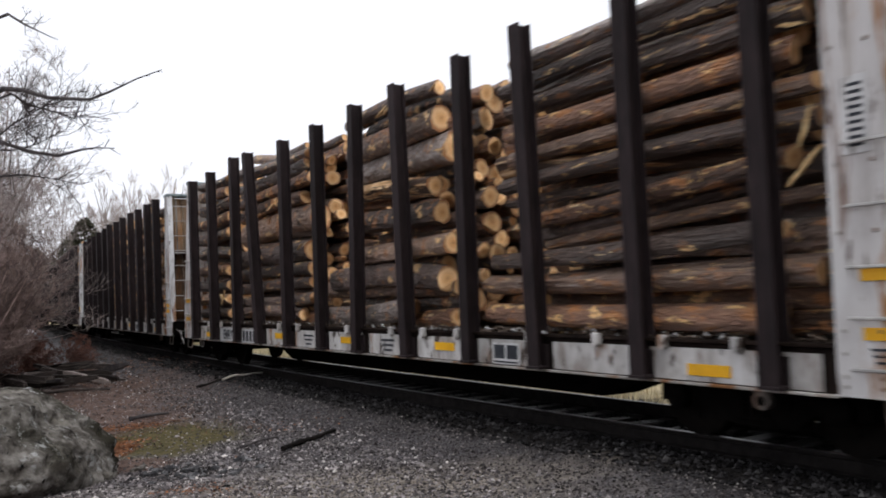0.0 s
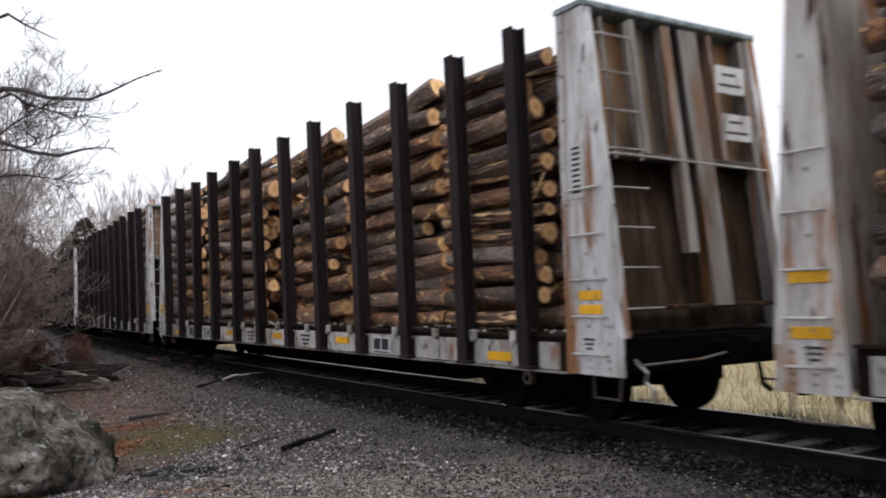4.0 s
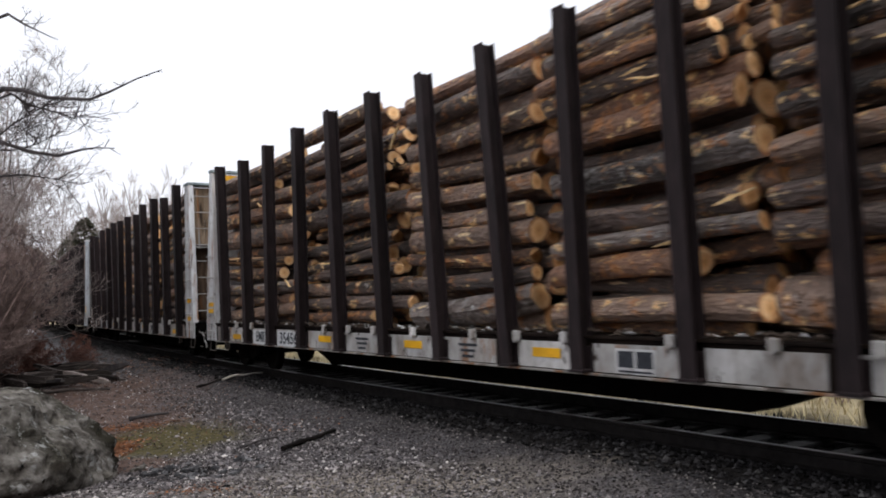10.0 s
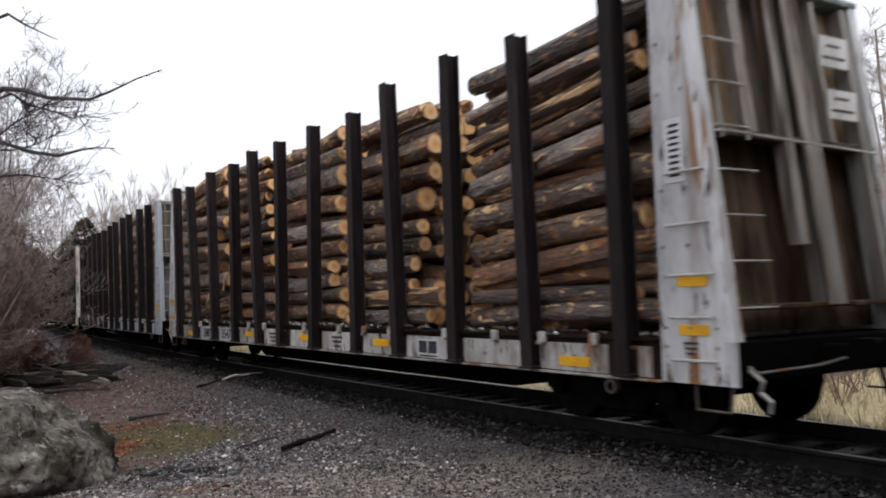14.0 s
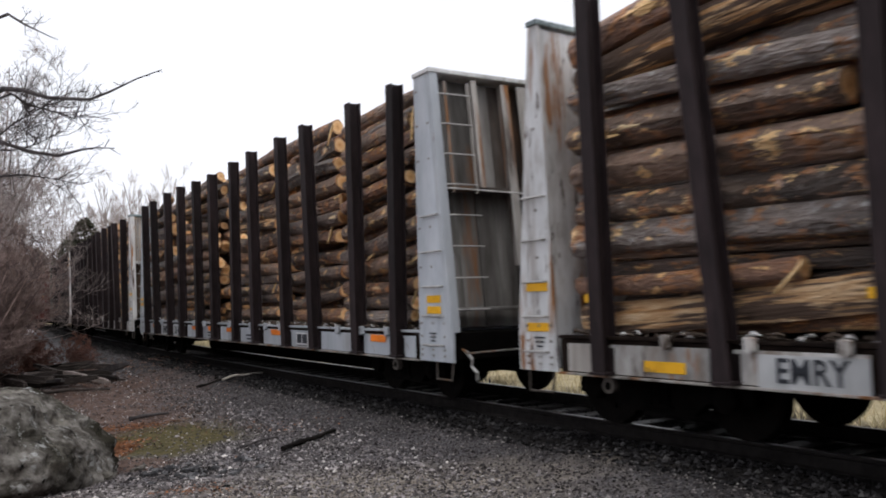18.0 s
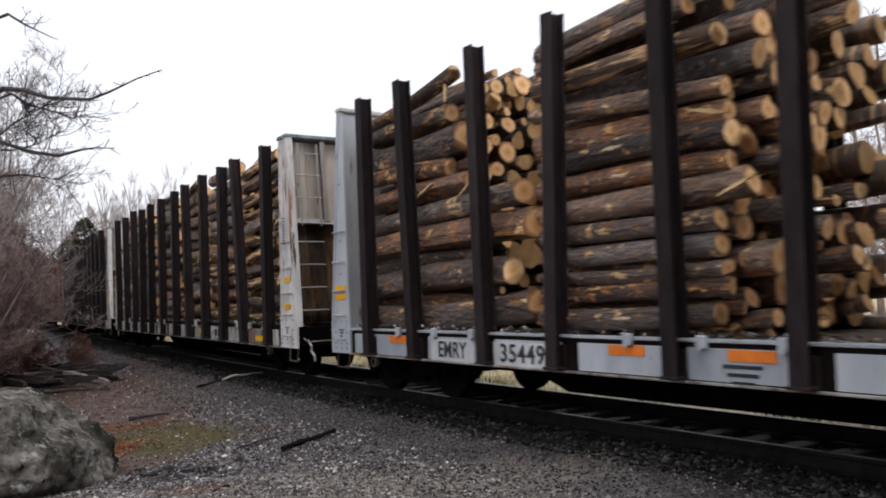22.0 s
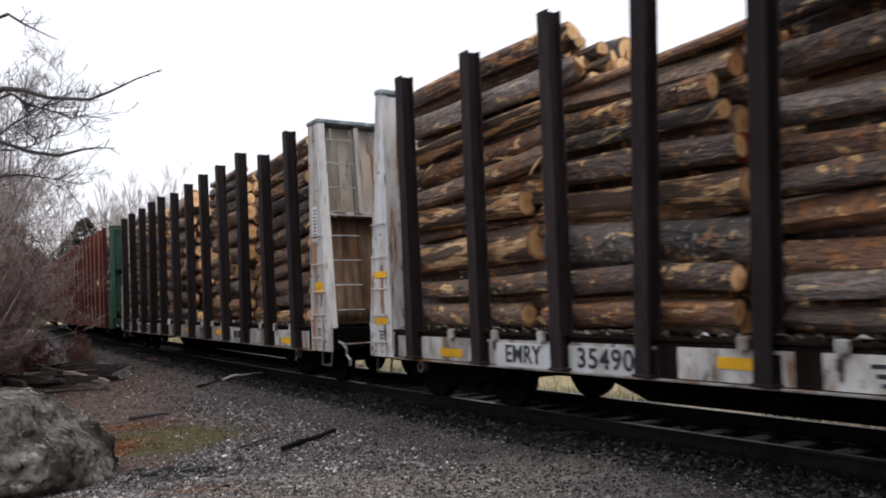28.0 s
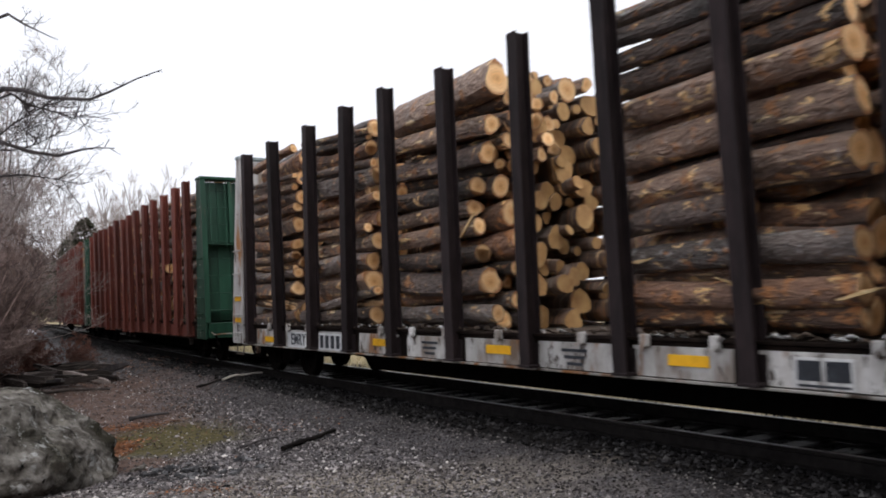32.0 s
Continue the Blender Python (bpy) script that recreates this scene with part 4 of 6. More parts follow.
def flatcar(name, label, paint, sill_paint, lining, frame_mat, cap_mat, post_mat, accent, posts=POST_X, post_w=0.19, length=CAR_LEN):
    car = tagged(new(name), label, "log car", "log cars of the train")
    L = length / 2
    part("deck", one(Shell.box, -L + 0.86, L - 0.86, -1.36, 1.36, DECK_Z - 0.08, DECK_Z, 0.01), DECK, car, "bark-littered plank deck")
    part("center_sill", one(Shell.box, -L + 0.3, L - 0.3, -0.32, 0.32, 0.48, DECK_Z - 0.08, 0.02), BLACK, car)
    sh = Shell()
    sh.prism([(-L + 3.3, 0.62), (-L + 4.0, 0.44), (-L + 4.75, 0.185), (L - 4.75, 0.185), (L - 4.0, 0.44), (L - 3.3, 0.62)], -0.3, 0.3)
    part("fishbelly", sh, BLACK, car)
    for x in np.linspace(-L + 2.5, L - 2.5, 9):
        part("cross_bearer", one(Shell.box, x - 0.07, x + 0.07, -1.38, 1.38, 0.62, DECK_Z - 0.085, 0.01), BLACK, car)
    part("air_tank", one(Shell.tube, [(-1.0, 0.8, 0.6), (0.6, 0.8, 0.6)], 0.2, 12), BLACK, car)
    edges = [L - 0.88] + list(posts) + [-L + 0.88]
    for sg in (-1, 1):
        yo = sg * 1.43
        # Sill coloured dark to stand for the shadow gap under the deck edge.
        part("side_sill", one(Shell.box, -L + 0.88, L - 0.88, min(yo - sg * 0.1, yo - sg * 0.02), max(yo - sg * 0.1, yo - sg * 0.02), SILL_Z + 0.01, DECK_Z - 0.02, 0.01), GRIME_SHADE, car)
        part("sill_flange", one(Shell.box, -L + 0.88, L - 0.88, min(yo - sg * 0.1, yo + sg * 0.03), max(yo - sg * 0.1, yo + sg * 0.03), SILL_Z - 0.015, SILL_Z + 0.01, 0.005), RIB if accent is not None else sill_paint, car)
        part("deck_edge", one(Shell.box, -L + 0.88, L - 0.88, min(yo - sg * 0.12, yo + sg * 0.015), max(yo - sg * 0.12, yo + sg * 0.015), DECK_Z - 0.02, DECK_Z + 0.015, 0.006), PALE if accent is ORANGE else GRIME_SHADE, car)
        for i in range(len(edges) - 1):
            a, b = edges[i + 1] + 0.13, edges[i] - 0.13
            if b - a > 0.25:
                tint = random.Random(i * 5 + len(label)).random()
                part("sill_panel", one(Shell.box, a, b, min(yo, yo - sg * 0.02), max(yo, yo - sg * 0.02), SILL_Z + 0.02, DECK_Z - 0.07, 0.008), RIB if accent is YELLOW and tint < 0.22 and i not in (3, 9, 10) else paint, car)
            if 0 < i < len(edges) - 2 and sg < 0:
                for k in ((0.16, 0.86) if i % 3 == 1 else (0.9,) if i in (3, 9, 10) else (0.62,)):
                    x = a + (b - a) * k
                    sh = Shell()
                    sh.box(x - 0.06, x + 0.06, yo - 0.06, yo + 0.0, DECK_Z - 0.08, DECK_Z + 0.05, 0.014)
                    sh.lathe([(-0.07, 0.035), (-0.01, 0.035)], yo, 10, 0, x, DECK_Z - 0.06)
                    part("strap_winch", sh, paint, car, "pale strap winch on the deck edge")
        for i, x in enumerate(posts):
            key = (post_mat.name, post_w)
            if key not in BARS:
                sh = Shell()
                h_beam(sh, post_w, 0.2 if post_w < 0.2 else 0.16, 0.0, TOP_Z - SILL_Z - 0.02)
                sh.box(-post_w / 2 - 0.02, post_w / 2 + 0.02, -0.12, 0.12, 0.0, 0.03, 0.005)
                BARS[key] = sh.mesh("stake", post_mat)
            bent = random.Random(i * 7 + sg)
            part("stake", BARS[key], None, car, "", T(x + bent.uniform(-0.04, 0.04), sg * 1.47, SILL_Z + 0.02 + bent.uniform(-0.06, 0.05)) @ pose(0, 0, 0, -sg * 1.3 + bent.gauss(0, 0.4), bent.gauss(0, 0.55), bent.gauss(0, 2)))
            part("stake_pocket", one(Shell.box, x - 0.11, x + 0.11, min(yo - sg * 0.08, yo + sg * 0.004), max(yo - sg * 0.08, yo + sg * 0.004), SILL_Z + 0.03, DECK_Z - 0.1, 0.008), post_mat, car)
        # reflectors and stencils on the bays
        for i in range(len(edges) - 1):
            a, b = edges[i + 1] + 0.13, edges[i] - 0.13
            xm, y = (a + b) / 2, yo + sg * 0.004
            rot = Matrix.Rotation(math.pi, 4, "Z") if sg > 0 else Matrix()
            if accent is not None and i in ((1, 4, 6, 7, 8, 11) if accent is ORANGE else (1, 4, 6, 8, 11)):
                part("reflector", bar_block("reflector", 0.5, 0.11, accent), None, car, "", T(xm - sg * 0.1, y, 0.87 if accent is ORANGE else 0.73 if i % 2 else 0.8) @ rot)
            if accent is not None and i in (5, 7):
                for k in range(3):
                    part("stencil_line", bar_block("stencil_line", 0.42 - 0.08 * k, 0.035, INK), None, car, "", T(xm, y, (0.77 if accent is ORANGE else 0.84) - 0.075 * k) @ rot)
            if accent is not None and i == 3:
                part("data_panel", bar_block("data_panel", 0.56, 0.26, SIGN), None, car, "white-framed black data panel", T(xm, y, 0.76) @ rot)
                for dx, dz, w, h in ((-0.13, 0.02, 0.22, 0.17), (0.13, 0.02, 0.22, 0.17), (0, -0.105, 0.48, 0.022)):
                    part("data_field", bar_block("data_field", w, h, INK, 0.01), None, car, "", T(xm + dx, y, 0.76 + dz) @ rot)
    crumbs, rng = Shell(), random.Random(len(label))
    for _ in range(520):
        x, y, w = rng.uniform(-L + 1.0, L - 1.0), -1.43 + abs(rng.gauss(0, 0.12)), rng.uniform(0.02, 0.1)
        z = DECK_Z + 0.012 + rng.uniform(0, 0.05)
        a = rng.uniform(0, 3.14)
        c, s = math.cos(a) * w, math.sin(a) * w * 0.3
        crumbs.add([(x - c, max(y - s, -1.46), z), (x + s * 0.4, max(y - 0.02, -1.46), z + 0.02), (x + c, y + s, z), (x, y + 0.03, z - 0.006), (x, y, z + rng.uniform(0.02, 0.05))], [(0, 1, 4), (1, 2, 4), (2, 3, 4), (3, 0, 4)], rng.choice((0, 0, 0, 0, 1)))
    tagged(part("bark_crumb", crumbs, [DECK, SIGN if accent is not None else DECK], car, "bark crumbs and chips on the deck edge"), kind="stuff")
    for x in (L - 1.6, -L + 1.6):
        for sg in (-1, 1):
            sh = Shell()
            sh.lathe([(-0.04, 0.08), (0.04, 0.08)], sg * 1.4, 14, 0, x, SILL_Z - 0.1)
            sh.lathe([(-0.045, 0.045), (0.045, 0.045)], sg * 1.4, 10, 1, x, SILL_Z - 0.1)
            sh.box(x - 0.06, x + 0.06, sg * 1.4 - 0.035, sg * 1.4 + 0.035, SILL_Z - 0.08, SILL_Z + 0.0, 0.0)
            part("jacking_eye", sh, [GREY, BLACK], car)
    return car


def finish_car(car, plate, lining, frame_mat, cap_mat, signs, brake, accent, marks=True, length=CAR_LEN, low_mat=None, tail=None):
    L = length / 2
    for e in (1, -1):
        slim = e < 0 and signs > 0
        m = T(L, 0, 0) if e > 0 else Matrix.Rotation(math.pi, 4, "Z") @ T(L - 0.2 * slim, 0, 0)
        bh = add_bulkhead(car, m, plate if e > 0 or tail is None else tail, lining, frame_mat, cap_mat, signs, brake and e > 0, low_mat or lining, RIB if signs else None, slim)
        if accent is not None:
            for sg in (-1, 1):
                rot = Matrix.Rotation(math.pi, 4, "Z") if sg > 0 else Matrix()
                for z in (1.45, 1.3):
                    part("reflector", bar_block("plate_reflector", 0.36, 0.1, accent), None, bh, "", T(-0.34 if slim else -0.46, sg * 1.43, z) @ rot)
                if marks and not slim:
                    part("notice", bar_block("notice", 0.24, 0.62, SIGN), None, bh, "white notice with rows of small dark marks", T(-0.62, sg * 1.43, 2.82) @ rot)
                    for k in range(9):
                        part("notice_line", bar_block("notice_line", 0.13, 0.028, INK, 0.01), None, bh, "", T(-0.61, sg * 1.43, 3.06 - 0.06 * k) @ rot)
                for k in range(3):
                    part("stencil_line", bar_block("plate_line", 0.18 - 0.04 * k, 0.02, INK), None, bh, "", T(-0.36 if slim else -0.5, sg * 1.43, 0.98 - 0.05 * k) @ rot)
        add_truck(car, e * (L - 1.95))
    return car


# ---- logs ----
def log_mesh(seed, skin=None):
    rng = random.Random(seed)
    sides, segs = 12, 7
    sh = Shell()
    two, three, turn = rng.uniform(0.0, 0.11), rng.choice((0.0, 0.03, 0.12)), rng.uniform(0, 6.28)
    lob = [rng.uniform(-0.06, 0.06) + two * math.cos(4 * math.pi * j / sides + turn) + three * math.cos(6 * math.pi * j / sides + 2 * turn) for j in range(sides)]
    cx, cy = rng.gauss(0, 0.2), rng.gauss(0, 0.2)
    tap = rng.uniform(0.86, 1.0)
    rings = []
    for i in range(segs + 1):
        t = i / segs
        bend = 4 * t * (1 - t)
        r = 1.0 - (1 - tap) * t
        saw = rng.uniform(-0.012, 0.012) if i in (0, segs) else 0.0
        rings.append([(t - 0.5 + saw * math.cos(2 * math.pi * j / sides + cx * 20), cx * bend + (r + lob[j] + rng.uniform(-0.045, 0.045)) * math.cos(2 * math.pi * j / sides), cy * bend + (r + lob[j] + rng.uniform(-0.045, 0.045)) * math.sin(2 * math.pi * j / sides)) for j in range(sides)])
    faces = [(i * sides + j, i * sides + (j + 1) % sides, (i + 1) * sides + (j + 1) % sides, (i + 1) * sides + j) for i in range(segs) for j in range(sides)]
    sh.add([p for r in rings for p in r], faces, 0)
    sh.f += [tuple(range(sides - 1, -1, -1)), tuple(range(segs * sides, (segs + 1) * sides))]
    sh.m += [1, 1]
    me = sh.mesh("log", [skin or BARKS[BARK_MIX[seed % 7]], CUT], True)
    return me


LOGS = [log_mesh(100 + i) for i in range(28)]
PALE_LOGS = [log_mesh(200 + i, SPLIT) for i in range(6)]
LW = 1.37


def pack(rng, height, crown, small=0.0, near=-LW):
    """Log ends stacked in a bay: y, z and radius of each, from the deck up."""
    ys, zs, rs = [], [], []
    for _ in range(400):
        r = min(max(rng.gauss(0.137 - small, 0.042), 0.065), 0.24)
        c = np.array([near + r, LW - r] + [rng.uniform(near + r, LW - r) for _ in range(26)])
        if ys:
            dy = c[:, None] - np.array(ys)
            rr = r + np.array(rs)
            z = np.where(abs(dy) < rr, np.sqrt(np.maximum(rr ** 2 - dy ** 2, 0)) + np.array(zs), r).max(1)
            z = np.maximum(z, r)
        else:
            z = np.full(len(c), r)
        limit = height + crown * (1 - (c / LW) ** 2)
        z = np.where(z + r > limit, 99, z)
        k = int(z.argmin())
        if z[k] > 90:
            if r < 0.085:
                break
            small += 0.006
            continue
        ys.append(float(c[k]))
        zs.append(float(z[k]))
        rs.append(r)
    return ys, zs, rs


def splinter_mesh(seed, length):
    """A ragged pale sliver with tapering ends."""
    rng = random.Random(seed)
    sh, n, vs = Shell(), 5, []
    w = min(length * rng.uniform(0.03, 0.08), 0.022)
    for i in range(n + 1):
        t = i / n
        k = math.sin(math.pi * (0.08 + 0.84 * t)) * rng.uniform(0.6, 1.1)
        c = rng.gauss(0, w * 0.25)
        vs += [((t - 0.5) * length, -0.012, c - w * k), ((t - 0.5) * length, -0.015, c + w * k), ((t - 0.5) * length, 0.02, c + w * k * 0.7), ((t - 0.5) * length, 0.02, c - w * k * 0.7)]
    sh.add(vs, [(i * 4 + j, i * 4 + (j + 1) % 4, (i + 1) * 4 + (j + 1) % 4, (i + 1) * 4 + j) for i in range(n) for j in range(4)] + [(3, 2, 1, 0), (n * 4, n * 4 + 1, n * 4 + 2, n * 4 + 3)])
    return sh.mesh("splinter", SPLINTER)


def log_pile(label, length, height, crown, seed, tilt=0.0, reach=0.0, near_only=False, pale=0.04, shut=False, shown=(), middle=0.0, tail=0.0, bundle=(), raised=0.0):
    rng = random.Random(seed)
    pile = tagged(new("log_pile"), label, "log pile", "log piles on the train")
    core = Shell()
    ys, zs, rs = pack(rng, height - 0.1 * bool(shown), crown, near=-1.1 if shown else -LW)
    for front, z, turn, r in shown:
        back = middle + length / 2 + rng.uniform(-0.06, 0.04) + (tail * rng.uniform(0.6, 1.0) if z < 2.1 else 0.0)
        if shut and middle < 5 and rng.random() < 0.4:
            front += rng.uniform(0.12, 0.42)
        if raised and z > 2.5:
            back += raised * rng.uniform(0.6, 1.0)
        z = (z - DECK_Z) * 1.03 - 0.015
        slope = tilt * (0.35 + 0.6 * z / height) + turn
        half = (back - front) / 2
        z = max(z, r + 0.01 + abs(math.sin(radians(slope))) * half * (0.9 if z < 0.5 else 0.0))
        m = T(middle - (front + back) / 2, -LW + r + rng.uniform(0.0, 0.07), z) @ pose(0, 0, 0, 0, -slope, rng.gauss(0, 0.6)) @ Matrix.Rotation(rng.uniform(0, 6.28), 4, "X")
        part("log", rng.choice(PALE_LOGS if rng.random() < pale else LOGS), None, pile, at=m @ Matrix.Diagonal((2 * half * rng.choice((1, -1)), r, r * rng.uniform(0.94, 1.08), 1)))
    for y, z, r in zip(ys, zs, rs):
        ln = length * rng.uniform(0.9, 1.02)
        shift = 0.0
        if raised and z > 1.3:
            over = raised * rng.uniform(0.5, 1.2)
            ln, shift = ln + over, -over / 2
        if tail and z < 0.9:
            ln += tail * rng.uniform(0.4, 1.6)
        ax = rng.gauss(0, 0.09) - (ln - length) / 2 * bool(tail and ln > length * 1.05) + (reach * rng.random() if y > -0.9 else 0)
        if shut and not shift:
            ax = max(min(ax, (length - ln) / 2), (ln - length) / 2) if ln < length else 0.0
            ln = min(ln, length)
        if y > -0.75 and z < height - 0.25 and not tail and not near_only and middle < 14 and rng.random() < 0.85:
            over = rng.uniform(0.15, 0.6)
            ln, ax = ln + over, ax - over / 2
        ax += shift
        loose = rng.random() < 0.26
        k = 4.6 if loose else 2.0
        r *= rng.uniform(0.82, 1.0)
        turn = pose(0, 0, 0, 0, -tilt * (0.3 + 0.6 * z / height) + rng.gauss(0, k), rng.gauss(0, 0.7 * k))
        m = T(ax, y, z) @ turn @ Matrix.Rotation(rng.uniform(0, 6.28), 4, "X") @ Matrix.Diagonal((ln * rng.choice((1, -1)), r, r * rng.uniform(0.92, 1.08), 1))
        top = z > height + crown * (1 - (y / LW) ** 2) - 0.42
        if y < (-1.0 if near_only else -0.55) or (top and not near_only) or (reach > 0.3 and y < 0.5):
            part("log", rng.choice(PALE_LOGS if rng.random() < pale else LOGS), None, pile, at=m)
        else:
            me = rng.choice(LOGS)
            INNER_V, INNER_F, INNER_M = LOG_DATA[me.name]
            core.v += [tuple(m @ Vector(p)) for p in INNER_V]
            o = len(core.v) - len(INNER_V)
            core.f += [tuple(o + i for i in f) for f in INNER_F]
            core.m += INNER_M
    held = []
    for front, z0, z1, y0, y1, r in bundle:
        for _ in range(160):
            y, z, rr = rng.uniform(y0, y1), rng.uniform(z0, z1) - DECK_Z, r * rng.uniform(0.85, 1.1)
            if all((y - q[0]) ** 2 + (z - q[1]) ** 2 > (rr + q[2]) ** 2 * 0.92 for q in held):
                held.append((y, z, rr))
                back = middle + length / 2
                lie = T(middle - (front + back) / 2 + rng.uniform(-0.12, 0.12), y, z - 0.03) @ pose(0, 0, 0, 0, -tilt * 0.8 + rng.gauss(0, 0.8), rng.gauss(0, 0.6))
                part("log", rng.choice(LOGS), None, pile, at=lie @ Matrix.Diagonal((back - front, rr, rr, 1)))
    for k in range((8 if pale > 0.3 else 4) if shown else 0):
        front, z, _, r = rng.choice(shown[1:])
        at_front = rng.random() < 0.45
        x = middle - front - (rng.uniform(-0.05, 0.2) if at_front else rng.uniform(0.2, 0.85) * (middle + length / 2 - front))
        lean = rng.gauss(-20, 30) if at_front else rng.gauss(0, 12)
        m = T(x, -LW - 0.012, z - DECK_Z + rng.uniform(-0.5, 0.7) * r) @ pose(0, 0, 0, rng.uniform(-15, 15), lean, rng.gauss(0, 7))
        part("splinter", splinter_mesh(seed * 7 + k, rng.uniform(0.14, 0.5)), None, pile, "pale torn splinter of wood", m)
    if core.v:
        tagged(part("log_core", core.mesh("log_core", [BARK, CUT_PLAIN], True), None, pile), kind="stuff")
    return pile


LOG_DATA = {me.name: ([tuple(v.co) for v in me.vertices], [tuple(p.vertices) for p in me.polygons], [p.material_index for p in me.polygons]) for me in LOGS}
CUT_PLAIN = surf("cut_wood_inner", [(0.3, (0.36, 0.19, 0.08)), (0.6, (0.55, 0.34, 0.15)), (0.8, (0.66, 0.45, 0.22))], 5.0, (1, 1, 1), 0.75, bump=0.1, depth=0.004, big=0.3)

LOADS = {
    # leading end at mid-clip; stacks: from, to (metres behind the leading end), height over the rails, lift of the leading end, reach of the inner logs
    "A": (65.72, [(1.0, 4.85, 4.55, 1.5, 0.1), (7.0, 9.75, 4.6, 0.5, 0.45), (11.59, 15.35, 4.55, 1.0, 0.4), (16.13, 18.45, 4.5, 0.0, 0.1)]),
    "B": (44.8, [(1.0, 3.55, 4.35, 0.0, 0.0), (3.72, 6.38, 4.45, 3.5, 0.0), (7.18, 9.3, 4.35, 6.0, 0.1), (11.1, 14.7, 4.6, 1.0, 0.4), (15.71, 18.45, 4.55, 0.0, 0.25)]),
    "C": (24.2, [(1.0, 3.62, 4.72, 1.5, 0.0), (4.0, 6.7, 4.62, 2.5, 0.1), (6.98, 9.85, 4.5, 1.0, 0.0), (10.88, 13.75, 4.6, 2.5, 0.1), (14.48, 18.45, 4.36, 0.0, 0.3)]),
    "D": (3.63, [(1.0, 4.3, 4.45, 7.0, 0.0), (5.61, 8.0, 4.35, 0.0, 0.3), (8.48, 11.25, 4.42, 0.5, 0.0), (11.76, 14.3, 4.52, 1.5, 0.0), (14.63, 18.45, 4.5, 2.0, 0.0)]),
    "E": (-16.95, [(1.0, 3.65, 4.43, 6.0, 0.0), (3.79, 6.45, 4.55, 2.0, 0.0), (6.86, 9.6, 4.6, 0.0, 0.0), (11.45, 14.1, 4.6, 1.0, 0.55), (15.45, 18.45, 4.5, 3.0, 0.3)]),
    "F": (-37.65, [(1.0, 3.6, 4.4, 5.5, 0.0), (3.9, 6.35, 4.6, 1.0, 0.1), (7.08, 9.15, 4.55, 4.0, 0.0), (10.07, 12.3, 4.62, 0.5, 0.0), (12.79, 15.35, 4.0, -0.5, 0.1), (15.26, 18.45, 4.5, 3.5, 0.6)]),
    "G": (-58.26, [(1.0, 4.2, 4.38, 6.5, 0.1), (4.99, 7.7, 4.5, 2.5, 0.1), (10.12, 12.5, 4.5, 0.5, 0.3), (13.15, 15.7, 4.35, 0.0, 0.0), (16.1, 18.45, 4.45, 0.5, 0.0)]),
}
FACES = {}


def face(key, stack, rows):
    """The logs that show on a stack's near side: metres behind the car's leading end, height over the rails, degrees off the stack's lift, radius."""
    FACES[key, stack] = rows


face("A", 0, [(1.10, 1.23, -1.0, 0.14), (1.09, 1.59, -0.8, 0.13), (1.07, 1.92, 0.4, 0.11), (1.04, 2.44, 3.1, 0.12), (1.03, 2.82, -0.1, 0.11), (1.02, 3.13, -0.5, 0.11), (1.00, 3.42, -0.7, 0.12), (0.99, 3.73, -0.5, 0.11), (0.97, 4.04, 0.4, 0.12), (0.96, 4.32, -0.3, 0.11)])
face("A", 1, [(7.93, 1.26, 2.5, 0.17), (6.98, 1.75, -1.4, 0.19), (6.74, 2.18, 0.5, 0.15), (7.05, 2.68, -1.6, 0.17), (7.15, 3.11, -3.6, 0.14), (6.75, 3.48, 1.4, 0.24), (7.00, 3.93, 1.6, 0.19), (6.91, 4.36, 0.5, 0.12)])
face("A", 2, [(11.91, 1.22, -0.5, 0.13), (11.36, 1.51, -0.1, 0.12), (11.59, 1.77, 0.8, 0.12), (11.51, 2.06, -0.5, 0.13), (11.63, 2.40, -0.7, 0.19), (11.38, 2.96, 0.6, 0.24), (11.79, 3.35, 0.9, 0.15), (11.35, 3.67, 0.8, 0.14), (11.61, 3.99, 1.0, 0.13), (11.50, 4.23, -2.2, 0.13)])
face("A", 3, [(16.16, 1.22, 0.4, 0.13), (16.15, 1.55, 0.1, 0.13), (16.13, 1.88, -0.5, 0.13), (16.12, 2.22, -1.1, 0.13), (16.10, 2.63, -0.9, 0.13), (16.08, 3.05, 1.4, 0.14), (16.06, 3.41, 1.5, 0.14), (16.04, 3.77, 1.4, 0.13), (16.33, 4.07, -1.2, 0.13), (16.17, 4.35, -1.1, 0.13)])
face("B", 0, [(1.42, 1.18, 0.8, 0.09), (1.41, 1.44, 0.8, 0.10), (1.40, 1.68, 0.1, 0.11), (1.39, 1.93, -2.0, 0.11), (1.37, 2.19, -1.2, 0.12), (1.36, 2.45, -0.7, 0.09), (1.35, 2.67, -0.1, 0.10), (1.33, 2.97, 1.0, 0.11), (1.32, 3.25, 1.6, 0.11), (1.30, 3.62, 1.5, 0.13), (1.29, 3.90, -0.1, 0.12), (1.27, 4.22, -1.6, 0.11)])
face("B", 1, [(3.66, 1.19, -1.3, 0.11), (3.65, 1.43, -0.4, 0.13), (3.65, 1.83, 3.8, 0.17), (3.72, 2.15, -0.3, 0.12), (4.14, 2.39, 0.6, 0.12), (3.70, 2.62, -0.9, 0.12), (3.71, 2.94, -0.2, 0.13), (3.88, 3.32, -1.2, 0.14), (3.79, 3.66, -2.4, 0.14), (3.93, 3.96, -1.2, 0.14), (3.84, 4.27, 3.5, 0.16)])
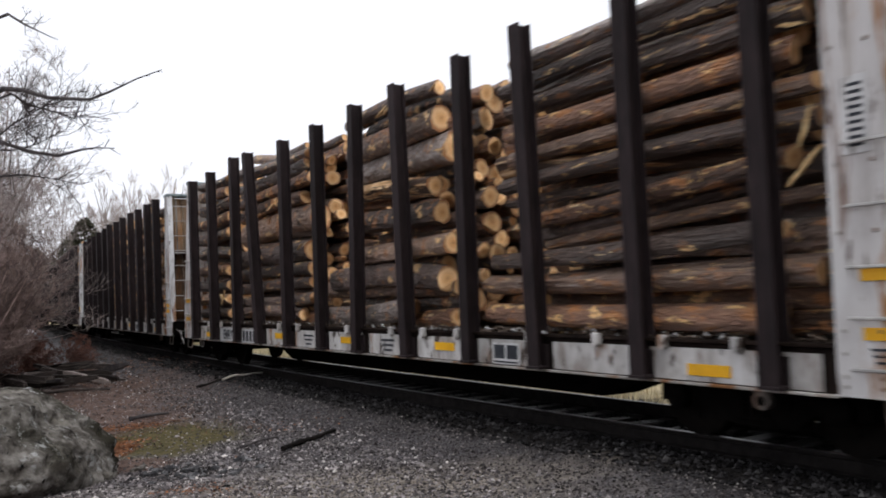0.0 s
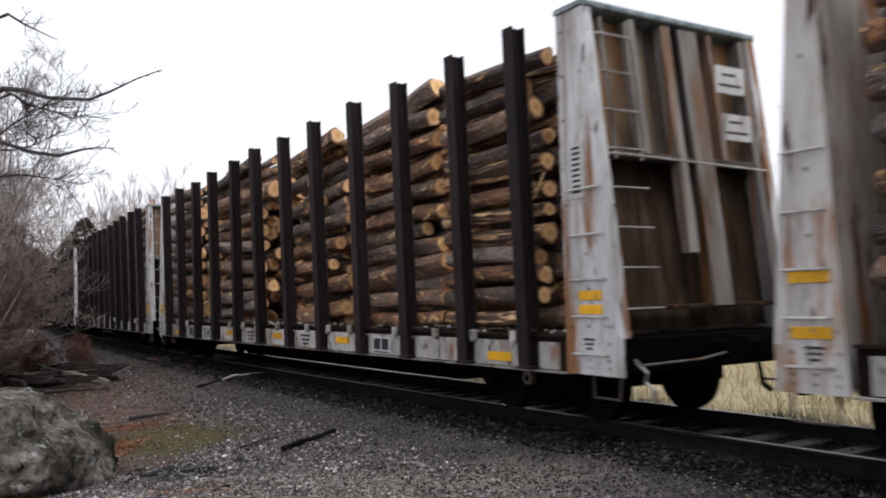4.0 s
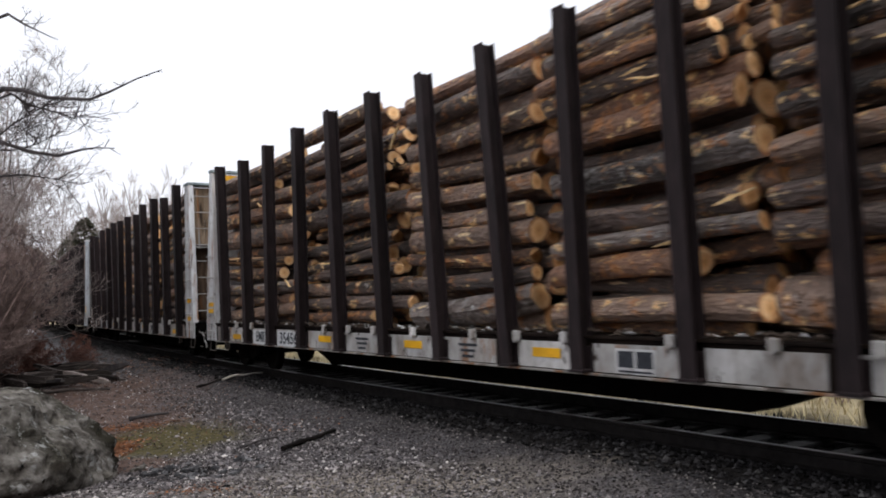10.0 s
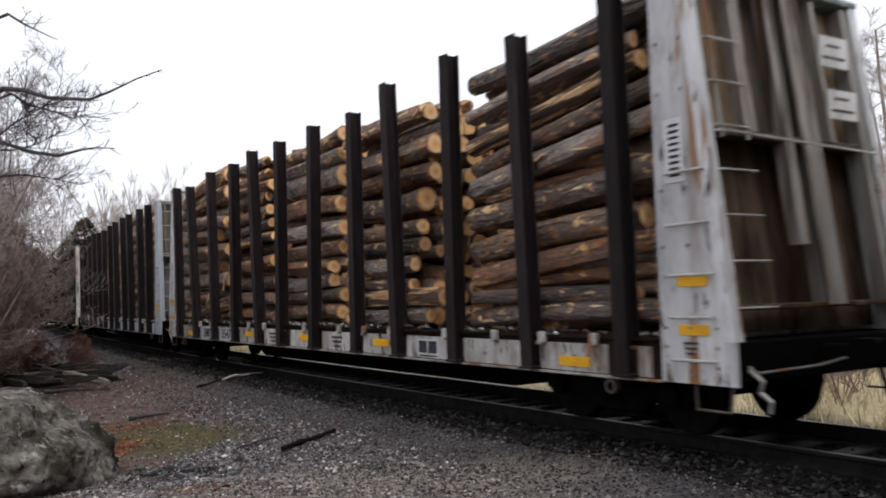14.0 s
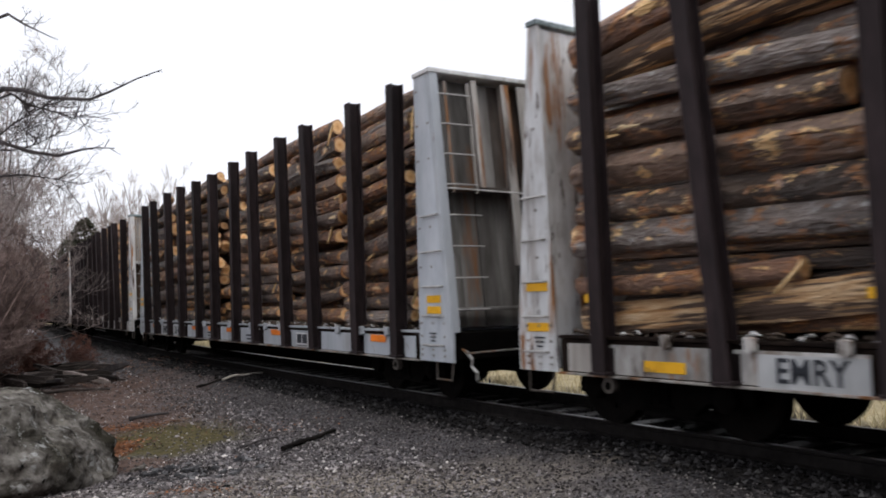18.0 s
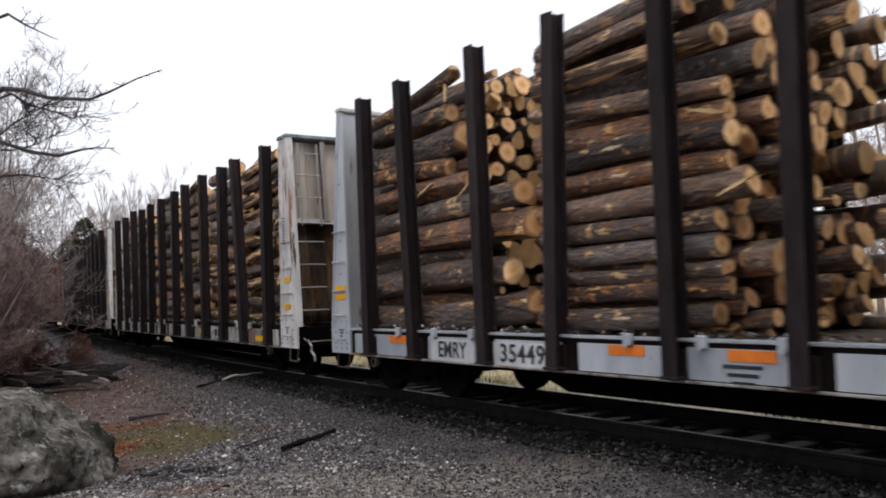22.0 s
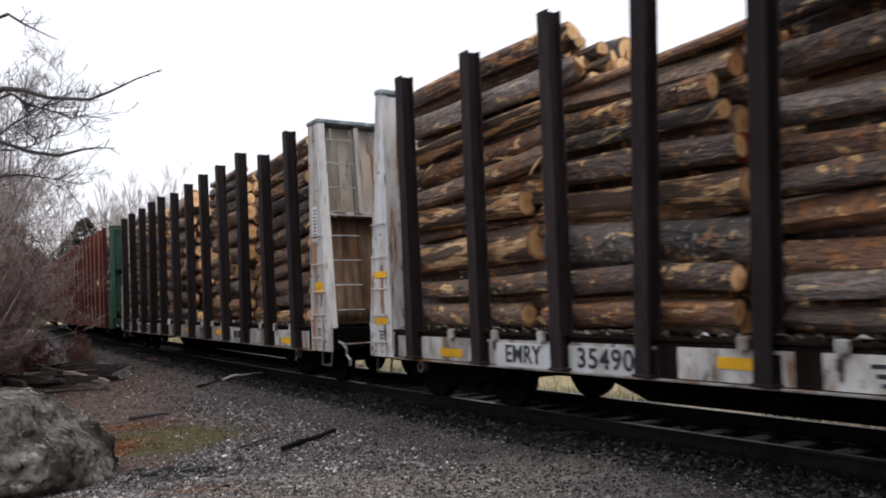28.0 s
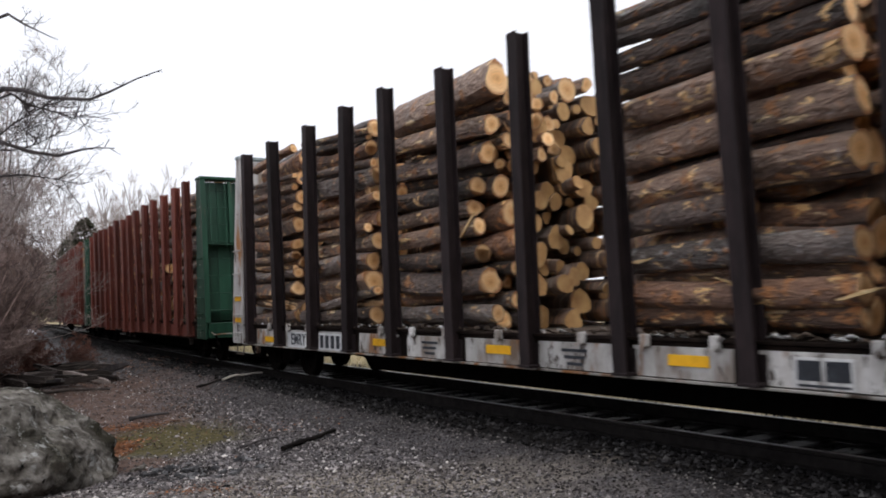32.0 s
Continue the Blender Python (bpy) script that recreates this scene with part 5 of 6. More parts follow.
face("B", 2, [(6.96, 1.24, 1.9, 0.15), (6.64, 1.70, 0.7, 0.15), (7.37, 2.05, -1.4, 0.12), (7.15, 2.38, -0.4, 0.12), (6.76, 2.81, -3.0, 0.13), (7.85, 3.20, -0.2, 0.11), (7.98, 3.65, 0.8, 0.12), (7.18, 4.18, 1.5, 0.15)])
face("B", 3, [(11.11, 1.23, 4.6, 0.14), (11.10, 1.60, 0.3, 0.12), (11.20, 1.87, -0.2, 0.14), (11.25, 2.26, -2.4, 0.15), (10.99, 2.74, -3.6, 0.14), (11.03, 3.02, -2.5, 0.13), (11.01, 3.30, -0.1, 0.13), (10.49, 3.78, -0.7, 0.20), (11.25, 4.36, 4.6, 0.12)])
face("B", 4, [(15.78, 1.24, 1.0, 0.15), (15.30, 1.72, -2.3, 0.12), (15.69, 2.07, -0.5, 0.17), (15.54, 2.43, 0.1, 0.11), (15.71, 2.76, -0.2, 0.15), (15.83, 3.05, 2.3, 0.12), (15.63, 3.30, -0.1, 0.14), (15.71, 3.73, 1.9, 0.17), (15.90, 4.06, -0.1, 0.12), (15.67, 4.36, -2.1, 0.12)])
face("C", 0, [(1.01, 1.35, 0.2, 0.26), (0.98, 1.95, -1.9, 0.12), (0.96, 2.28, 0.5, 0.13), (0.94, 2.67, 0.8, 0.14), (0.92, 3.08, 1.3, 0.12), (0.92, 3.40, 0.5, 0.11), (0.92, 3.65, 0.1, 0.12), (0.92, 4.00, -1.5, 0.10), (0.92, 4.26, 0.0, 0.12), (0.92, 4.58, 0.0, 0.12)])
face("C", 1, [(3.82, 1.26, 0.3, 0.16), (4.49, 1.69, 1.0, 0.14), (3.82, 2.00, 1.1, 0.12), (3.98, 2.30, -1.5, 0.14), (3.76, 2.75, -0.4, 0.16), (4.00, 3.23, -0.2, 0.15), (4.26, 3.71, -2.9, 0.14), (5.00, 4.10, -0.4, 0.14), (5.00, 4.45, 3.1, 0.14)])
face("C", 2, [(7.03, 1.29, 4.7, 0.20), (7.02, 1.69, 0.9, 0.11), (7.02, 1.97, -2.4, 0.10), (6.98, 2.25, -1.7, 0.16), (7.08, 2.51, -1.5, 0.10), (6.97, 2.83, -1.8, 0.13), (6.95, 3.14, -2.6, 0.13), (6.92, 3.59, 0.5, 0.14), (6.89, 4.07, 2.4, 0.15), (6.88, 4.35, 1.5, 0.14)])
face("C", 3, [(11.03, 1.18, 0.2, 0.09), (9.92, 1.40, -1.0, 0.11), (9.94, 1.66, -0.7, 0.14), (10.37, 1.90, -0.8, 0.10), (10.88, 2.11, 4.1, 0.11), (10.35, 2.38, -0.6, 0.11), (9.92, 2.90, -1.2, 0.18), (10.97, 3.30, -0.0, 0.13), (11.07, 3.55, -0.5, 0.12), (10.00, 3.85, -0.6, 0.13), (11.04, 4.10, 0.9, 0.12), (11.02, 4.46, 0.2, 0.12)])
face("C", 4, [(14.23, 1.22, 3.3, 0.13), (14.48, 1.49, 0.2, 0.13), (14.22, 1.78, 0.0, 0.12), (14.88, 2.06, -1.3, 0.12), (14.79, 2.34, -2.7, 0.11), (14.17, 2.83, -1.1, 0.21), (14.48, 3.24, -1.1, 0.16), (14.38, 3.55, 0.1, 0.12), (15.07, 3.78, -0.2, 0.11), (14.23, 4.16, 2.8, 0.18)])
face("D", 0, [(0.93, 1.21, -0.8, 0.12), (0.92, 1.44, -2.7, 0.09), (0.92, 1.85, 2.0, 0.13), (0.92, 2.12, -0.0, 0.15), (0.92, 2.58, 0.1, 0.17), (0.92, 3.02, 1.5, 0.14), (0.92, 3.30, 2.0, 0.12), (0.92, 3.59, 2.4, 0.12), (0.92, 3.91, -0.9, 0.11), (0.92, 4.30, -3.5, 0.13)])
face("D", 1, [(5.45, 1.20, 0.5, 0.11), (5.13, 1.45, 0.9, 0.12), (5.92, 1.68, -1.3, 0.11), (5.90, 1.95, 0.3, 0.13), (5.64, 2.23, -0.1, 0.12), (5.66, 2.48, 0.4, 0.11), (5.61, 2.91, -1.4, 0.18), (5.36, 3.24, 0.2, 0.15), (5.31, 3.62, 0.2, 0.17), (5.35, 4.08, 0.5, 0.15)])
face("D", 2, [(8.49, 1.22, 1.4, 0.13), (8.48, 1.53, 0.7, 0.14), (8.82, 1.80, 0.5, 0.14), (8.81, 2.07, -1.4, 0.13), (8.44, 2.39, -0.6, 0.14), (8.31, 2.71, -1.1, 0.15), (8.52, 3.15, -1.1, 0.16), (8.38, 3.60, -0.6, 0.21), (8.37, 3.94, 0.6, 0.13), (8.35, 4.26, 1.6, 0.14)])
face("D", 3, [(11.38, 1.19, -1.3, 0.10), (11.51, 1.52, -1.5, 0.14), (11.49, 1.87, -0.2, 0.14), (11.60, 2.25, 1.2, 0.15), (11.60, 2.73, 1.7, 0.11), (11.80, 3.03, 1.4, 0.11), (11.84, 3.30, 1.6, 0.12), (11.86, 3.60, 0.3, 0.11), (11.76, 3.85, -0.7, 0.13), (11.94, 4.10, -0.9, 0.12), (11.96, 4.38, -1.8, 0.12)])
face("D", 4, [(14.34, 1.27, 3.9, 0.18), (15.77, 1.58, 1.1, 0.11), (14.46, 2.00, -1.2, 0.19), (15.11, 2.33, -1.6, 0.15), (14.56, 2.71, -2.1, 0.19), (15.28, 3.11, -2.6, 0.16), (14.62, 3.45, -4.5, 0.14), (14.63, 3.90, 2.9, 0.20), (14.70, 4.29, 4.0, 0.19)])
face("E", 0, [(1.05, 1.19, -1.4, 0.10), (1.04, 1.39, -2.7, 0.11), (1.03, 1.66, -2.6, 0.13), (1.00, 2.03, 0.5, 0.16), (0.98, 2.33, 5.0, 0.15), (0.96, 2.72, 3.6, 0.14), (0.94, 3.09, 2.2, 0.13), (0.92, 3.45, 0.2, 0.12), (0.92, 3.72, -0.6, 0.12), (0.92, 3.96, -0.6, 0.12), (0.92, 4.29, -3.8, 0.12)])
face("E", 1, [(3.79, 1.22, -1.0, 0.13), (3.79, 1.49, 4.5, 0.11), (3.78, 1.90, 0.6, 0.15), (3.77, 2.22, -2.8, 0.12), (3.85, 2.56, -2.5, 0.13), (3.77, 2.85, -0.8, 0.14), (3.75, 3.12, -1.3, 0.13), (3.87, 3.40, 1.1, 0.15), (3.92, 3.74, 0.4, 0.13), (3.97, 4.02, 2.5, 0.13), (3.95, 4.39, -0.7, 0.14)])
face("E", 2, [(6.90, 1.22, 1.7, 0.13), (6.88, 1.50, 1.3, 0.11), (6.87, 1.70, 0.6, 0.10), (6.86, 1.92, -0.1, 0.11), (6.86, 2.18, -2.2, 0.11), (6.84, 2.46, -0.2, 0.15), (6.82, 2.75, 0.4, 0.15), (6.95, 3.06, -1.9, 0.11), (6.82, 3.32, -1.8, 0.16), (6.69, 3.82, -2.9, 0.14), (7.19, 4.10, 0.8, 0.14), (6.67, 4.36, 4.3, 0.13)])
face("E", 3, [(11.61, 1.21, 1.1, 0.12), (11.41, 1.46, 1.0, 0.09), (11.46, 1.65, -0.2, 0.09), (11.57, 1.87, 0.4, 0.11), (11.56, 2.11, -0.2, 0.11), (11.24, 2.39, 1.5, 0.15), (11.41, 2.65, -0.8, 0.12), (11.40, 2.90, -0.5, 0.14), (11.45, 3.15, -2.1, 0.12), (11.44, 3.44, -5.0, 0.10), (11.48, 3.84, -0.7, 0.13), (11.85, 4.17, 2.6, 0.11), (10.84, 4.38, 3.0, 0.11)])
face("E", 4, [(14.32, 1.28, 0.8, 0.19), (14.73, 1.67, 1.5, 0.18), (14.27, 2.26, -0.1, 0.21), (14.47, 2.63, 0.8, 0.16), (15.45, 2.94, -0.5, 0.16), (16.03, 3.25, -3.5, 0.13), (15.75, 3.62, -3.4, 0.20), (16.00, 3.97, -2.6, 0.13), (15.77, 4.29, 5.0, 0.11)])
face("F", 0, [(0.99, 1.17, -1.1, 0.08), (0.97, 1.48, -1.8, 0.15), (0.95, 1.86, -0.3, 0.12), (0.93, 2.15, 0.6, 0.11), (0.92, 2.50, 4.1, 0.12), (0.92, 2.83, 0.3, 0.12), (0.92, 3.10, -0.1, 0.13), (0.92, 3.38, 0.3, 0.12), (0.92, 3.73, 0.8, 0.14), (0.92, 4.00, -1.3, 0.13), (0.92, 4.26, -1.4, 0.12)])
face("F", 1, [(3.75, 1.26, 2.3, 0.17), (3.83, 1.63, 1.2, 0.15), (3.91, 1.93, 0.3, 0.11), (3.80, 2.21, -0.9, 0.14), (3.73, 2.63, -3.4, 0.15), (3.67, 2.99, -2.9, 0.15), (3.95, 3.30, -0.6, 0.12), (3.90, 3.53, -0.6, 0.12), (4.00, 3.80, 2.0, 0.13), (3.93, 4.08, 3.3, 0.16), (3.96, 4.45, -0.6, 0.13)])
face("F", 2, [(6.88, 1.25, 4.4, 0.16), (6.79, 1.62, 3.7, 0.13), (6.85, 1.89, 1.0, 0.15), (7.23, 2.13, -0.9, 0.09), (7.06, 2.34, -1.5, 0.11), (7.05, 2.66, -3.0, 0.15), (7.12, 2.93, -4.8, 0.13), (7.10, 3.26, -5.0, 0.17), (7.08, 3.60, -2.9, 0.14), (7.31, 3.88, -2.7, 0.09), (7.04, 4.17, 5.0, 0.16), (7.40, 4.44, 5.0, 0.11)])
face("F", 3, [(10.17, 1.21, 0.6, 0.12), (10.11, 1.48, 0.3, 0.12), (10.10, 1.73, 0.0, 0.14), (10.04, 2.06, 0.1, 0.16), (10.12, 2.35, -0.2, 0.13), (10.17, 2.67, -0.3, 0.13), (10.05, 2.98, -0.7, 0.14), (10.07, 3.42, -0.9, 0.15), (10.01, 3.85, 0.2, 0.12), (10.00, 4.07, -0.0, 0.11), (9.99, 4.34, -0.3, 0.12), (9.98, 4.53, 1.3, 0.08)])
face("F", 4, [(12.81, 1.23, 1.1, 0.14), (12.79, 1.55, 0.8, 0.14), (12.60, 1.96, -1.7, 0.23), (12.64, 2.42, -1.0, 0.17), (12.68, 2.79, -0.9, 0.12), (12.88, 3.14, 0.4, 0.11), (12.99, 3.37, 1.4, 0.13)])
face("F", 5, [(15.85, 1.23, -1.3, 0.14), (15.27, 1.59, -0.6, 0.14), (15.67, 2.01, 1.5, 0.23), (15.85, 2.57, -1.9, 0.17), (15.26, 2.96, 3.6, 0.14), (15.25, 3.22, 0.6, 0.13), (15.24, 3.54, 0.8, 0.13), (14.81, 3.94, -1.5, 0.14), (14.87, 4.35, -1.1, 0.13)])
face("G", 0, [(1.00, 1.20, -1.7, 0.11), (0.98, 1.46, -2.5, 0.11), (0.97, 1.71, -0.7, 0.12), (0.94, 2.09, 2.4, 0.15), (0.92, 2.38, 2.2, 0.15), (0.92, 2.77, 3.0, 0.15), (0.92, 3.06, 1.6, 0.14), (0.92, 3.33, -0.7, 0.14), (0.92, 3.60, -0.9, 0.14), (0.92, 3.92, -0.9, 0.13), (0.92, 4.21, -1.8, 0.15)])
face("G", 1, [(4.99, 1.20, -0.6, 0.11), (4.98, 1.45, -1.9, 0.14), (4.96, 1.79, -0.8, 0.14), (6.06, 2.18, 1.6, 0.14), (4.97, 2.48, 2.0, 0.17), (4.94, 2.91, 1.4, 0.17), (4.97, 3.37, 0.6, 0.17), (5.00, 3.67, -0.1, 0.14), (5.04, 3.92, 0.1, 0.12), (5.60, 4.13, -1.4, 0.10), (5.28, 4.37, -0.8, 0.11)])
face("G", 2, [(9.94, 1.22, 0.7, 0.13), (10.12, 1.67, -1.6, 0.18), (10.21, 2.00, 0.4, 0.13), (10.29, 2.34, 1.6, 0.12), (10.39, 2.61, 0.7, 0.13), (10.27, 2.90, -0.5, 0.14), (10.05, 3.32, -1.1, 0.15), (9.94, 3.71, -2.7, 0.13), (9.91, 4.19, 2.5, 0.24)])
MOVING = []
# how each stake of the near side stands, from the leading end: metres out of place along the car, degrees of lean, metres taller
STAKES = {
    "A": ((0.09, 0, 0), (0.07, 0, 0), (-0.07, -0.9, 0.05), (0.04, 1, 0.01), (-0.07, -0.5, 0.02), (-0.17, 3.2, 0), (-0.05, 0.9, -0.04), (-0.08, 0.7, -0.05), (-0.1, -5.6, 0.04), (0.03, 1.3, 0.06), (-0.1, 0.7, -0.03), (-0.1, 1.5, -0.06)),
    "B": ((0, 0, 0), (0.2, 0, 0), (0.18, 0, 0), (0.2, 0.2, 0.03), (0.13, -0.6, 0.03), (0.13, -0.1, 0.01), (0.05, -0.7, 0.06), (0.06, 1.6, 0.01), (-0.05, 0.8, -0.01), (-0.05, 2.9, -0.07), (-0, 1.2, -0.04), (0.13, 0.2, -0.08)),
    "C": ((0.14, -1.4, 0.03), (0.13, -0.1, 0.06), (0.03, -1, 0.07), (-0, -0.1, 0.04), (0.22, -3.5, 0.03), (0.18, -2.6, 0.01), (0.12, -1.7, 0.07), (0.07, -0.8, 0.08), (-0.02, 1.7, 0.05), (-0.03, 2.5, -0.03), (0.19, 0.3, -0.12), (0.26, -1.2, -0.03)),
    "D": ((0.2, 0.4, 0.08), (0.15, -0.2, -0.08), (0.05, 1.5, 0.07), (-0, -0.5, 0.08), (0.12, 2.5, -0.12), (-0.1, 4.8, -0.03), (-0.16, 3.3, -0.03), (0.13, -1.7, 0.03), (0.12, 2.8, -0.06), (0.11, 0.1, -0.01), (0.1, -4.1, -0.12), (0.09, 0.3, -0.02)),
    "E": ((0.07, 2.9, -0.03), (0.24, 1.5, -0.01), (-0.02, -1.3, 0.01), (0.1, -0.1, 0.02), (-0.17, 0.9, 0.02), (-0.01, 3, -0.01), (-0.12, 1.5, -0.05), (0.02, 0.7, -0.03), (-0.18, 3, 0.03), (0.02, 0.4, 0.04), (-0.12, -1.4, 0), (0.1, 1, -0.03)),
    "F": ((0.07, 2, -0.05), (-0, -4.1, 0), (-0.07, 2.7, -0.01), (-0.11, 1.3, 0.03), (-0.18, -1.7, 0.02), (-0.19, 4.1, -0.01), (-0.3, 1.7, -0.02), (-0.35, 2.9, -0.02), (-0.21, 3.1, -0.04), (0.05, 1, 0.05), (0.07, 0.6, -0.03), (0.03, 0.2, 0.01)),
    "G": ((0.07, -0.8, 0), (0.08, -0.5, -0.2), (0.02, 0.4, 0.08), (0.11, -1.4, 0.04), (0.07, -0.8, 0.04), (0.03, 0.8, -0.01), (-0.06, 0.5, -0.05), (-0.18, 0.7, 0.04), (-0.13, 2.7, 0.03), (-0.03, 2.2, -0.02), (-0.04, -0.8, -0.02), (-0.09, 2, -0.06)),
}
RED_PAINT = surf("red_marking_paint", [(0.3, (0.22, 0.02, 0.012)), (0.7, (0.4, 0.05, 0.03))], 3.0, (1, 1, 1), 0.7, bump=0.0)
PAINTED_LOG = log_mesh(321)
PAINTED_LOG.materials[1] = RED_PAINT


# share of stripped pale logs
PALES = {("F", 0): 0.45, ("B", 0): 0.22, ("C", 3): 0.1, ("D", 0): 0.12}
# loose logs on top: leading end, lowest and highest, between which sides, radius
BUNDLES = {("C", 1): [(4.45, 4.12, 4.68, -1.32, -0.92, 0.105), (4.12, 3.72, 4.15, -1.32, -1.0, 0.105)], ("B", 3): [(10.62, 3.75, 4.45, -1.05, -0.4, 0.08)],
           ("F", 5): [(14.85, 3.75, 4.4, -1.1, -0.5, 0.11)], ("G", 2): [(9.85, 3.4, 4.2, -1.0, -0.2, 0.12)], ("E", 4): [(15.65, 3.85, 4.3, -1.0, -0.4, 0.1)]}
# how much farther back the highest and the lowest logs of a stack lie
RAISED = {("A", 0): 0.6}
TAILS = {("A", 0): 1.0, ("A", 1): 1.1, ("E", 2): 0.35}


def load_stacks(stacks, seed, label, near_only=False, length=CAR_LEN, key=""):
    out = []
    for i, (a, b, top, lift, reach) in enumerate(stacks):
        out.append((log_pile(label, b - a, top - DECK_Z + 0.02, 0.22, seed * 50 + i, lift, reach, near_only, PALES.get((key, i), 0.04), i in (0, len(stacks) - 1), FACES.get((key, i), ()), (a + b) / 2, TAILS.get((key, i), 0.0), BUNDLES.get((key, i), ()), RAISED.get((key, i), 0.0)), (a + b) / 2))
    return out


def lettering(car, digits, key):
    """The dark initials and the number on fresh white patches of the near sill, towards the rear."""
    at = [POST_X[i] + STAKES[key][i][0] for i in range(N_POST)]
    x0, x1 = (at[9] + at[10]) / 2, (at[8] + at[9]) / 2
    for x, w in ((x0 + 0.02, 1.0), (x1, 1.1)):
        part("fresh_patch", bar_block("fresh_patch", w, 0.29, PATCH), None, car, "fresh white paint patch", T(x, -1.433, 0.755))

    def text(name, body, x, size, gap, wide):
        cu = bpy.data.curves.new(name, "FONT")
        cu.body, cu.size, cu.align_x, cu.align_y, cu.extrude, cu.offset, cu.space_character = body, size, "CENTER", "CENTER", 0.003, 0.0055, gap
        cu.materials.append(INK)
        ob = new(name, cu)
        ob.parent = car
        ob.matrix_basis = T(x, -1.442, 0.755) @ Matrix.Rotation(math.pi / 2, 4, "X") @ Matrix.Diagonal((wide, 1, 1, 1))
        tagged(ob, "black stencilled lettering on the sill")

    text("stencil_mark", "EMRY", x0 + 0.02, 0.3, 1.06, 0.84)
    if digits:
        text("car_number", digits, x1, 0.31, 1.1, 1.0)
    else:
        for k in range(5):
            part("digit_bar", bar_block("digit_bar", 0.13, 0.22, INK), None, car, "", T(x1 - 0.42 + 0.21 * k, -1.441, 0.755))


white = flatcar("log_car", "white bulkhead flatcar with dark brown stakes, loaded with logs", SILL, WHITE, LINING, GREY, TEAL, POST, YELLOW)
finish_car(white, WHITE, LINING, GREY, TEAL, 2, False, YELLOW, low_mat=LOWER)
clean = flatcar("log_car", "clean pale grey bulkhead flatcar with orange reflectors, loaded with logs", PALE, PALE, GREY, GREY, SIGN, POST, ORANGE)
finish_car(clean, PALE, GREY_BOARD, GREY, SIGN, 2, False, YELLOW, False, low_mat=GREY_BOARD)
worn = flatcar("log_car", "rust-stained white bulkhead flatcar with dark brown stakes, loaded with logs", SILL, DIRTY, LINING, DIRTY, TEAL, POST, YELLOW)
finish_car(worn, DIRTY, CREAM, DIRTY, TEAL, 1, True, YELLOW, low_mat=RUST_BOARD)
mixed = flatcar("log_car", "rust-stained bulkhead flatcar with one cleaner white end, loaded with logs", SILL, DIRTY, LINING, DIRTY, TEAL, POST, YELLOW)
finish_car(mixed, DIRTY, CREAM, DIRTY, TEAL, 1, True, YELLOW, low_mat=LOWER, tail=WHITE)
NUMBERS = {"B": "35439", "C": "35456", "D": "35478", "E": "35449", "F": "35490"}
# heights of the reflectors on the end plates, at the leading and the trailing end
PLATE_MARKS = {"A": ((1.56, 1.1), (1.56, 1.1)), "D": ((1.56, 1.1), (1.56, 1.1)), "E": ((1.45, 1.3), (1.66, 1.52)), "F": ((1.88, 1.37), (1.84, 1.14)), "G": ((1.74, 1.63), (1.56, 1.1))}
BASES = {"A": worn, "B": white, "E": clean, "F": mixed}
for seed, (key, (lead, stacks)) in enumerate(LOADS.items()):
    car = BASES.get(key) or copy_thing(worn if key == "G" else white, Matrix())
    loads = [(car, 0.0)]
    for pile, mid in load_stacks(stacks, seed + 1, "stack of cut bark-covered logs between steel stakes", key=key):
        loads.append((pile, CAR_LEN / 2 - mid))
    MOVING.append((lead, CAR_LEN, loads, key))
    if key in PLATE_MARKS:
        for o in car.children_recursive:
            if o.name.startswith("reflector") and o.parent is not car:
                upper, lower = PLATE_MARKS[key][0 if o.parent.matrix_basis.translation.x > 0 else 1]
                o.matrix_basis.translation.z = upper if o.matrix_basis.translation.z > 1.4 else lower
    if key == "G":
        for o in [o for o in car.children_recursive if o.name.startswith("brake_wheel")]:
            bpy.data.objects.remove(o)
    for o in car.children:
        if o.name.startswith("stake") and not o.name.startswith("stake_") and o.matrix_basis.translation.y < 0:
            i = min(range(N_POST), key=lambda k: abs(POST_X[k] - o.matrix_basis.translation.x))
            dx, lean, taller = STAKES[key][i]
            o.matrix_basis = T(POST_X[i] + dx, -1.47, SILL_Z + 0.02) @ pose(0, 0, 0, 1.3, lean, random.Random(i).gauss(0, 2)) @ Matrix.Diagonal((1, 1, 1 + taller / 4, 1))
        elif o.name.startswith("stake_pocket") and o.data.vertices[0].co.y < 0:
            i = min(range(N_POST), key=lambda k: abs(POST_X[k] - o.data.vertices[0].co.x))
            o.matrix_basis = T(STAKES[key][i][0], 0, 0)
    if key in "CF":
        k, ahead = (4, 0.3) if key == "C" else (4, 0.05)
        a, b = stacks[k][:2]
        part("log", PAINTED_LOG, None, loads[k + 1][0], "log with a red-painted end", T((b - a) / 2 + ahead - 1.2, -1.12, 1.83) @ Matrix.Rotation(0.03, 4, "Y") @ Matrix.Diagonal((2.4, 0.15, 0.15, 1)))
    if key == "C":
        part("placard", one(Shell.box, -CAR_LEN / 2 + 0.895, -CAR_LEN / 2 + 0.91, -1.34, -0.8, 4.12, 4.52, 0.004), YELLOW, car, "yellow placard inside the end wall")
    if key == "D":
        for k in (9, 11):
            part("tag", bar_block("stake_tag", 0.09, 0.09, YELLOW), None, car, "small yellow tag on a stake", T(POST_X[k], -1.575, 1.42))
for lead, length, loads, key in MOVING:
    lettering(loads[0][0], NUMBERS.get(key, ""), key)

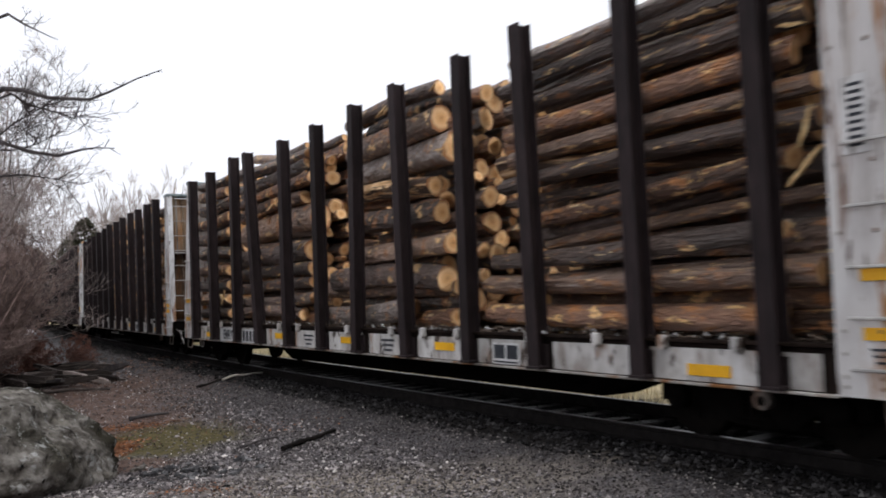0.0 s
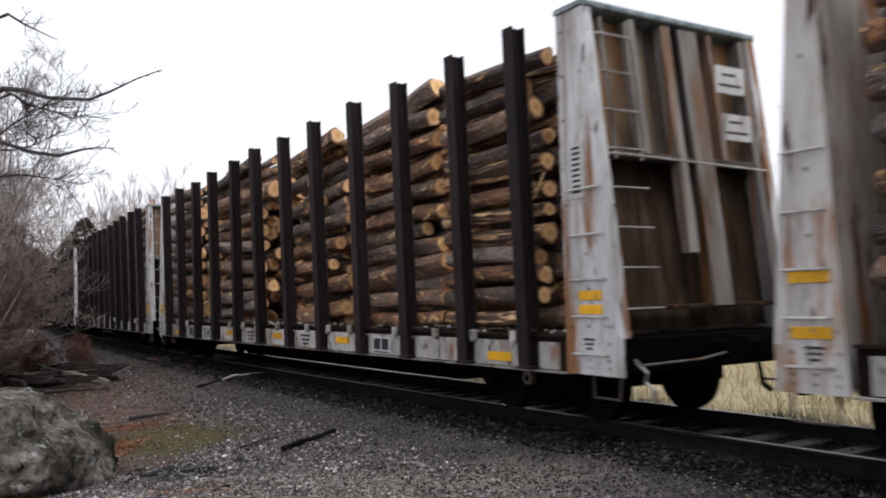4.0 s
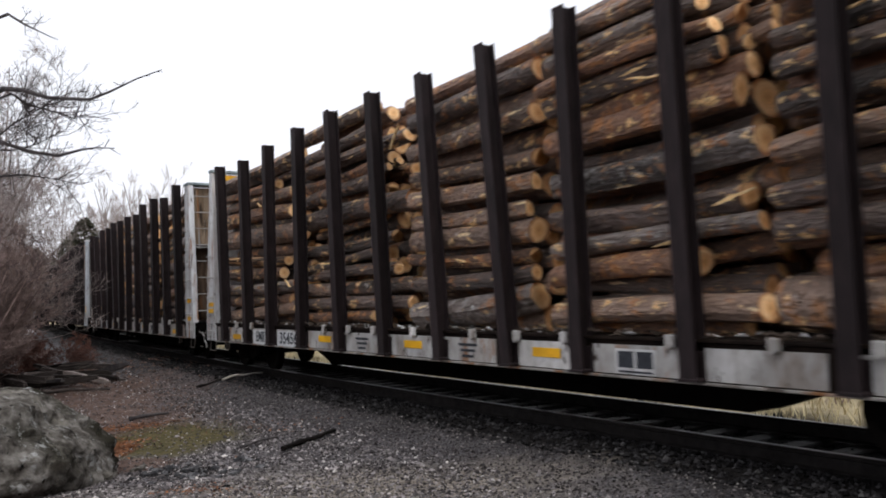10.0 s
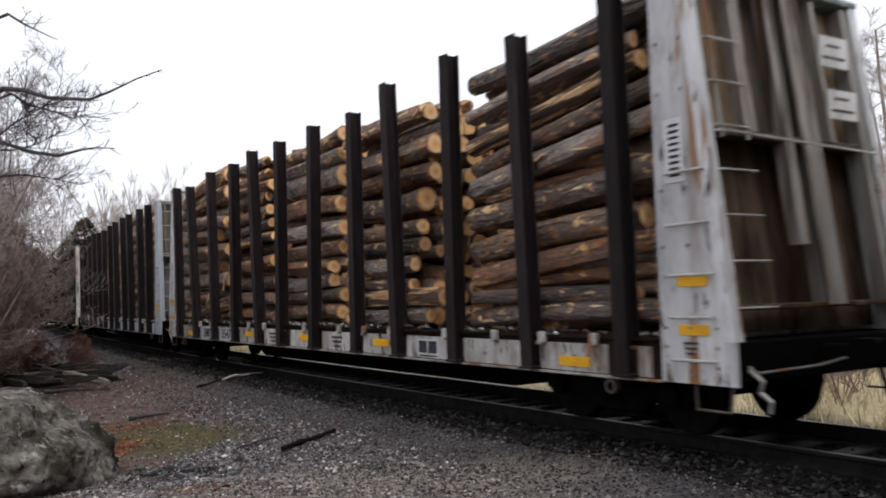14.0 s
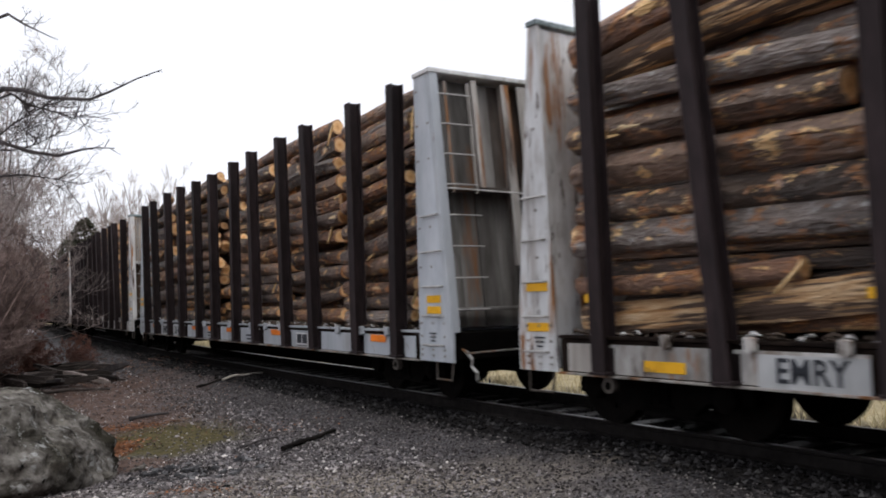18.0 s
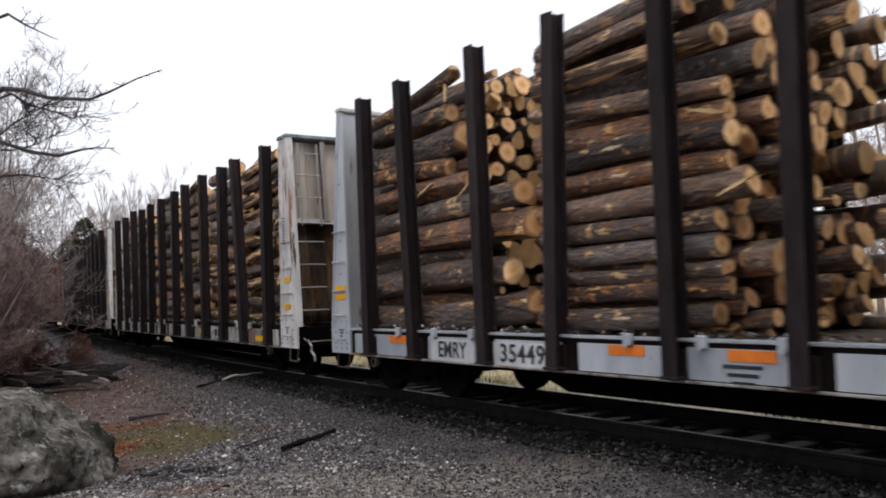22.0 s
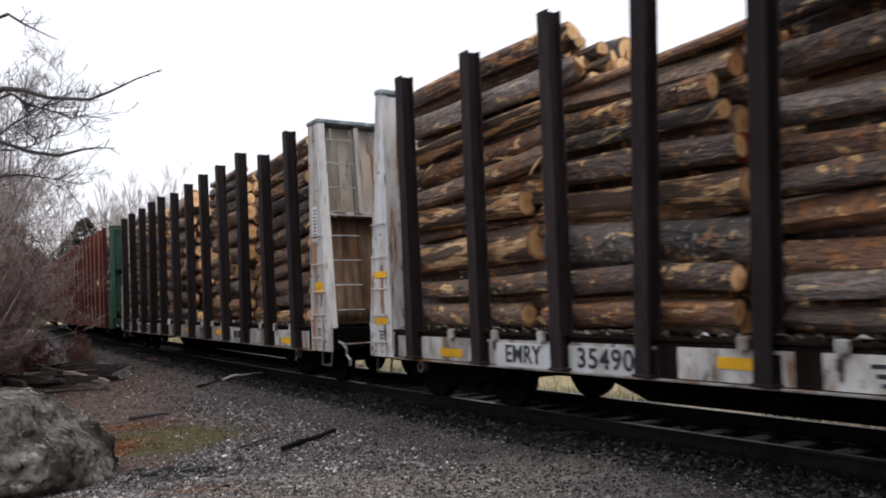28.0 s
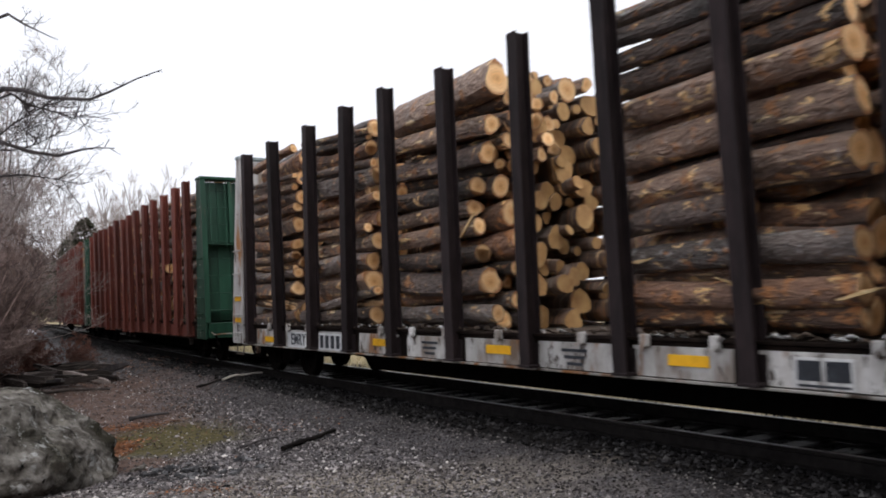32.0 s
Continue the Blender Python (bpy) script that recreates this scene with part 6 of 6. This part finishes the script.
RUST_LEN = 20.6
rust = flatcar("log_car", "rusty red bulkhead flatcar with a green end wall, loaded with logs", RUSTY, GRIME_SHADE, GREEN, GREEN, GREEN, RUSTY, None, [RUST_LEN / 2 - 1.35 - 1.38 * i for i in range(14)], 0.34, RUST_LEN)
finish_car(rust, GREEN, GREEN, GREEN, GREEN, 0, False, None, length=RUST_LEN, low_mat=GREEN)
for lead, seed in ((-79.7, 8), (-101.6, 9)):
    car = rust if seed == 8 else copy_thing(rust, Matrix())
    loads = [(car, 0.0)]
    stacks = [(0.95 + 3.13 * i, 3.95 + 3.13 * i, 4.45, 0.0, 0.0) for i in range(6)]
    for pile, mid in load_stacks(stacks, seed, "stack of cut logs behind rusty red stakes", True):
        loads.append((pile, RUST_LEN / 2 - mid))
    MOVING.append((lead, RUST_LEN, loads, ""))


# ---- trees and brush ----
def grow(sh, rng, p, d, length, radius, level, sides, up=0.25, splits=(4, 7), thin=0.55, spread=0.75, minr=0.004):
    """A limb with its side limbs, thinning out to twigs."""
    n = 5 if level > 1 else 3
    pts, dirs = [p.copy()], []
    q, dd = p.copy(), d.normalized()
    for i in range(n):
        dd = (dd + Vector((rng.gauss(0, 0.16), rng.gauss(0, 0.16), rng.gauss(0, 0.12) + up * 0.12))).normalized()
        q = q + dd * (length / n)
        pts.append(q.copy())
        dirs.append(dd.copy())
    sh.tube(pts, [max(radius * (1 - 0.75 * i / n), minr * 0.6) for i in range(n + 1)], sides if level > 1 else 3, caps=False)
    if level == 0:
        return
    for _ in range(rng.randint(*splits)):
        t = rng.uniform(0.25, 1.0)
        i = min(int(t * n), n - 1)
        a = pts[i].lerp(pts[i + 1], t * n - i)
        side = Vector((rng.gauss(0, 1), rng.gauss(0, 1), rng.gauss(0, 0.6))).normalized()
        nd = (dirs[i] * (1 - spread * 0.6) + side * spread + Vector((0, 0, up))).normalized()
        grow(sh, rng, a, nd, length * thin * rng.uniform(0.6, 1.15) * (1.15 - 0.4 * t), max(radius * 0.5 * (1 - 0.5 * t), minr), level - 1, max(sides - 1, 3), up, splits, thin, spread, minr)


def bare_tree(seed, height, lean=0.0, levels=4, stems=1, radius=0.1, splits=(4, 6), minr=0.005, mat=None, up=0.3, spread=0.8):
    rng = random.Random(seed)
    trunk, crown = Shell(), Shell()
    for k in range(stems):
        d = Vector((rng.gauss(0, 0.1) + lean, rng.gauss(0, 0.1), 1)) if stems == 1 else Vector((rng.gauss(0, 0.35), rng.gauss(0, 0.35), 1))
        d.normalize()
        pts, q, dd = [Vector((rng.gauss(0, 0.12) * (stems > 1), rng.gauss(0, 0.12) * (stems > 1), -0.1))], None, d
        h = height * rng.uniform(0.75, 1.0)
        for i in range(7):
            dd = (dd + Vector((rng.gauss(0, 0.07), rng.gauss(0, 0.07), 0.05))).normalized()
            pts.append(pts[-1] + dd * h / 7)
        trunk.tube(pts, [radius * (1 - 0.11 * i) for i in range(8)], 7)
        for i in range(11 if stems == 1 else 7):
            t = rng.uniform(1.4, 7)
            j = min(int(t), 6)
            a = pts[j].lerp(pts[j + 1], t - j)
            side = Vector((rng.gauss(0, 1), rng.gauss(0, 1), rng.uniform(0.1, 0.9))).normalized()
            grow(crown, rng, a, side, h * 0.34 * (1.2 - t / 9), radius * 0.45 * (1.1 - t / 8), levels - 2, 4, up, splits, 0.55, spread, minr)
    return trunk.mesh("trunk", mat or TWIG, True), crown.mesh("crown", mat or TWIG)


TREE_KINDS = {}


def plant(name, label, category, kind_key, maker, x, y, turn, size=1.0, group=""):
    if kind_key not in TREE_KINDS:
        TREE_KINDS[kind_key] = maker()
    tm, cm = TREE_KINDS[kind_key]
    tree = tagged(new(name), label, category, group)
    tree.matrix_basis = T(x, y, zg(x, y) - 0.03) @ Matrix.Rotation(turn, 4, "Z") @ Matrix.Diagonal((size, size, size, 1))
    part("trunk", tm, None, tree)
    part("crown", cm, None, tree)
    return tree


rt = random.Random(77)
# brush and saplings between the track and the wood
for k in range(130):
    y = 15 + 50 * rt.random() ** 1.3
    x = -y * rt.uniform(0.474 + 0.012 * (y > 26), 0.6) - 1.3
    v = rt.randrange(4)
    plant("bush", "leafless grey-brown thicket of thin stems beside the track", "bush", ("bush", v), lambda: bare_tree(200 + v, 3.4, 0, 4, 9, 0.022, (5, 8), 0.006, BRUSH), x, y, rt.uniform(0, 6.28), rt.uniform(0.7, 1.25), "brush beside the track")
for k in range(34):
    y = rt.uniform(20, 85)
    x = -y * rt.uniform(0.472, 0.6) - 2.2
    v = rt.randrange(4)
    plant("tree", "tall leafless tree with fine bare twigs", "tree", ("bare", v), lambda: bare_tree(300 + v, 9.0, 0.03, 5, 1, 0.11, (4, 6)), x, y, rt.uniform(0, 6.28), rt.uniform(0.6, 1.05) * (1 + max(y - 40, 0) / 90), "bare trees of the wood")
for k in range(46):
    y = rt.uniform(48, 120)
    x = -y * rt.uniform(0.475, 0.64) - 3.2
    v = rt.randrange(3)
    plant("tree", "leafless tree in the depth of the wood", "tree", ("far", v), lambda: bare_tree(400 + v, 12.0, 0, 4, 1, 0.16, (5, 7), 0.022), x, y, rt.uniform(0, 6.28), rt.uniform(0.6, 1.0), "trees in the depth of the wood")
for k in range(26):
    y = rt.uniform(17, 34)
    x = -y * rt.uniform(0.485, 0.58) - 0.7
    v = rt.randrange(4)
    plant("tree", "slender leafless tree with a dense spray of twigs", "tree", ("spray", v), lambda: bare_tree(600 + v, 7.5, 0, 5, 1, 0.036, (4, 6), 0.004), x, y, rt.uniform(0, 6.28), rt.uniform(0.8, 1.15), "slender trees beside the track")
for k in range(9):
    y = rt.uniform(17, 28)
    x = y * rt.uniform(0.5, 0.62) + 1.0
    v = rt.randrange(4)
    plant("tree", "bare tree standing in dry grass beyond the track", "tree", ("bare", v), None, x, y, rt.uniform(0, 6.28), rt.uniform(1.0, 1.35), "trees beyond the track")
# brush in the dry grass beyond the track
for k in range(16):
    bx, by, _ = beside(rt.uniform(-22, 6), -rt.uniform(5.0, 9.0))
    v = rt.randrange(4)
    plant("bush", "bare brown brush in dry grass beyond the track", "bush", ("bush", v), None, bx, by, rt.uniform(0, 6.28), rt.uniform(0.5, 0.8), "brush beyond the track")
# thickets of the wood beyond the bend
for k in range(34):
    y = rt.uniform(104, 140)
    x = -y * rt.uniform(0.405, 0.62)
    v = rt.randrange(4)
    plant("thicket", "tall grey-brown leafless thicket beyond the bend", "bush", ("bush", v), None, x, y, rt.uniform(0, 6.28), rt.uniform(2.0, 3.0), "thickets beyond the bend")
# far trees behind the train
for k in range(46):
    y = rt.uniform(100, 135)
    x = -y * rt.uniform(0.325, 0.46)
    v = rt.randrange(3)
    plant("tree", "tall leafless tree far behind the train", "tree", ("distant", v), lambda: bare_tree(700 + v, 12.0, 0, 4, 1, 0.1, (5, 7), 0.009, None, 1.0, 0.34), x, y, rt.uniform(0, 6.28), rt.uniform(1.15, 1.7), "far trees behind the train")
for k in range(16):
    y = rt.uniform(22, 46)
    x = y * rt.uniform(0.42, 0.66) + 1.5
    v = rt.randrange(4)
    plant("tree", "bare tree standing in dry grass beyond the track", "tree", ("bare", v), None, x, y, rt.uniform(0, 6.28), rt.uniform(0.8, 1.2), "trees beyond the track")


def conifer(seed, h, clumps=1100, blade=0.13):
    rng = random.Random(seed)
    trunk, crown = Shell(), Shell()
    trunk.tube([(0, 0, -0.1), (0, 0, h)], [0.16, 0.03], 7)
    for i in range(clumps):
        z = h * (0.12 + 0.88 * rng.random() ** 0.8)
        r = (1 - z / h) ** 0.6 * h * 0.36 * rng.uniform(0.35, 1.1) + 0.1
        a = rng.uniform(0, 6.28)
        c = Vector((r * math.cos(a), r * math.sin(a), z - r * 0.25))
        for _ in range(3):
            d = Vector((math.cos(a) + rng.gauss(0, 0.6), math.sin(a) + rng.gauss(0, 0.6), rng.gauss(0, 0.35))).normalized() * rng.uniform(0.25, 0.55)
            w = d.cross(Vector((0, 0, 1))).normalized() * blade + Vector((0, 0, rng.uniform(-0.08, 0.08)))
            crown.add([c - w, c + w, c + d], [(0, 1, 2)])
    return trunk.mesh("trunk", TWIG), crown.mesh("crown", NEEDLE)


for x, y, s in ((-38.5, 90, 1.2), (-41.6, 93, 1.0), (-43.6, 90, 0.85), (-47, 92, 0.9)):
    plant("conifer", "dark green conifer at the edge of the wood", "conifer", ("fir", 0), lambda: conifer(9, 9.5), x, y, x, s, "conifers")


# unseen evergreens, added behind the camera to shade the train's near end
for x, y, s in ((3.7, -2.3, 0.95), (6.0, -4.4, 1.05), (8.2, -7.4, 1.2), (2.4, -5.6, 1.0), (-1.6, -6.6, 0.9), (4.6, -9.5, 1.2)):
    plant("conifer", "dense evergreen added out of view to shade the near cars", "conifer", ("dense", 0), lambda: conifer(19, 10.0, 7500, 0.1), x, y, x, s, "conifers")


# ---- boulder, debris, sticks ----
def boulder(name, label, x, y, rx, ry, rz, seed, sub=5, sink=0.35):
    bm = bmesh.new()
    bmesh.ops.create_icosphere(bm, subdivisions=sub, radius=1)
    o = Vector((seed * 7.1, seed * 3.3, seed))
    for v in bm.verts:
        p = v.co.copy()
        p = p * (1.0 / max(sum(abs(c) ** 3.2 for c in p), 1e-6) ** (1 / 3.2))
        k = 0.92 + 0.3 * noise.noise(p * 0.9 + o) + 0.1 * noise.noise(p * 2.3 + o) + 0.04 * noise.noise(p * 5 + o) + 0.028 * noise.noise(p * 9 + o) + 0.022 * noise.noise(p * 18 + o) + 0.017 * noise.noise(p * 37 + o)
        v.co = Vector((p.x * rx * k, p.y * ry * k, max(p.z, -0.5) * rz * k))
    me = bpy.data.meshes.new(name)
    bm.to_mesh(me)
    bm.free()
    me.materials.append(ROCK)
    me.polygons.foreach_set("use_smooth", [True] * len(me.polygons))
    ob = tagged(new(name, me), label, "rock")
    ob.location = (x, y, zg(x, y) + rz * sink)
    return ob


boulder("boulder", "large grey lichen-stained boulder on the gravel", -4.95, 8.75, 1.25, 1.2, 0.74, 3, 6)
rs = random.Random(31)
for k in range(84):
    x, y, r = rs.gauss(-2.85, 0.42), rs.gauss(9.35, 0.3), rs.uniform(0.02, 0.1) * rs.uniform(0.5, 1.0)
    if k > 71:
        x, y, r = rs.gauss(-3.72, 0.12), rs.gauss(9.2, 0.25), rs.uniform(0.05, 0.13)
    st = boulder("stone", "dark broken stone lying on the dirt" if k < 72 else "rough grey stone at the foot of the boulder", x, y, r, r * rs.uniform(0.6, 0.9), r * rs.uniform(0.4, 0.7), k + 1.5, 1 + (k % 3 == 0), 0.3)
    st.data.materials[0] = DARK_ROCK if k < 72 else ROCK
    st.data.polygons.foreach_set("use_smooth", [False] * len(st.data.polygons))
    st.rotation_euler = (rs.gauss(0, 0.2), rs.gauss(0, 0.2), rs.uniform(0, 6.28))


def stick(label, a, b, r, mat, seed, lift=0.02, category="stick", name="stick"):
    rng = random.Random(seed)
    n = 7
    pts = []
    for i in range(n + 1):
        t = i / n
        x, y = a[0] + (b[0] - a[0]) * t + rng.gauss(0, 0.015), a[1] + (b[1] - a[1]) * t + rng.gauss(0, 0.015)
        pts.append((x, y, zg(x, y) + r + lift * (0.3 + rng.random())))
    sh = Shell()
    sh.tube(pts, [r * (1 - 0.4 * i / n) * rng.uniform(0.85, 1.15) for i in range(n + 1)], 7)
    ob = tagged(new(name, sh.mesh(name, mat, True)), label, category)
    return ob


stick("dark weathered stick lying on the gravel", (-5.13, 17.4), (-4.68, 18.25), 0.03, TIE, 1)
stick("pale peeled stick lying on the gravel", (-4.78, 18.05), (-3.93, 19.6), 0.026, PEELED, 2, 0.03)
stick("long dark board lying by the debris", (-8.9, 17.6), (-7.2, 18.2), 0.05, OLDWOOD, 9)
stick("dark rotten branch lying on the gravel", (-1.93, 10.02), (-1.5, 11.28), 0.035, TIE, 3)
stick("dark twig lying on the moss", (-5.0, 13.4), (-4.5, 13.85), 0.035, BOUGH, 4)
stick("dark twig lying on the gravel", (-2.47, 10.32), (-2.2, 11.0), 0.02, BOUGH, 5)


def beam(x, y, z, length, w, h, turn, tilt, mat, seed):
    """A broken squared timber with splintered ends."""
    rng = random.Random(seed)
    sh = Shell()
    vs, n = [], 6
    for i in range(n + 1):
        t = (i / n - 0.5) * length
        k = 1 if 0 < i < n else rng.uniform(0.35, 0.9)
        vs += [(t + rng.uniform(-0.03, 0.03), sy * w / 2 * k * rng.uniform(0.85, 1.1), sz * h / 2 * k * rng.uniform(0.85, 1.1)) for sy, sz in ((-1, -1), (1, -1), (1, 1), (-1, 1))]
    fs = [(i * 4 + j, i * 4 + (j + 1) % 4, (i + 1) * 4 + (j + 1) % 4, (i + 1) * 4 + j) for i in range(n) for j in range(4)]
    sh.add(vs, fs + [(3, 2, 1, 0), (n * 4, n * 4 + 1, n * 4 + 2, n * 4 + 3)])
    ob = tagged(new("timber", sh.mesh("timber", mat)), "dark broken timber in a heap of debris", "timber", "debris heap")
    ob.matrix_basis = T(x, y, zg(x, y) + z) @ pose(0, 0, 0, 0, tilt, turn)
    return ob


for k in range(44):
    x, y = rt.uniform(-11.2, -8.35), rt.uniform(17.4, 21.8)
    hump = 0.4 * max(0.0, 1 - ((x + 9.6) / 1.6) ** 2)
    beam(x, y, rt.uniform(0.05, 0.1) + rt.random() * hump, rt.uniform(0.6, 2.1), rt.uniform(0.07, 0.2), rt.uniform(0.05, 0.17), rt.uniform(-35, 55), rt.uniform(-14, 14), rt.choice([OLDWOOD, OLDWOOD, OLDWOOD, OLDWOOD, BOUGH, TWIG]), 60 + k)
for k in range(16):
    x, y = rt.uniform(-13.5, -9.6), rt.uniform(18.5, 25)
    v = rt.randrange(2)
    plant("bramble", "low reddish-brown bramble at the wood's edge", "bush", ("bramble", v), lambda: [bare_tree(500 + v, 1.0, 0, 4, 12, 0.008, (4, 6), 0.005, BRAMBLE)[i] for i in (0, 1)], x, y, rt.uniform(0, 6.28), rt.uniform(0.7, 1.4), "brambles")
# White mound added as a stand-in for a small pale spot of unknown kind.
boulder("snow_patch", "small white mound at the wood's edge", -29.5, 60, 0.42, 0.4, 0.25, 5, 3, 0.6).data.materials[0] = WHITE_MOUND


# near tree whose boughs hang into view
def near_tree():
    rng = random.Random(21)
    tree = tagged(new("tree"), "near leafless tree with dark boughs reaching over the track side", "tree")
    tree.location = (-8.4, 10.6, zg(-8.4, 10.6))
    tr = Shell()
    tr.tube([(0, 0, -0.1), (0.05, 0, 1.6), (0.02, 0.1, 3.2), (0.1, 0.1, 5.0), (0.0, 0.2, 7.0)], [0.19, 0.16, 0.14, 0.1, 0.05], 9)
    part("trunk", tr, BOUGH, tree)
    o = Vector(tree.location)

    def at(px, py, d):
        """A place d metres ahead, px and py thousandths to the side and up from the view's axis."""
        return Vector((px * d / 1000, d, 1.373 + (py / 1000 + 0.0645) * d)) - o

    boughs = [(0.034, (0.0, 0.1, 3.3), [(-528, 203, 9.0), (-505, 201, 8.9), (-474, 191, 8.8), (-424, 188, 8.7), (-400, 197, 8.65), (-366, 213, 8.6), (-337, 223, 8.6)]),
              (0.034, (0.05, 0.0, 2.6), [(-530, 138, 9.6), (-494, 125, 9.5), (-460, 120, 9.4), (-433, 127, 9.3), (-416, 129, 9.3), (-393, 128, 9.2)]),
              (0.024, (0.05, 0.1, 4.4), [(-524, 295, 8.8), (-504, 282, 8.7), (-490, 275, 8.6), (-474, 267, 8.6)]),
              (0.02, (0.0, 0.1, 3.2), [(-518, 197, 9.1), (-501, 184, 9.2), (-474, 176, 9.2), (-443, 166, 9.2), (-427, 170, 9.2)]),
              (0.018, (0.0, 0.1, 2.9), [(-540, 140, 9.4), (-515, 160, 9.3), (-492, 173, 9.3), (-471, 186, 9.2)]),
              (0.018, (0.05, 0.1, 2.5), [(-540, 128, 9.8), (-512, 128, 9.8), (-485, 135, 9.7), (-458, 150, 9.7)]),
              (0.022, (0.0, 0.0, 2.2), [(-540, 95, 10.2), (-505, 98, 10.1), (-470, 93, 10.0), (-438, 86, 10.0)])]
    for k, (r, root, line) in enumerate(boughs):
        pts = [Vector(root), Vector(root).lerp(at(*line[0]), 0.55) + Vector((0, 0, 0.12))] + [at(*p) for p in line]
        n = len(pts) - 1
        sh = Shell()
        sh.tube(pts, [max(r * (1.1 - 1.0 * i / n), 0.005) for i in range(n + 1)], 6)
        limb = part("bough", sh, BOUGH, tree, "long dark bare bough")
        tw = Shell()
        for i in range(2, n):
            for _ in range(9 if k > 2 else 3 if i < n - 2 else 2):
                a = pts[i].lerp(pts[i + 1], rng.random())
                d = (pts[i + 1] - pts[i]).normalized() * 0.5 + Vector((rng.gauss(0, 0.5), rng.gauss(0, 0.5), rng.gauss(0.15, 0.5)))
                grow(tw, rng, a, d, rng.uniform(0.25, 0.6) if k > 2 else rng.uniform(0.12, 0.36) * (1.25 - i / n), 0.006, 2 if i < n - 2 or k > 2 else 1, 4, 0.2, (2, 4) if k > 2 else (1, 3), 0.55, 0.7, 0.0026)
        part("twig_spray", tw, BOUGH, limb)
    return tree


near_tree()


# ---- dry grass beyond the track ----
def grass_field(count, seed):
    rng = np.random.default_rng(seed)
    s = rng.uniform(-60, 8, count)
    u = -2.9 - 14 * rng.random(count) ** 1.5
    x, y, th = on_line(s)
    px, py = x + u * np.sin(th), y - u * np.cos(th)
    z = ground_z(px, py)
    h, a = rng.uniform(0.12, 0.4, count), rng.uniform(0, 6.28, count)
    w = 0.012
    lean = rng.normal(0, 0.4, (count, 2)) * h[:, None]
    v = np.empty((count, 3, 3))
    v[:, 0] = np.stack([px - w * np.cos(a), py - w * np.sin(a), z - 0.02], 1)
    v[:, 1] = np.stack([px + w * np.cos(a), py + w * np.sin(a), z - 0.02], 1)
    v[:, 2] = np.stack([px + lean[:, 0], py + lean[:, 1], z + h], 1)
    me = bpy.data.meshes.new("dry_grass")
    me.from_pydata(v.reshape(-1, 3).tolist(), [], np.arange(count * 3).reshape(-1, 3).tolist())
    me.materials.append(STRAW)
    return tagged(new("dry_grass", me), "pale dry grass beyond the track", "grass", kind="stuff")


grass_field(26000, 8)


# ---- dead leaves and bark crumbs on the dirt ----
def litter(name, label, count, cx, cy, rx, ry, size, mat, seed):
    rng = np.random.default_rng(seed)
    px, py = cx + rng.normal(0, rx, count), cy + rng.normal(0, ry, count)
    z = ground_z(px, py) + rng.uniform(0.004, 0.03, count)
    a, r = rng.uniform(0, 6.28, count), rng.uniform(*size, count)
    v = np.empty((count, 4, 3))
    for k, (dx, dy) in enumerate(((1, 0), (0, 0.55), (-1, 0), (0, -0.55))):
        v[:, k] = np.stack([px + r * (dx * np.cos(a) - dy * np.sin(a)), py + r * (dx * np.sin(a) + dy * np.cos(a)), z + rng.uniform(-0.3, 0.5, count) * r], 1)
    me = bpy.data.meshes.new(name)
    me.from_pydata(v.reshape(-1, 3).tolist(), [], np.arange(count * 4).reshape(-1, 4).tolist())
    me.materials.append(mat)
    return tagged(new(name, me), label, "leaves", kind="stuff")


litter("dead_leaves", "brown dead leaves on the dirt", 900, -4.7, 13.0, 0.6, 1.8, (0.015, 0.04), LEAF, 1)
litter("fallen_leaves", "russet fallen leaves beside the moss", 420, -4.3, 10.9, 0.16, 0.4, (0.015, 0.035), RUSSET, 3)
litter("fallen_leaves", "russet fallen leaves beside the moss", 220, -4.65, 12.7, 0.26, 0.18, (0.015, 0.035), RUSSET, 4)
litter("fallen_leaves", "russet fallen leaves on the gravel", 110, -2.4, 8.35, 0.25, 0.12, (0.01, 0.028), RUSSET, 5)
litter("fallen_leaves", "russet fallen leaves on the gravel", 120, -2.4, 12.2, 0.5, 0.35, (0.01, 0.028), RUSSET, 6)
litter("leaf_litter", "brown leaf litter under the brush", 4000, -10.5, 19.5, 1.6, 3.5, (0.03, 0.07), LEAF, 2)


# ---- what moves ----
def motions():
    times = [float(t) for t in range(33)]
    spin_times = [k * 4 / 30 for k in range(241)]
    turns = [(t, Matrix.Rotation(travelled(t) / 0.42, 4, "Y")) for t in spin_times]
    for lead, length, loads, _ in MOVING:
        for ob, dx in loads:
            walk(ob, [(t, track_pose(lead - length / 2 + travelled(t), length / 2 - 1.95) @ T(dx, 0, 0 if not dx else DECK_Z + 0.015)) for t in times])
        for wheelset in [o for o in loads[0][0].children_recursive if o.name.startswith("wheelset")]:
            at = wheelset.matrix_basis.translation.copy()
            walk(wheelset, [(t, Matrix.Translation(at) @ m) for t, m in turns])


motions()
